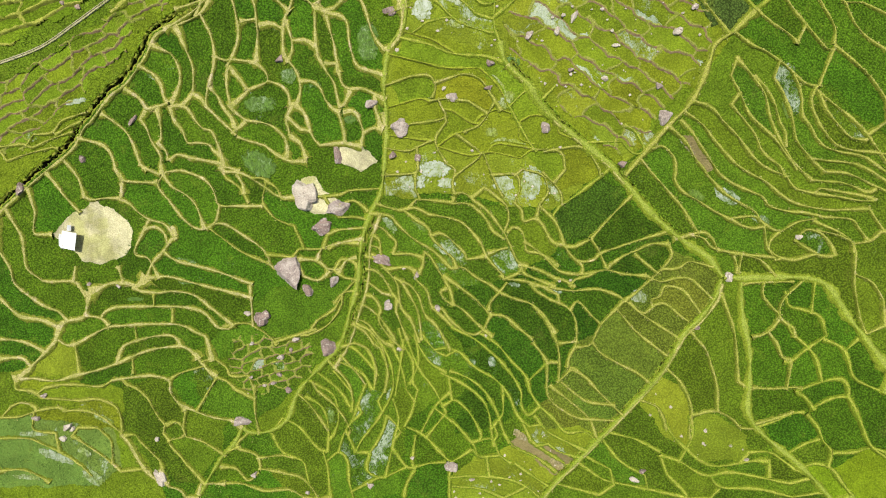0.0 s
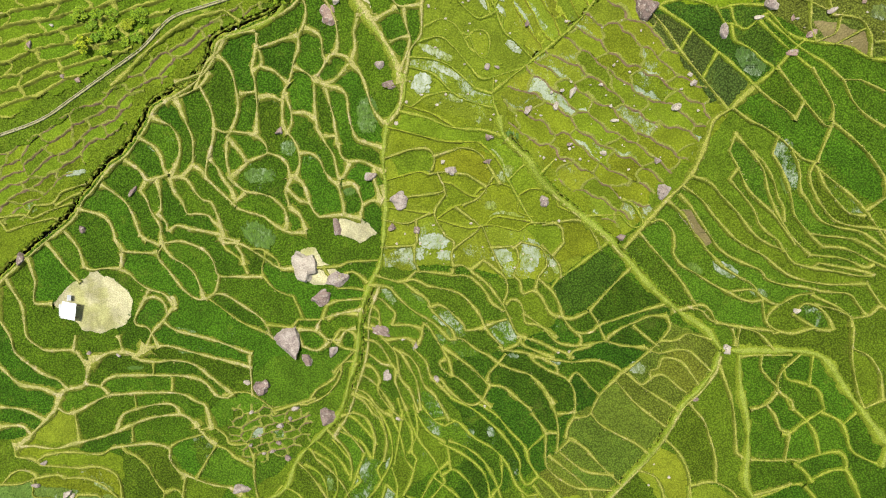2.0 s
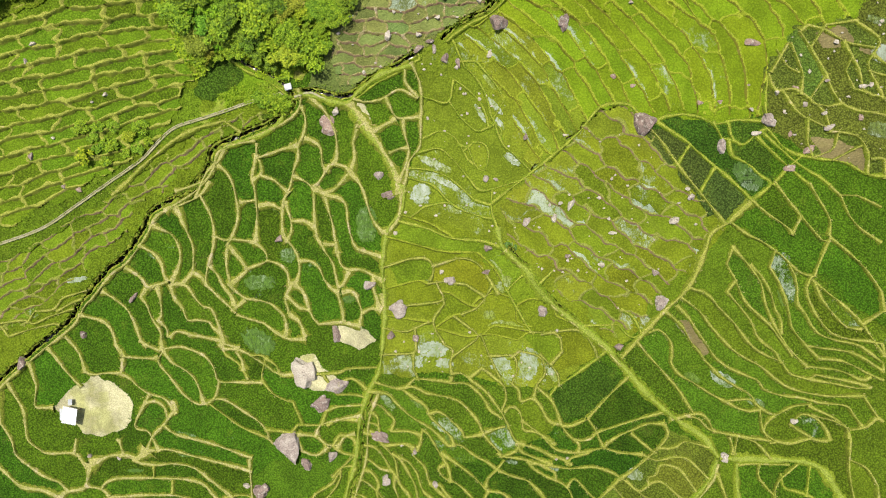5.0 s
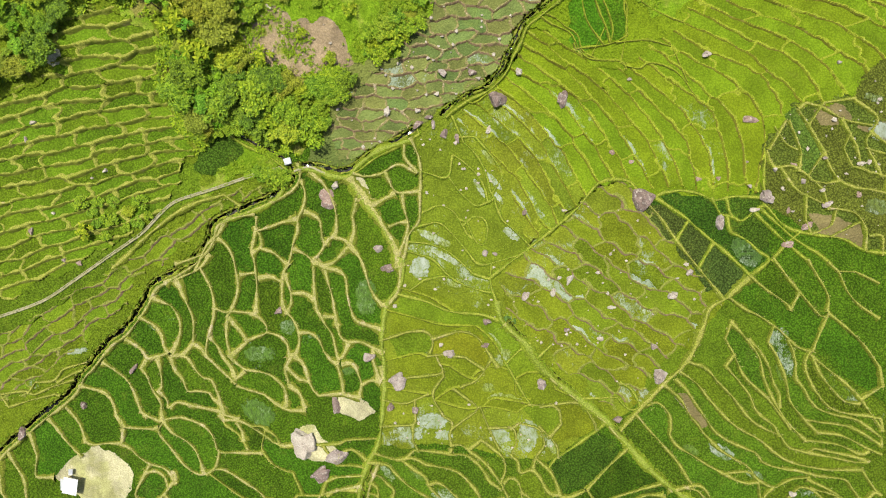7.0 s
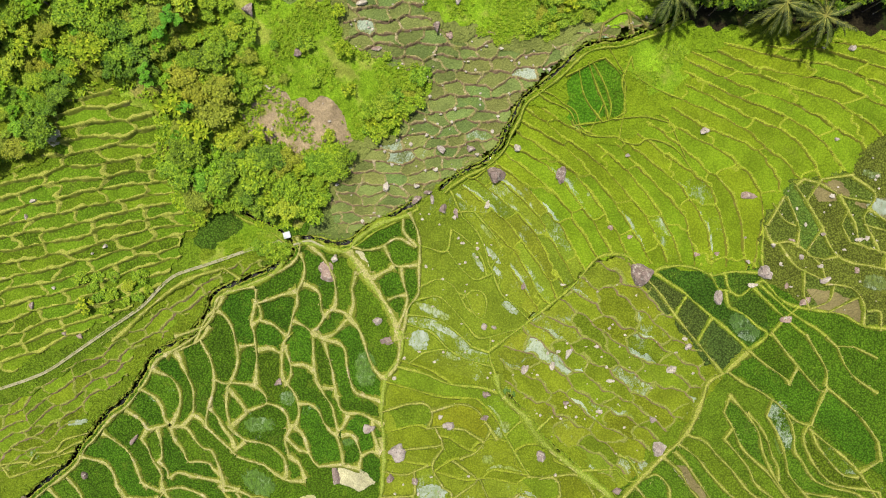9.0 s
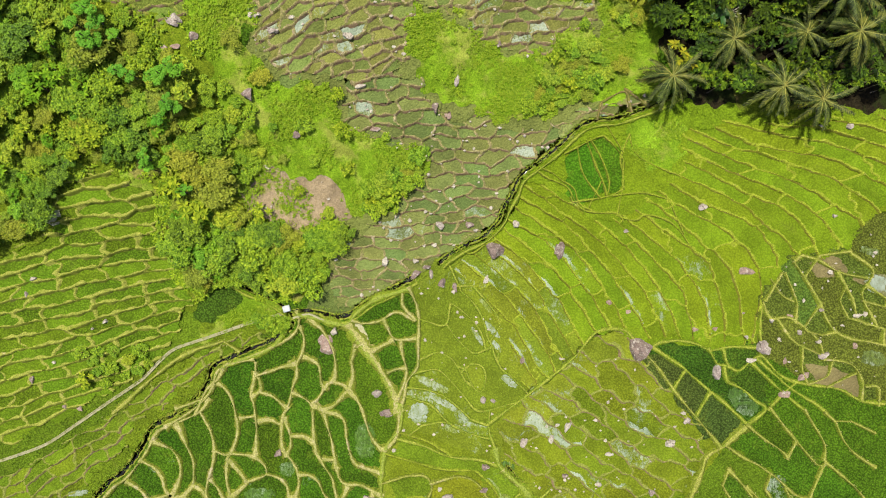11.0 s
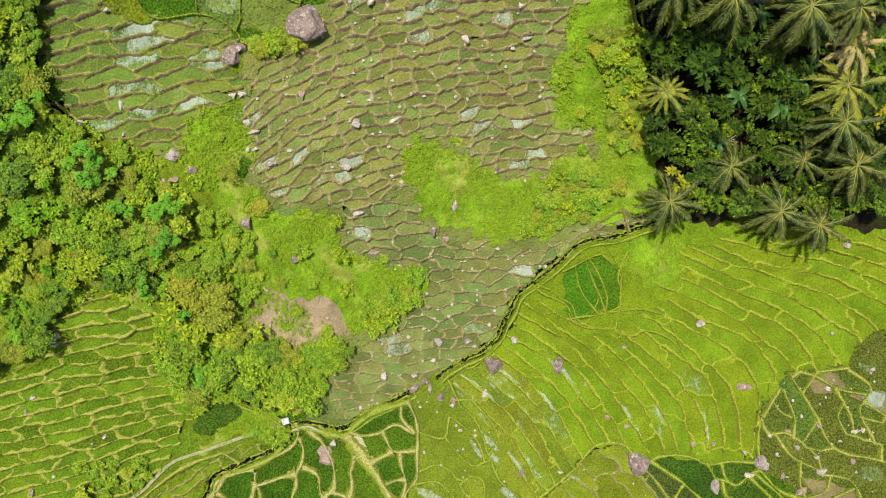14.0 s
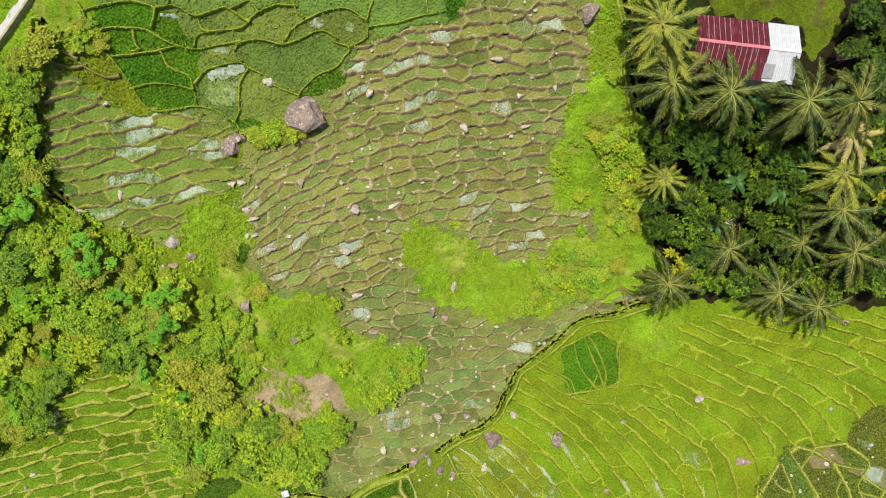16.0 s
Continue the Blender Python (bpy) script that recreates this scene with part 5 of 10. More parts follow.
# ---- terraced slopes: outline, then the run of some lips from west to east ----
slope("lime", 1.42, 7.5, "l", 4, (1.9, 45.9), (5, 47.9), (7.5, 50.6), (9, 53.6), (10.8, 55.3), (12.1, 55.2), (14.6, 54), (15.6, 52.5), (17.5, 51.4), (20.7, 51.1), (22.4, 52.4), (24, 54.1), (26.8, 55.4), (27.8, 59), (27.3, 61.2), (30, 61.5), (35, 61.6), (39.2, 61.4), (45.1, 61.9), (51.5, 62), (52.2, 53.2), (48.5, 50.7), (45.9, 47.6), (43.5, 46), (41.6, 46.4), (39.8, 46), (37.7, 43.7), (36.8, 41.8), (36.4, 39.2), (36, 36.6), (30.6, 36.6), (24.9, 37.1), (21.2, 38), (18.3, 37.8), (15.8, 34.9), (13.2, 32.6), (10.1, 30.1), (8.5, 34.6), (7.5, 37.9), (6, 40.1), (3.9, 42.9), (2, 44.9))
lip_run("lime", (5.5, 43.4), (7.2, 41.4), (8.5, 38.8), (9.8, 36.5))
lip_run("lime", (1.6, 40.8), (3.6, 38.8), (4.9, 36.4))
lip_run("lime", (8.4, 47.3), (10.4, 44.7), (11.4, 41.8), (13, 39.1), (13.7, 36.5))
lip_run("lime", (9, 53.1), (11.2, 51.5), (13.2, 49.3), (14.2, 48.3))
lip_run("lime", (11.8, 55.6), (14.7, 54.4), (15.7, 52.8), (17.6, 51.8), (20.8, 51.5), (23.1, 52.1))
lip_run("lime", (10.9, 51.5), (12.9, 48.9), (14.6, 45.7), (15.9, 42.8), (16.9, 39.2), (17.2, 36.5))
lip_run("lime", (14.5, 50.2), (18.3, 49.9), (20.9, 48.9), (22.9, 47))
lip_run("lime", (22.7, 53.7), (25.3, 53.5), (28.1, 52.4), (29.7, 52.1))
lip_run("lime", (22.8, 50.8), (25.3, 50.5), (27.3, 48.9), (29.2, 46.3))
lip_run("lime", (23.2, 45.7), (24.8, 43.7), (26.1, 40.5), (26.7, 37.2))
lip_run("lime", (27.3, 46), (28.9, 44.4), (29.6, 41.8), (30.4, 39.2))
lip_run("lime", (28, 57.2), (32.1, 58.4), (33.9, 57.7), (37, 57.1), (39.5, 56.4))
lip_run("lime", (29, 55.6), (30.9, 54.3), (34.7, 53.9), (38.4, 53.3), (39.6, 52.3))
lip_run("lime", (33.8, 60.8), (36.9, 59.6), (39.4, 58.6))
lip_run("lime", (34.6, 55.5), (37.7, 54.2), (40.8, 54.5), (42.6, 53.6))
lip_run("lime", (41.3, 56.4), (44.3, 55.4), (46.7, 55.7), (49, 56))
lip_run("lime", (41.2, 58.3), (45.3, 58.2), (49, 56.6))
lip_run("lime", (30.4, 52.1), (33.5, 50.1), (34.5, 47.6), (34.2, 45.7))
lip_run("lime", (41.5, 51.4), (43.4, 48.8), (44.7, 46.3))
lip_run("lime", (34.2, 45), (35.2, 43.1), (35.6, 39.9), (35.9, 37.3))
lip_run("lime", (14.6, 45.7), (17.2, 44.4), (18.5, 41.8), (18.8, 39.2))
lip_run("lime", (-3.9, 33.2), (-1.2, 32.6), (2.1, 29.9), (4.1, 28.6))
lip_run("lime", (-4.2, 30.5), (-1.2, 29.6), (1.4, 28.6), (3.4, 27.3))
lip_run("lime", (1.4, 40.8), (3.7, 38.9), (5.1, 36.6))
lip_run("lime", (8, 37.2), (10, 34.6))
lip_run("lime", (11.8, 41.1), (13.8, 37.2), (15.1, 34.6))
lip_run("lime", (6.7, 33.3), (8.7, 31.9), (10, 31))
slope("warm", 1.75, 4.5, "v", 2, (21.2, 38), (23.1, 36.2), (25, 33.9), (27.3, 30.7), (31.6, 25.5), (29.3, 20.1), (25.3, 15.6), (21.2, 10.5), (17.5, 13.1), (14.8, 15.5), (10.7, 19.9), (7.1, 22.9), (7.1, 27.8), (10.1, 30.1), (13.2, 32.6), (15.8, 34.9), (18.3, 37.8))
lip_run("warm", (14.5, 34.6), (17.7, 33.3), (18.4, 31.3))
lip_run("warm", (11.9, 28.7), (14.6, 28), (18.5, 26.7), (21.1, 26.1))
lip_run("warm", (15.9, 24.7), (18.5, 23.4), (22.4, 22.7), (25.7, 22.8))
lip_run("warm", (15.9, 22.7), (18, 20), (20.6, 18.7), (22.7, 16.6))
lip_run("warm", (21.6, 29.4), (24.9, 26.7), (27.5, 25.1))
lip_run("warm", (14.7, 17.9), (16.7, 15.9), (18.8, 13.1))
lip_run("warm", (21.5, 36.5), (24.8, 32.6))
slope("mud", 1.02, 2.3, "m", 3, (-8.6, 85.7), (-6.3, 88.3), (-3.1, 89.5), (1.5, 90.5), (7.1, 92.9), (15.2, 94.3), (15.5, 89.1), (15.2, 83.9), (13.6, 82.9), (11.9, 79.8), (12.9, 73.8), (16.8, 73.3), (16.7, 70.9), (13.1, 70), (12.3, 67.9), (9.5, 67.4), (7.3, 68.6), (4.9, 68.3), (2, 71.6), (-1.8, 71.9), (-2.6, 70.4), (-2.5, 68.1), (-4, 66.3), (-7.6, 64), (-9.9, 65.2), (-16.2, 65.3), (-18.2, 67.7), (-18.6, 71.6), (-19, 76.2), (-16, 79.6), (-12, 80.6))
lip_run("mud", (-8.5, 87), (-4.3, 87.9), (-0.1, 88.8), (5.1, 89.3))
lip_run("mud", (-8.7, 84.7), (-6.5, 85.6), (-3.3, 87), (0.4, 87.7), (4.6, 87.9))
lip_run("mud", (-8.8, 82.7), (-5.5, 84.4), (-2.3, 85.1), (2, 85.4))
lip_run("mud", (-11.2, 79.4), (-7.8, 81.7), (-4.5, 82.5), (-0.2, 83.7), (4.7, 83.3), (7.4, 84.3))
lip_run("mud", (-9.1, 78.9), (-6.3, 80.5), (-2.4, 80.2), (2, 81.3))
lip_run("mud", (-9.7, 77.1), (-6.9, 78.7), (-3.6, 79.2), (-0.3, 79.7), (4.2, 79.5), (7.5, 80.6), (10.9, 81.4))
lip_run("mud", (-7.1, 74.4), (-4.3, 75.5), (-1.4, 77.7), (2, 77.7), (5.9, 77.2))
lip_run("mud", (-16.8, 70.3), (-12.8, 72.2), (-8.3, 73.1), (-4.3, 73.9), (-0.4, 73.4))
lip_run("mud", (-11.9, 68.9), (-8.4, 70.5), (-3.9, 71.1))
lip_run("mud", (1.4, 75), (4.8, 75), (8.9, 75.3))
lip_run("mud", (1.4, 72.8), (4.8, 73.4), (9.5, 73.7))
lip_run("mud", (3.7, 70.8), (7.8, 71.1), (12.6, 71.7))
lip_run("mud", (7.2, 88.8), (9.9, 88.4), (12.6, 87.6))
lip_run("mud", (9, 84.7), (12.2, 85.7), (13.3, 86.2))
lip_run("mud", (7.6, 78.3), (11, 78.3))
slope("wetmud", 1.25, 2.6, "w", 3, (-9.5, 65), (-4.5, 66.3), (-1.5, 65.3), (-0.6, 63), (1.8, 61.8), (5.5, 62.4), (8, 60.6), (11.8, 60.9), (14.2, 62.8), (18, 63.4), (23.7, 64.9), (25.6, 64.3), (20.6, 62.6), (14.9, 60.9), (11.2, 57.5), (8.5, 54.3), (6.9, 50.8), (5, 49), (1.1, 47.2), (-3.5, 43.8), (-8.2, 41.7), (-11.6, 40.3), (-12.9, 41.7), (-12.4, 45.8), (-9.9, 49.2), (-5.3, 51.2), (-4.9, 54.1), (-1.7, 55.7), (-1.6, 58.2), (-7.4, 59.1), (-10.3, 60.9))
lip_run("wetmud", (-10.1, 62), (-7.7, 63.2), (-4.1, 63.8))
lip_run("wetmud", (-7.8, 61), (-4.2, 61.6), (-1.8, 60.9))
lip_run("wetmud", (-0.6, 60), (3.1, 60.5), (6.9, 60.8), (10.7, 60.1))
lip_run("wetmud", (-1.9, 57.1), (1.9, 57.6), (5, 58.2), (9.4, 58.8))
lip_run("wetmud", (-1.3, 53.7), (2.5, 54.3), (5, 55.3), (8.2, 54.9))
lip_run("wetmud", (-7.2, 51.1), (-3.3, 51), (-0.7, 50.3))
lip_run("wetmud", (-8.5, 49.3), (-5.3, 48.9), (-2.1, 47.9))
lip_run("wetmud", (-10.7, 46.1), (-6, 46.1), (-2.1, 46.1))
lip_run("wetmud", (-11.4, 44), (-7.5, 43.3), (-4.8, 43.7))
lip_run("wetmud", (14.4, 62.6), (18.1, 63.8), (20.7, 64.4))
slope("pale", 1.1, 4.0, "n", 3, (-34.6, 86.5), (-33.2, 85.9), (-30, 83.5), (-27.6, 82.6), (-23.1, 82.6), (-20.1, 81.9), (-18.4, 80.4), (-19.3, 78.6), (-17.9, 77.1), (-18, 75.5), (-20.2, 74.9), (-24.2, 72.5), (-24.5, 70.3), (-26.8, 70.1), (-30.6, 70.6), (-34, 72.6), (-36.6, 75.5), (-36.6, 80))
lip_run("pale", (-35.4, 76.5), (-33.1, 77.3), (-30.5, 77.5), (-27.7, 78.6), (-25, 79.4), (-22.3, 80.2), (-19.7, 80.4))
lip_run("pale", (-35.7, 74.9), (-32.9, 76), (-30.1, 76.8), (-28, 77), (-25.3, 77.6), (-23.1, 77.8))
lip_run("pale", (-33.9, 73.4), (-31.6, 74.1), (-28.8, 74.9), (-25.5, 75.5), (-21.1, 76.5), (-18.9, 77.3))
lip_run("pale", (-33.6, 72.3), (-31.2, 73.3), (-29.5, 73.6), (-25.7, 73.9))
lip_run("pale", (-31.5, 71.5), (-29.2, 72.5), (-26.4, 72.5))
lip_run("pale", (-33.8, 85.4), (-32.6, 84.6), (-30.3, 84.2), (-28, 83.5))
lip_run("pale", (-35.1, 80), (-33.1, 80))
lip_run("pale", (-27.4, 81.1), (-24.8, 81.1), (-22.1, 81.9), (-19.6, 81.7))
lip_run("pale", (-34.9, 82.9), (-32.6, 82.7), (-29.6, 83), (-27.5, 83.3))
slope("hill", 1.36, 5.0, "h", 3, (-40.8, 55.3), (-35.9, 56.4), (-32.2, 54.9), (-30.7, 53.2), (-30.9, 50.4), (-30.9, 46.8), (-29.1, 43.7), (-28.5, 41.2), (-30.3, 38.6), (-30.4, 37.9), (-32.6, 34.9), (-36, 32.2), (-43.6, 27.9), (-52.9, 23.4), (-57.2, 21.3), (-52.4, 45.7), (-48.4, 47.2), (-45.2, 48.4), (-41.8, 50.2), (-41.9, 53))
lip_run("hill", (-38.2, 53.8), (-35.3, 53.7), (-32.2, 54.6))
lip_run("hill", (-42.1, 51.9), (-38.5, 52.2), (-35.5, 52.6), (-32.4, 53.5))
lip_run("hill", (-40, 50.5), (-36.3, 51.4), (-33.4, 51.5), (-31.3, 51.8))
lip_run("hill", (-41.5, 49), (-37.9, 49.1), (-34.9, 49.7), (-31.9, 50.1))
lip_run("hill", (-48.9, 45.1), (-45, 46), (-40.7, 46.7), (-36.5, 47.3), (-31.5, 48.6))
lip_run("hill", (-49.2, 43.6), (-44.7, 44.8), (-39.8, 45.5), (-35.5, 46.1), (-31.2, 46.5))
lip_run("hill", (-49.4, 42.3), (-46.1, 43.6), (-42.4, 43.9), (-39.3, 44.9), (-35, 45.2))
lip_run("hill", (-49.2, 40.8), (-44.7, 41.4), (-41.4, 42.7), (-37.1, 43), (-33.5, 43.4), (-29.7, 43.7))
lip_run("hill", (-50, 39.5), (-46.2, 40.1), (-43, 40.5), (-38.6, 41.1), (-34.2, 42.1), (-30.5, 42.8))
lip_run("hill", (-50.4, 37.6), (-46.6, 37.9), (-42.7, 38.9), (-39.4, 39.8))
lip_run("hill", (-41.7, 37.3), (-38.3, 39.2), (-35.1, 39.9), (-31.3, 41.2), (-28.7, 42.2))
lip_run("hill", (-50.9, 35.3), (-46.9, 36), (-42.9, 37.3))
lip_run("hill", (-40.6, 35.9), (-36.7, 37.3), (-33.4, 38.6), (-29.6, 39.6))
lip_run("hill", (-51.6, 31.3), (-47.6, 32), (-41.5, 34))
lip_run("hill", (-52.1, 28.6), (-46.7, 29.6), (-40.4, 32.6))
lip_run("hill", (-52.7, 25.1), (-45.5, 28.6), (-38.6, 31.9))
slope("strip", 1.25, 3.4, "k", 1, (-56.1, 18.2), (-53.2, 19.9), (-46.7, 23.6), (-38.9, 28.3), (-33.7, 32.2), (-29.3, 35), (-23.4, 37.5), (-19.4, 38.6), (-18.4, 37.9), (-21.1, 35.9), (-26.1, 33.9), (-28.9, 31.3), (-35.4, 27.3), (-38.4, 23.3), (-43.5, 18.2), (-49.7, 13.1), (-53.4, 10.6), (-57.1, 8.1))
lip_run("strip", (-49, 21.3), (-43.2, 24.6), (-36.3, 28.9))
lip_run("strip", (-32.1, 32.2), (-26.7, 35.5), (-22.1, 37.2))
lip_run("strip", (-53.7, 15.1), (-48.6, 18.6), (-42.8, 22.6))
lip_run("strip", (-54, 11), (-49.6, 14.4), (-44.5, 18.6))
lip_run("strip", (-40.6, 24.6), (-35.7, 28), (-30.2, 31.9))
slope("plots", 1.0, 1.6, "k", 1, (-26.6, -11.2), (-21.2, -10.1), (-15.6, -11.4), (-15.3, -13.9), (-18.6, -17.4), (-24.4, -18.3), (-26.8, -15.5))
lip_run("plots", (-27.8, -14.7), (-24.9, -14), (-22.1, -14))
lip_run("plots", (-26.5, -17.6), (-23.6, -16.9), (-20.7, -15.4))
lip_run("plots", (-24.1, -11.9), (-20.6, -11.8), (-17, -10.4))
bank("d", 0.4, (-16.5, 38.3), (-16, 36.7), (-16.3, 35), (-17, 33.7), (-17, 32.4), (-17.6, 30.7), (-18, 29), (-18.7, 27.6), (-18.9, 27))
bank("d", 0.4, (-16.2, 34.6), (-15.1, 34.2), (-14.3, 33.4), (-14.1, 31.7), (-13.8, 30.7), (-14.5, 29.5), (-15.2, 28.8))
bank("d", 0.4, (-14.6, 38.6), (-13.7, 37.7), (-12.7, 35.7), (-12.3, 33.7), (-12.5, 32), (-12.8, 31.5))
bank("d", 0.4, (-13.8, 30.8), (-12.8, 31.5), (-11.4, 31.2), (-10.7, 30.5))
bank("d", 0.4, (-10.4, 34), (-10.2, 32.4), (-10.7, 30.7))
bank("d", 0.4, (-10.7, 30.5), (-11.8, 29.5), (-12.8, 28.5), (-14.2, 28.1))
bank("d", 0.4, (-10.7, 30.5), (-9.7, 29.3), (-9.1, 28), (-8.6, 26.3), (-8.1, 25), (-7.4, 24), (-6.7, 23.3))
bank("d", 0.4, (-17.6, 30.2), (-16.2, 29.5), (-15.4, 28.8), (-15.2, 28), (-15.2, 26), (-15.1, 24.3), (-14.8, 22.8))
bank("d", 0.4, (-15.2, 28.7), (-13.9, 28))
bank("d", 0.4, (-13.9, 28), (-13.5, 26.3), (-13, 24.6), (-12.7, 22.9), (-12.4, 20.9))
bank("d", 0.4, (-13.9, 28), (-12.1, 27.5), (-11.3, 26.6), (-11.1, 24.6), (-10.7, 22.9), (-10.1, 21.6), (-9.1, 21.2))
bank("d", 0.4, (-21.9, 34), (-21.9, 32.4), (-21.5, 31.7), (-21.5, 30.4), (-22.6, 29.7))
bank("d", 0.4, (-22.2, 31.7), (-22.6, 30), (-22.3, 28.7), (-22.2, 27.3), (-22.1, 25.9), (-22.2, 23.9), (-22.3, 22.4))
bank("d", 0.4, (-26.6, 31.4), (-25.7, 30.7), (-24.9, 29.3), (-24.5, 27.3), (-24.4, 25.3), (-24.9, 23.5), (-25.6, 22.2), (-25.9, 21.1))
bank("d", 0.4, (-22.3, 27.3), (-24.1, 27))
bank("d", 0.4, (-18.8, 27), (-19.2, 26.3), (-20.4, 26.8), (-21.9, 26.6))
bank("d", 0.4, (-19, 26.3), (-19.1, 24.6), (-19, 23.2))
bank("d", 0.4, (-18.5, 26.5), (-18, 24.9), (-18, 23.6), (-18.5, 22.5))
bank("d", 0.4, (-18, 24.8), (-16.3, 24.8), (-15.1, 24))
bank("d", 0.4, (-21.5, 30.2), (-20, 29.7), (-18.8, 28.7))
bank("d", 0.4, (-17, 33.7), (-18.5, 33.4), (-20.2, 32.8), (-21.4, 32.4))
bank("d", 0.4, (-28.4, 27), (-27.6, 25.3), (-27.3, 23.2), (-27.6, 21.1), (-28.1, 19.7), (-28.4, 18.4), (-28.5, 17.2))
bank("d", 0.4, (-27.5, 23.1), (-26, 22.5), (-25.4, 22.6), (-23.9, 22.5), (-22.4, 22.3))
bank("d", 0.4, (-14.1, 22), (-12.7, 22))
bank("d", 0.4, (-8, 35.3), (-6.6, 36), (-5.3, 36.7))
bank("d", 0.4, (-5.9, 37.9), (-5.3, 36.9), (-4.3, 36.7), (-2.6, 36.9))
bank("d", 0.4, (-4.5, 36.6), (-4.2, 34.6), (-3.8, 33.3), (-4, 31.7), (-4.6, 30.3))
bank("d", 0.4, (-6.1, 32.7), (-5, 33.2), (-3.8, 33.3))
bank("d", 0.4, (-22.4, 22.3), (-21.2, 21.1), (-21, 20.1), (-21.9, 19.6), (-23.3, 19.1), (-23.6, 18.7))
bank("d", 0.4, (-21, 20.1), (-19.5, 19.6), (-18.6, 18.7), (-18.3, 17.6))
bank("d", 0.4, (-25, 21.1), (-24, 19.9), (-23.5, 19.1))
bank("d", 0.4, (-18.5, 22.5), (-17.7, 21.5), (-17.1, 20.1), (-17.1, 18.4), (-17.6, 17.4), (-18.3, 17.2))
bank("d", 0.4, (-17.1, 20), (-15.7, 20), (-14.6, 19.1), (-14, 17.8), (-13.1, 16.7), (-12.2, 16.3))
bank("d", 0.4, (-14.8, 22.8), (-13.9, 21.2), (-13, 19.8), (-12.6, 18.1), (-12.2, 16.8))
bank("d", 0.4, (-12.4, 20.9), (-11.9, 19.5), (-11, 19), (-9.5, 19), (-8.4, 18.5))
bank("d", 0.4, (-11, 18.8), (-11.4, 17.8), (-11.9, 17))
bank("d", 0.4, (-11.9, 16.3), (-10.5, 16.3), (-9.6, 14.4), (-9.5, 13.7), (-9.8, 12.3))
bank("d", 0.4, (-12.4, 16.1), (-11.9, 14.4), (-11.7, 12.6))
bank("d", 0.4, (-9.5, 13.8), (-8.1, 14.4), (-7.1, 14.1))
bank("d", 0.4, (-8.1, 16.8), (-7.6, 15.4), (-7.4, 14.4))
bank("d", 0.4, (-17.6, 17.2), (-16.7, 16.4), (-16.1, 15), (-15.9, 14))
bank("d", 0.4, (-18.1, 17), (-18.8, 15.6), (-18.5, 14.3), (-18.4, 13.6))
bank("d", 0.4, (-18.1, 15.3), (-17.1, 14.4), (-15.9, 14), (-15.4, 13.1), (-14.7, 12.4))
bank("d", 0.4, (-25.9, 21.1), (-25.9, 19.1), (-25.5, 17.3), (-25.1, 16.6), (-23.7, 15.5), (-22.3, 15.3), (-20.6, 14.8), (-19.5, 13.9), (-18.9, 13.2), (-18.7, 11.8), (-18.9, 10.9))
bank("d", 0.4, (-23.7, 15.3), (-24.8, 14.4), (-25.5, 13.9))
bank("d", 0.4, (-25.9, 16.6), (-25.1, 15.3), (-24.9, 14.2))
bank("d", 0.4, (-24.8, 13.5), (-23.4, 13), (-21.6, 12.5), (-20.6, 11.8), (-19.2, 10.9), (-18.2, 10.5))
bank("d", 0.4, (-18.4, 13.6), (-17.1, 12.6), (-16.4, 10.8))
bank("d", 0.4, (-35.8, 21.6), (-34.5, 20.8), (-33.8, 19.7), (-33.5, 18.4), (-33, 17.5))
bank("d", 0.4, (-33.4, 23.7), (-32.4, 23.2), (-31.6, 21.8), (-31.5, 20.1), (-32.1, 18.4), (-32.6, 17.5))
bank("d", 0.4, (-30.7, 23.9), (-29.9, 21.8), (-29.9, 20.1), (-30.1, 18.7), (-30.9, 17.7), (-31.5, 17.2))
bank("d", 0.4, (-38.2, 19.2), (-37, 18.5), (-36.1, 17.7), (-35.6, 16.8), (-34.4, 17.1), (-33, 17.5))
bank("d", 0.4, (-32.6, 17.3), (-30.9, 17), (-29.9, 15.6), (-28.9, 14.5), (-27.9, 14.2), (-27.2, 12.8), (-26.8, 11.4))
bank("d", 0.4, (-32.8, 17.2), (-32.4, 15.6), (-31.4, 14.2), (-30.8, 12.8), (-29.7, 12.8), (-28.3, 12.6), (-27.6, 11.8))
bank("d", 0.4, (-34.4, 17), (-34.1, 15.2), (-34, 13.5), (-34.5, 12.6))
bank("d", 0.4, (-41.2, 16.3), (-40, 15.6), (-38.3, 14.2), (-37.3, 12.4), (-36.7, 10.6), (-36.2, 9.8))
bank("d", 0.4, (-36.5, 15.6), (-35.7, 14.5), (-35.2, 13.1), (-34.2, 11.4), (-34.1, 10.3))
bank("d", 0.4, (-34.4, 12.6), (-33.5, 11.9), (-33.2, 10.7))
bank("d", 0.4, (-42.9, 13.1), (-41.5, 12.7), (-40.5, 12), (-39.9, 10.6), (-39.8, 9.8))
bank("d", 0.4, (-30, 18.6), (-29, 18), (-28.5, 17.2), (-27.2, 15.9), (-25.8, 14.6), (-24.9, 13.7))
bank("d", 0.4, (-28, 19.4), (-27.1, 18.4), (-26.4, 17), (-25.4, 15.6), (-25.1, 14.6))
bank("d", 0.4, (-33.1, 10.7), (-32.1, 11.4), (-30.4, 11), (-28.3, 10.6), (-27.3, 10.4))
bank("d", 0.95, (-10.3, 38), (-8.6, 35.7), (-7.3, 33.7), (-6, 31.7), (-5.2, 29.7), (-4.7, 28))
bank("d", 0.6, (-4.7, 28), (-4.8, 26.3), (-5.3, 24.6), (-6.7, 23.3))
zone("soil", (-11.4, 38.6), (-8.9, 38.3), (-8.5, 36.6), (-9.3, 36.1), (-10.5, 37.3))
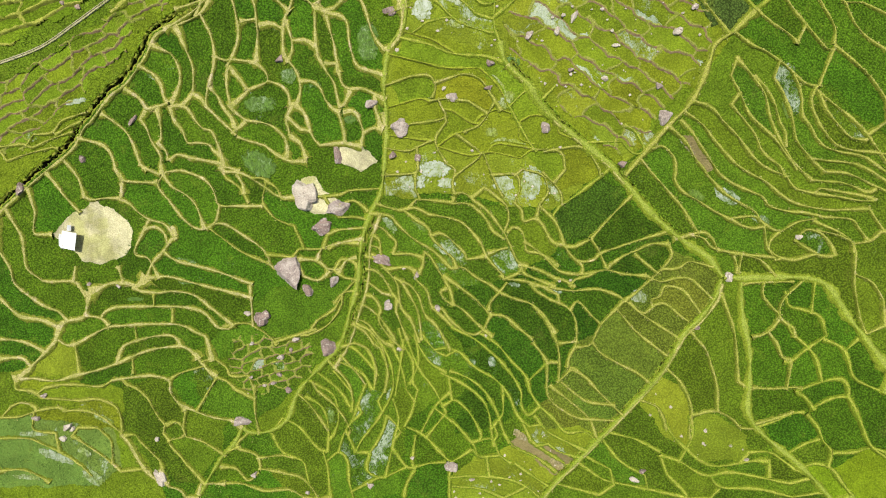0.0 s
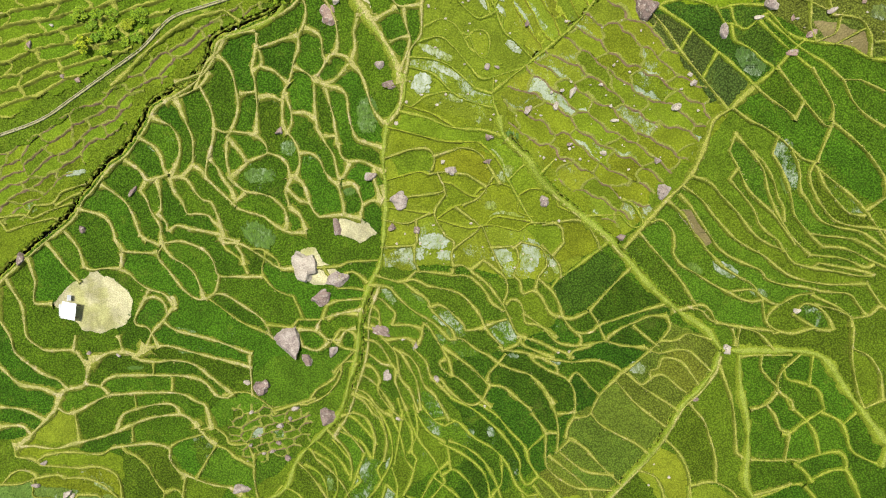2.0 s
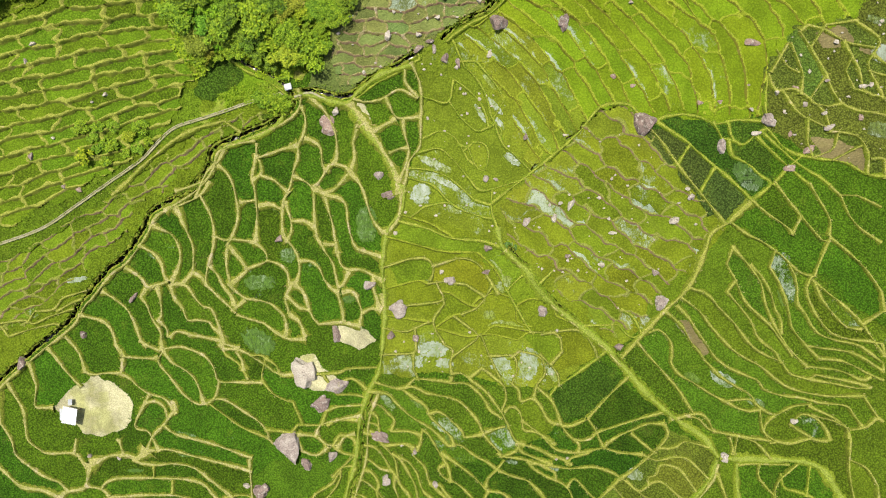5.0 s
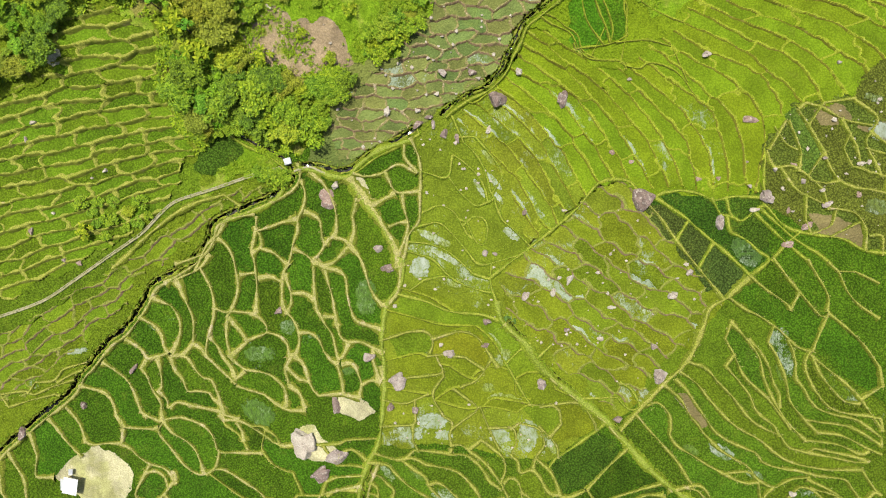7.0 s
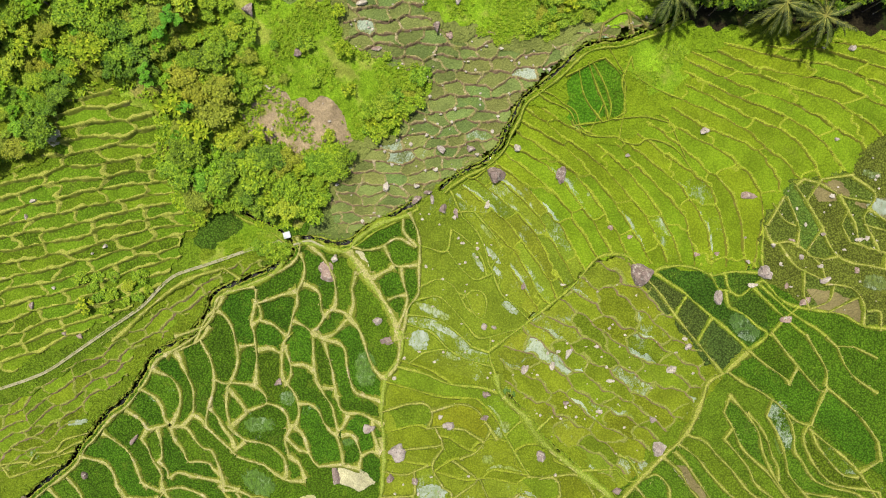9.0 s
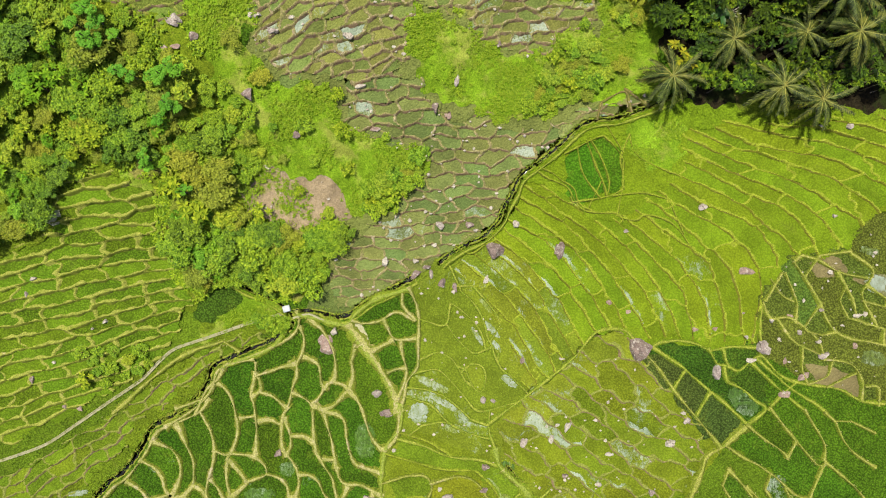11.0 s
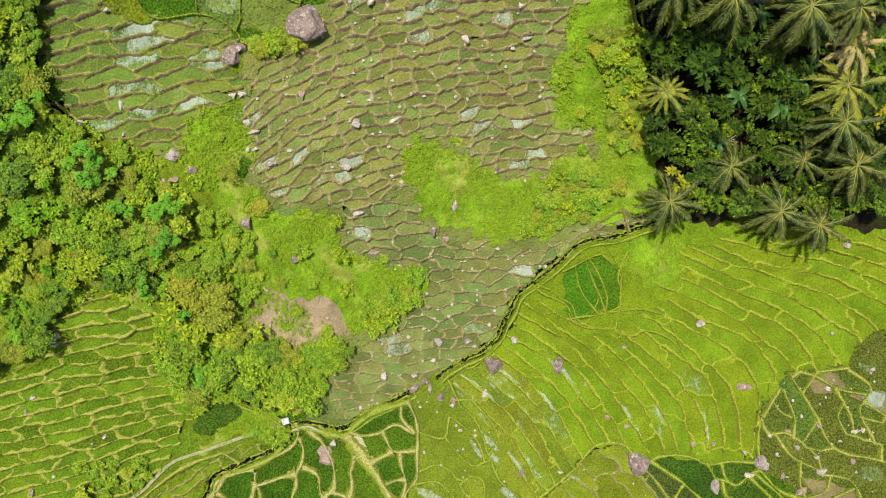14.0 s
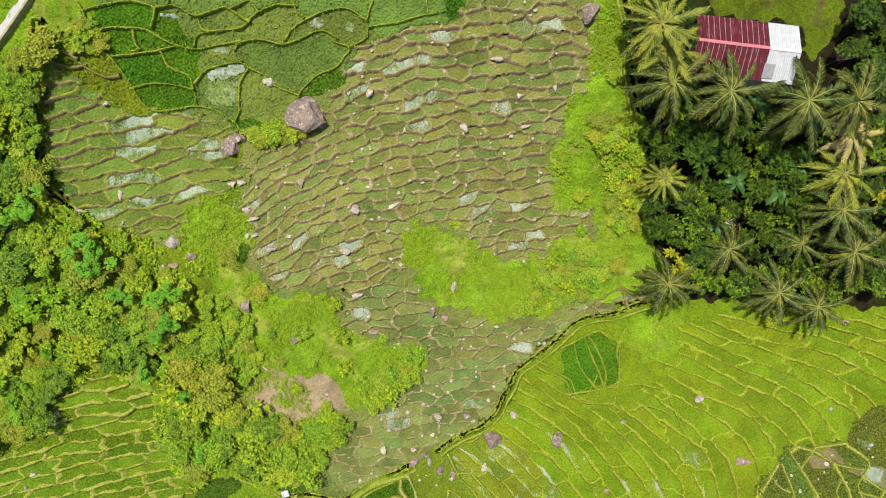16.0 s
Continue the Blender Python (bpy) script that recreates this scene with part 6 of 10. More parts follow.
bank("d", 0.38, (-52.7, 3.2), (-51.8, 1.4), (-51.6, -0.7), (-51.3, -2.4), (-50, -3.5), (-48.9, -4), (-45.7, -4), (-44.7, -4.9), (-44.1, -5.9))
bank("d", 0.38, (-54.7, -0.3), (-53.5, -2.4), (-53, -4.2), (-51.5, -5.6), (-49.5, -7), (-47.7, -7.7), (-47, -8.4))
bank("d", 0.6, (-56.4, -4.9), (-55.1, -6), (-53.7, -7.4), (-52.4, -8.4), (-49.9, -8.8), (-48.2, -9.5))
bank("d", 0.36, (-45.3, -2.1), (-45.6, -4))
bank("d", 0.36, (-49.9, 4.6), (-50.2, 2.1), (-49.3, 1.8), (-47.9, 1.8))
bank("d", 0.7, (-43.7, -5.2), (-44.1, -7.3), (-44.5, -8.4), (-46, -8.8), (-47.1, -9.1), (-47.8, -10), (-48.2, -11.3), (-49.4, -12.7), (-51.2, -14.5), (-52.4, -15.6), (-53.8, -16.3))
bank("d", 0.75, (-43.7, -5.2), (-42.2, -4.7), (-40.8, -4.2), (-39, -4.2), (-37.6, -4.5), (-36.4, -3.4))
bank("d", 0.4, (-40, -2.1), (-39.4, -4))
bank("d", 0.45, (-36.4, -3.4), (-35.6, -1.7), (-34.2, -0.3), (-33.5, 0.7), (-32.6, 1.8), (-33.1, 2.8))
bank("d", 0.38, (-34.2, -0.3), (-32.9, -1.3), (-30.8, -1.9), (-28, -2.6), (-25.2, -3.6))
bank("d", 0.38, (-36.4, -3.6), (-33.7, -3.4), (-30.9, -4.1), (-28.1, -4.8), (-25.3, -5.5))
bank("d", 0.38, (-37.3, -5.2), (-35.2, -5.4), (-33, -5.2), (-30.6, -5.7), (-28.5, -7.3), (-26.5, -8.9))
bank("d", 0.42, (-42.4, -8.6), (-41.7, -7.7), (-40.2, -7.2), (-37.4, -7.1), (-33.8, -7.1), (-31, -7.3), (-29.3, -8), (-27.9, -9.6), (-26.5, -9.9))
bank("d", 0.42, (-43.8, -8.3), (-42.4, -8.6), (-41.4, -9.5))
bank("d", 0.4, (-46.1, -12), (-44.7, -11.3), (-41.8, -9.8), (-39.6, -9.5), (-36.1, -9.3), (-32.5, -9.4), (-30.4, -10.4), (-29.4, -10.9), (-29.1, -11.9))
bank("d", 0.38, (-47.9, -11.3), (-46.8, -12), (-45.8, -11.8))
bank("y", 0.34, (-45.8, -12), (-45.6, -13.8), (-45.4, -15.6))
bank("d", 0.36, (-55.4, -11.2), (-52.5, -11.5), (-50.4, -12.4), (-49.6, -12.9))
bank("d", 0.36, (-55.5, -13.7), (-52.6, -13.6), (-51.4, -14.7))
bank("d", 0.36, (-40.7, -14.3), (-39.9, -12.3), (-38.7, -11.6), (-36.1, -10.9), (-34, -10.7), (-33, -11.2), (-32.6, -12.1))
bank("d", 0.42, (-45.6, -15.7), (-43.4, -15.2), (-40.7, -14.3), (-38.7, -13.4), (-36.2, -12.5), (-32.6, -12.1), (-30.9, -13), (-30.4, -13.7))
bank("y", 0.28, (-38.7, -13.5), (-38.7, -15.6))
bank("y", 0.26, (-35.7, -5.4), (-35.7, -7.1))
bank("y", 0.26, (-33.4, -7.3), (-33.5, -9.1))
bank("y", 0.26, (-38.2, -9.5), (-38.1, -10.9))
bank("d", 0.4, (-53.5, -16.3), (-51.3, -16.2), (-48.5, -16.5), (-45.6, -15.7))
bank("d", 0.38, (-41.4, -16.4), (-39.2, -16.1), (-36.7, -15.8), (-34.9, -16.1), (-34.1, -16.6), (-34.2, -17.7), (-33.6, -18.8), (-32.6, -19.8), (-32.3, -20.3))
bank("y", 0.28, (-30.5, -14.8), (-32.8, -15.5), (-34.1, -16.3))
bank("d", 0.4, (-30.4, -13.7), (-29.2, -15.2), (-28.2, -15.9))
bank("y", 0.34, (-49.9, -17.4), (-47.8, -17), (-45.6, -17), (-42.8, -17.2), (-41.4, -16.4))
bank("y", 0.34, (-48.6, -18.8), (-45.7, -19), (-43.6, -18.8), (-41.8, -19.3), (-40.7, -20.3), (-40.4, -22.1), (-40.5, -23.4))
bank("y", 0.34, (-53.5, -17.6), (-51.4, -17.9), (-50.4, -18.6))
bank("y", 0.34, (-55.8, -21.2), (-53.3, -21.1), (-51.5, -20.5), (-50.1, -20.1), (-48.3, -19.9))
bank("y", 0.3, (-54.3, -19.8), (-52.9, -19.3), (-51.3, -19.8), (-51.1, -20.3))
bank("y", 0.3, (-47.6, -20.3), (-45.1, -20.3), (-43, -21), (-41.2, -22.5))
bank("y", 0.3, (-51.5, -21), (-51.7, -22.5), (-50.9, -23), (-48.8, -23.2))
bank("y", 0.32, (-45.9, -22.5), (-43.7, -22.5), (-42.7, -23.2), (-41.8, -24.3), (-41.7, -26.5))
bank("y", 0.32, (-57.4, -24), (-56, -23.9), (-52.4, -23.9), (-50.2, -24.7), (-48.1, -25.7), (-46, -27.1), (-44.3, -28.7))
bank("y", 0.32, (-46.6, -23.6), (-44.5, -25), (-42.4, -26.5), (-40.7, -28.1))
bank("y", 0.32, (-39.6, -16.9), (-38.2, -17.6), (-37, -18.8), (-36.2, -20.3), (-35.5, -21.4), (-35, -22.1), (-35.2, -23.2))
bank("d", 0.55, (-40.5, -23.4), (-39.5, -24.6), (-38.5, -26.5), (-37.6, -27.9), (-36.5, -29.1))
bank("y", 0.34, (-40.2, -23.5), (-38.8, -23.4), (-38.1, -24.3), (-36.7, -25.7), (-35.7, -26.8), (-35.4, -27.9))
bank("y", 0.32, (-34.8, -22.1), (-33.6, -21.7), (-32.7, -22.5), (-32.7, -23.6), (-34.5, -24.3), (-33.2, -26.1), (-32.3, -27.2))
bank("y", 0.32, (-32.3, -20.3), (-32.7, -22.5))
bank("d", 0.36, (-31.9, -20), (-29.4, -21), (-27.3, -21.4), (-26.6, -21.5))
bank("y", 0.34, (-28.2, -16), (-29.3, -17.7), (-30.4, -19.5))
bank("y", 0.34, (-28.2, -16), (-26.8, -16.6), (-25.9, -17.6))
bank("y", 0.3, (-28.1, -25.6), (-30.2, -24.3), (-32.4, -23.6))
bank("y", 0.32, (-56.1, -28.1), (-53.2, -27.9), (-51.1, -28.7), (-49.7, -29.6))
bank("g", 0.24, (1.4, 41.1), (2.7, 40.2), (4.1, 38.9), (5, 37.5), (5.5, 35.6))
bank("g", 0.24, (2.7, 42.4), (3.7, 41.5), (4.7, 40.2), (5.4, 38.5), (5.9, 36.6), (7, 35.2))
bank("g", 0.24, (4, 43.1), (5.4, 41.5), (6.7, 39.8), (7.2, 38.5))
bank("g", 0.24, (-1.4, 38.9), (0.8, 38.5), (1.4, 41))
bank("g", 0.24, (-1.7, 34.6), (-0.2, 35.2), (1.4, 34.6), (2.4, 33.2), (3.1, 31.9))
bank("g", 0.24, (-2.2, 32.9), (-0.2, 33.2), (1.4, 31.9), (3.1, 29.9), (4.1, 28.6))
bank("g", 0.24, (-2.7, 30.9), (-1.2, 30.7), (0.8, 29.9), (2.4, 28.6), (3.8, 27.3))
bank("g", 0.24, (-2.9, 29.6), (-0.9, 28.9), (0.8, 27.2), (2.1, 26.2))
bank("g", 0.24, (-1.9, 26.5), (0.8, 26.9), (2.8, 25.9), (4.7, 25.3), (6.1, 25))
bank("g", 0.24, (3.1, 33.3), (3.9, 33.9), (5.1, 33.6), (5.5, 32.3), (5.1, 30.7), (4.1, 31.1), (3.1, 33.3))
bank("g", 0.24, (6, 36.6), (6.7, 34.6), (7.4, 33.3), (8.3, 32.6), (9.6, 31.3))
bank("g", 0.24, (5.9, 27.6), (5.9, 26), (6.6, 23.8))
bank("g", 0.24, (4.1, 28.6), (5.1, 28.3), (7, 28.8), (9.7, 29.6))
bank("g", 0.24, (1.4, 37.9), (2.4, 36.6), (4.1, 35.2), (5.5, 35.6))
zone("rice_late", (-60.1, -21), (-51.5, -21.4), (-41.6, -22.8), (-40.7, -28.1), (-44.4, -30.1), (-60.5, -30.5))
wet(0.8, (-53.8, -22.8), (-54.6, -26.5), (-51.8, -27.2), (-48.1, -24.6), (-42.3, -21.4), (-45.3, -26.5))
bank("g", 0.34, (22.6, 36.8), (21.2, 38), (18.3, 37.8), (15.8, 34.9), (13.2, 32.6), (10.1, 30.1), (7.1, 27.8))
bank("d", 0.34, (-17.5, -1.2), (-15.3, -1.4), (-13.9, -2.4), (-12.4, -2.5))
bank("d", 0.34, (-15.3, -1.4), (-14.6, -0), (-12.5, 0.7), (-10.6, 1.1))
bank("d", 0.34, (-17, -3.3), (-15.3, -3.8), (-14.2, -3.2))
bank("d", 0.34, (-12.4, -2.5), (-11.7, -1.4), (-10.4, -1))
bank("d", 0.34, (-21.2, -1.7), (-20.6, -2.4))
bank("d", 0.34, (-23.6, -4.4), (-23.5, -6.9))
bank("y", 0.3, (-15.5, -8.8), (-13.3, -7.3), (-12.2, -5.5), (-11.3, -4.5))
bank("y", 0.3, (33.4, 21.9), (35.1, 20), (36.8, 17.7), (37.5, 15.2), (38.7, 12.6), (40.4, 10), (42.4, 8))
bank("y", 0.3, (33.1, 16.6), (35.8, 13.4), (36.9, 11.2), (38.9, 9.6))
bank("y", 0.3, (22.5, 36.5), (25, 33.9), (27.3, 30.7), (31.6, 25.5))
bank("d", 0.34, (-36.1, 3.1), (-37.8, -0.4), (-36.2, -1.1), (-35.4, -2.5))
bank("d", 0.36, (-33.1, 26), (-29.9, 27.9), (-28.4, 29.2), (-27.2, 30.8), (-26.6, 32.6), (-26, 33.2), (-24.4, 33.8), (-22.3, 34.7), (-19.5, 35.9), (-17.3, 37.2), (-16.5, 38.9), (-16.8, 40.2))
bank("g", 0.28, (-17.5, 39.1), (-15, 39.3), (-13.5, 38.9), (-11.6, 38.6), (-9.6, 39.3), (-7.8, 40.6), (-5.8, 41.6), (-4.1, 42.5), (-2.5, 43.4))
bank("g", 0.28, (0.6, 45.2), (1.5, 46), (3.4, 47.2), (5.4, 48.1), (6.8, 49.3), (7.7, 50.5), (8.2, 51.8), (9, 53.2), (9.7, 54.9), (11.1, 56), (12.3, 56.9), (13.9, 58.2), (15.2, 59.5), (16.5, 60.5), (18.2, 61), (19.9, 61.1), (22.1, 61.8), (24.1, 62.5), (26, 63.3), (27.5, 64.2))
bank("g", 0.28, (-18.5, 39.8), (-20, 40.9), (-21.5, 41.6), (-23.1, 42.4), (-24.8, 43.8), (-25.9, 45.6))
bank("g", 0.28, (-34.9, 88), (-35.3, 87.4), (-36.5, 85.6), (-37.5, 82.2), (-38.1, 79.2), (-38.3, 77.1), (-38.1, 75.9), (-37.9, 74.8), (-36.7, 73.6), (-35.4, 72.3))
bank("g", 0.28, (17, 92), (18.1, 89), (18.6, 85.7), (19.8, 82.2), (21.4, 78.6), (22.8, 75.3), (23.8, 71.9))
bank("g", 0.28, (-34.5, 89.5), (-35.3, 87.5), (-36.5, 85.6), (-37.5, 82.2), (-38.1, 79.2), (-38.3, 77.1), (-38.1, 75.9), (-37.9, 74.8), (-36.7, 73.6), (-35.4, 72.3))
bank("d", 0.36, (-7.7, 3.6), (-8.7, 0.7), (-9.1, -4.1), (-10.2, -7.9), (-11.5, -11.7), (-13.1, -14.2))
bank("d", 0.36, (7.5, 21.4), (9.9, 18.8), (11.6, 16.3), (15.1, 13.2), (19.1, 10), (20.7, 8.4), (24.6, 4.2), (27.8, 1.2))
bank("d", 0.36, (33.1, -4.1), (32.7, -6), (31, -8.6), (29.1, -10.5), (26.2, -15.5), (22, -20.4), (18, -24.8), (14.2, -28.8), (12.2, -31.2))
bank("d", 0.36, (-27.6, 29.6), (-28.9, 27.8), (-31.7, 26.5), (-34, 25.4), (-35.4, 23), (-37.9, 19.8), (-39.7, 18.5), (-41.1, 17), (-42.3, 15.5), (-43.3, 14.5), (-44.7, 12.3), (-46.8, 10.5), (-48.6, 9.2), (-50.5, 7.6), (-53, 5.6), (-55.2, 3.6))
wet(1, (8.3, 26.2), (10.5, 27.3), (4.4, 73.4), (5.8, 73.4), (8.5, 73.1), (10.6, 68.1), (9.1, 67.8), (9.5, 37.5), (8.6, 35.9), (12.3, 42.6), (24.7, 40.3), (9.6, 58), (-8.9, 69), (-29.3, 81.2), (10.7, 89.2))
wet(0.9, (17.2, 14.7), (22.8, 12.8), (11.3, 70.5), (9.9, 69.2), (9.9, 45.8), (11.3, 44.5), (24.8, 42.2), (-9.8, 67.9), (-27.3, 76.3), (-7.6, 61.8), (-3.4, 49.3), (-5.5, 50.2), (11.9, 71.6), (-23, 79.3), (-22.1, 78), (-27, 79.1), (3, 74.3), (-29.4, 80), (-27.4, 73.7), (-29.5, 80.1))
wet(0.9, (-7, 86.6), (9.4, 89.7), (6.9, 83), (-0, 89.1), (-3.3, 86.4), (1.5, 83.5), (-2.4, 80.8), (22.6, 22.3))
wet(0.65, (7, 39.4), (-23.7, 72.9), (-1.8, 49.5), (15.8, 72.4), (12.2, 31), (5, 70.9), (-31.1, 79.1), (3.5, 76.7), (32, 41.3), (28.4, 44.5), (13.5, 31.6), (12.5, 29.2))
wet(0.4, (15.7, 46.8), (10, 56.9), (11.8, 60.3), (13, 60.9), (6.5, 78.7))

# ---- close small gaps: a bank runs on until it meets the next ----
def meets(x, y, ident, reach):
    i, j, k = int((x - X0) / CELL), int((y - Y0) / CELL), int(reach / CELL)
    near = owner[max(j - k, 0):j + k + 1, max(i - k, 0):i + k + 1]
    return near.size and np.any((near != 0) & (near != ident))


for ident, item in enumerate(BANKS, 1):
    style, width, line = item
    for end in (0, 1):
        p = line[-1] if end else line[0]
        q = line[-min(4, len(line))] if end else line[min(3, len(line) - 1)]
        if meets(p[0], p[1], ident, 0.3):
            continue
        best = None
        for turn in (0, 25, -25, 50, -50, 75, -75):
            c, s = math.cos(radians(turn)), math.sin(radians(turn))
            d = (p - q) / max(np.hypot(*(p - q)), 0.01)
            d = np.array((c * d[0] - s * d[1], s * d[0] + c * d[1]))
            for r in np.arange(0.3, 4.2 if abs(turn) < 60 else 2.3, 0.2):
                if meets(*(p + d * r), ident, 0.1):
                    if best is None or r + abs(turn) / 60 < best[0]:
                        best = (r + abs(turn) / 60, p + d * (r + 0.2))
                    break
        if best:
            add = np.linspace(p, best[1], 5)[1:]
            line = np.vstack([line, add]) if end else np.vstack([add[::-1], line])
            stamp(add, 0.2, 1, ident)
    item[2] = line

# ---- cells between the banks ----
def label_cells(free):
    """Numbers the connected free cells, row by row."""
    lab = np.zeros(free.shape, np.int32)
    up, prev = [0], []

    def root(k):
        while up[k] != k:
            up[k] = up[up[k]]
            k = up[k]
        return k

    for j in range(free.shape[0]):
        e = np.flatnonzero(np.diff(np.r_[0, free[j].astype(np.int8), 0]))
        runs, q = [], 0
        for a, b in zip(e[::2], e[1::2]):
            mine = 0
            while q < len(prev) and prev[q][1] <= a:
                q += 1
            k = q
            while k < len(prev) and prev[k][0] < b:
                other = root(prev[k][2])
                if not mine:
                    mine = other
                elif other != mine:
                    up[other] = mine
                k += 1
            if not mine:
                mine = len(up)
                up.append(mine)
            lab[j, a:b] = mine
            runs.append((a, b, mine))
        prev = runs
    flat = np.array([root(k) for k in range(len(up))])
    return flat[lab]


gx, gy = np.meshgrid(X0 + (np.arange(NX) + .5) * CELL, Y0 + (np.arange(NY) + .5) * CELL)
gz = land(gx, gy)
wx = gx + 0.5 * np.sin(gy * 1.3) + 0.35 * np.sin(gy * 3.1 + gx) + 0.25 * np.sin(gx * 5.3 + gy * 2)
wy = gy + 0.5 * np.sin(gx * 1.1) + 0.35 * np.sin(gx * 2.7 - gy) + 0.25 * np.sin(gy * 4.9 - gx * 2)
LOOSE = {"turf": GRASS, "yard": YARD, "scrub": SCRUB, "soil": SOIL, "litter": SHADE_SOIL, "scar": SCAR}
loose_at = np.zeros((NY, NX), np.int16)
zone_at = np.zeros((NY, NX), np.int16)
for k, (name, poly) in enumerate(ZONES):
    if name in LOOSE:
        loose_at[inside(poly, gx + (wx - gx) * (0.3 if name == "soil" else 0.7), gy + (wy - gy) * (0.3 if name == "soil" else 0.7))] = k + 1
    else:
        zone_at[inside(poly, gx + (wx - gx) * 0.3, gy + (wy - gy) * 0.3)] = k + 1


def settle(lab, free, rounds):
    """Lets the numbered cells grow over free neighbours."""
    for _ in range(rounds):
        for dj, di in ((0, 1), (0, -1), (1, 0), (-1, 0)):
            sh = np.roll(lab, (dj, di), (0, 1))
            take = (lab == 0) & free & (sh > 0)
            lab[take] = sh[take]
    return lab


field_at = np.zeros((NY, NX), bool)
for *_, poly, _ in SLOPES.values():
    field_at |= inside(poly, gx + (wx - gx) * 0.5, gy + (wy - gy) * 0.5) & (solid < 2)
loose_at[field_at] = 0
free = (solid == 0) & (loose_at == 0) & ~field_at
for shift, axis in ((1, 0), (1, 1)):
    free &= zone_at == np.roll(zone_at, shift, axis)
inner = free.copy()
for _ in range(2):
    inner &= np.roll(inner, 1, 0) & np.roll(inner, -1, 0) & np.roll(inner, 1, 1) & np.roll(inner, -1, 1)
lab = settle(label_cells(inner), free, 6)
rest = label_cells(free & (lab == 0))
lab[rest > 0] = rest[rest > 0] + lab.max()
count = np.bincount(lab.ravel())
lab[count[lab] < 14] = 0
big = lab.max() + 1
open_ground = (loose_at > 0) & (solid < 2)
lab[open_ground] = big + loose_at[open_ground]
ids = np.unique(lab)
ids = ids[ids > 0]
remap = np.zeros(lab.max() + 1, np.int32)
remap[ids] = np.arange(1, len(ids) + 1)
loose_kind = {remap[big + k + 1]: name for k, (name, _) in enumerate(ZONES) if name in LOOSE and big + k + 1 < len(remap) and remap[big + k + 1]}
lab = remap[lab]
NL = len(ids)
core = lab.copy()
lab = settle(lab, (solid < 2) & ~field_at, 8)
lab = settle(lab, solid < 2, 2)
npx = np.maximum(np.bincount(core.ravel(), minlength=NL + 1), 1)
mean_z = np.bincount(core.ravel(), gz.ravel(), NL + 1) / npx
cy = np.bincount(core.ravel(), gy.ravel(), NL + 1) / npx
sq = np.bincount(core.ravel(), gz.ravel() ** 2, NL + 1) / npx
spread = np.sqrt(np.maximum(sq - mean_z ** 2, 0))
kind = np.array(["rice_green"] * (NL + 1), dtype=object)
first = np.full(NL + 1, 0)
first[core.ravel()[::-1]] = zone_at.ravel()[::-1]
for k in range(1, NL + 1):
    if first[k]:
        kind[k] = ZONES[first[k] - 1][0]
for k, name in loose_kind.items():
    kind[k] = name
wetness = np.zeros(NL + 1)


def cell_at(x, y):
    i, j = int((x - X0) / CELL), int((y - Y0) / CELL)
    return lab[j, i] if 0 <= i < NX and 0 <= j < NY else 0


for x, y, k in WETS:
    if npx[cell_at(x, y)] < 700:
        wetness[cell_at(x, y)] = k * 0.6
KINDS = {  # tint, variation, default wetness
    "rice_green": ((0.055, 0.120, 0.006), 0.2, 0.16),
    "rice_mid": ((0.078, 0.137, 0.008), 0.2, 0.18),
    "rice_dark": ((0.042, 0.095, 0.008), 0.15, 0.05),
    "rice_yellow": ((0.172, 0.222, 0.016), 0.15, 0.28),
    "rice_bright": ((0.150, 0.226, 0.009), 0.10, 0.10),
    "rice_dull": ((0.062, 0.088, 0.016), 0.12, 0.05),
    "rice_soft": ((0.105, 0.145, 0.016), 0.15, 0.12),
    "rice_deep": ((0.037, 0.090, 0.005), 0.18, 0.08),
    "rice_warm": ((0.148, 0.195, 0.011), 0.15, 0.24),
    "rice_lush": ((0.062, 0.150, 0.006), 0.12, 0.02),
    "rice_late": ((0.130, 0.188, 0.034), 0.15, 0.2),
    "rice_olive": ((0.086, 0.122, 0.017), 0.2, 0.22),
    "rice_mud": ((0.165, 0.195, 0.048), 0.22, 0.25),
    "rice_step": ((0.125, 0.180, 0.010), 0.2, 0.1),
    "rice_fallow": ((0.20, 0.17, 0.075), 0.15, 0.2),
}
follow = np.clip(1 - np.where(npx > 900, 0.08, 0.25) / np.maximum(spread, 0.01), 0, 1)
for k in range(1, NL + 1):
    if kind[k] in LOOSE:
        follow[k] = 1.0
    else:
        follow[k] = max(follow[k], 0.88 if cy[k] > 76 else 0.65 if kind[k] == "rice_bright" else 0.75 if kind[k] in ("rice_yellow", "rice_mud") else 0.65)
level = mean_z[lab] + (gz - mean_z[lab]) * follow[lab]
level[lab == 0] = gz[lab == 0]
rng = np.random.default_rng(4)
order = np.argsort(lab.ravel(), kind="stable")
starts = np.searchsorted(lab.ravel()[order], np.arange(NL + 2))
rough = rng.uniform(-1, 1, (NY + 1, NX + 1))
pad = np.pad(level, 1, mode="edge")
corner_z = (pad[:-1, :-1] + pad[1:, :-1] + pad[:-1, 1:] + pad[1:, 1:]) / 4
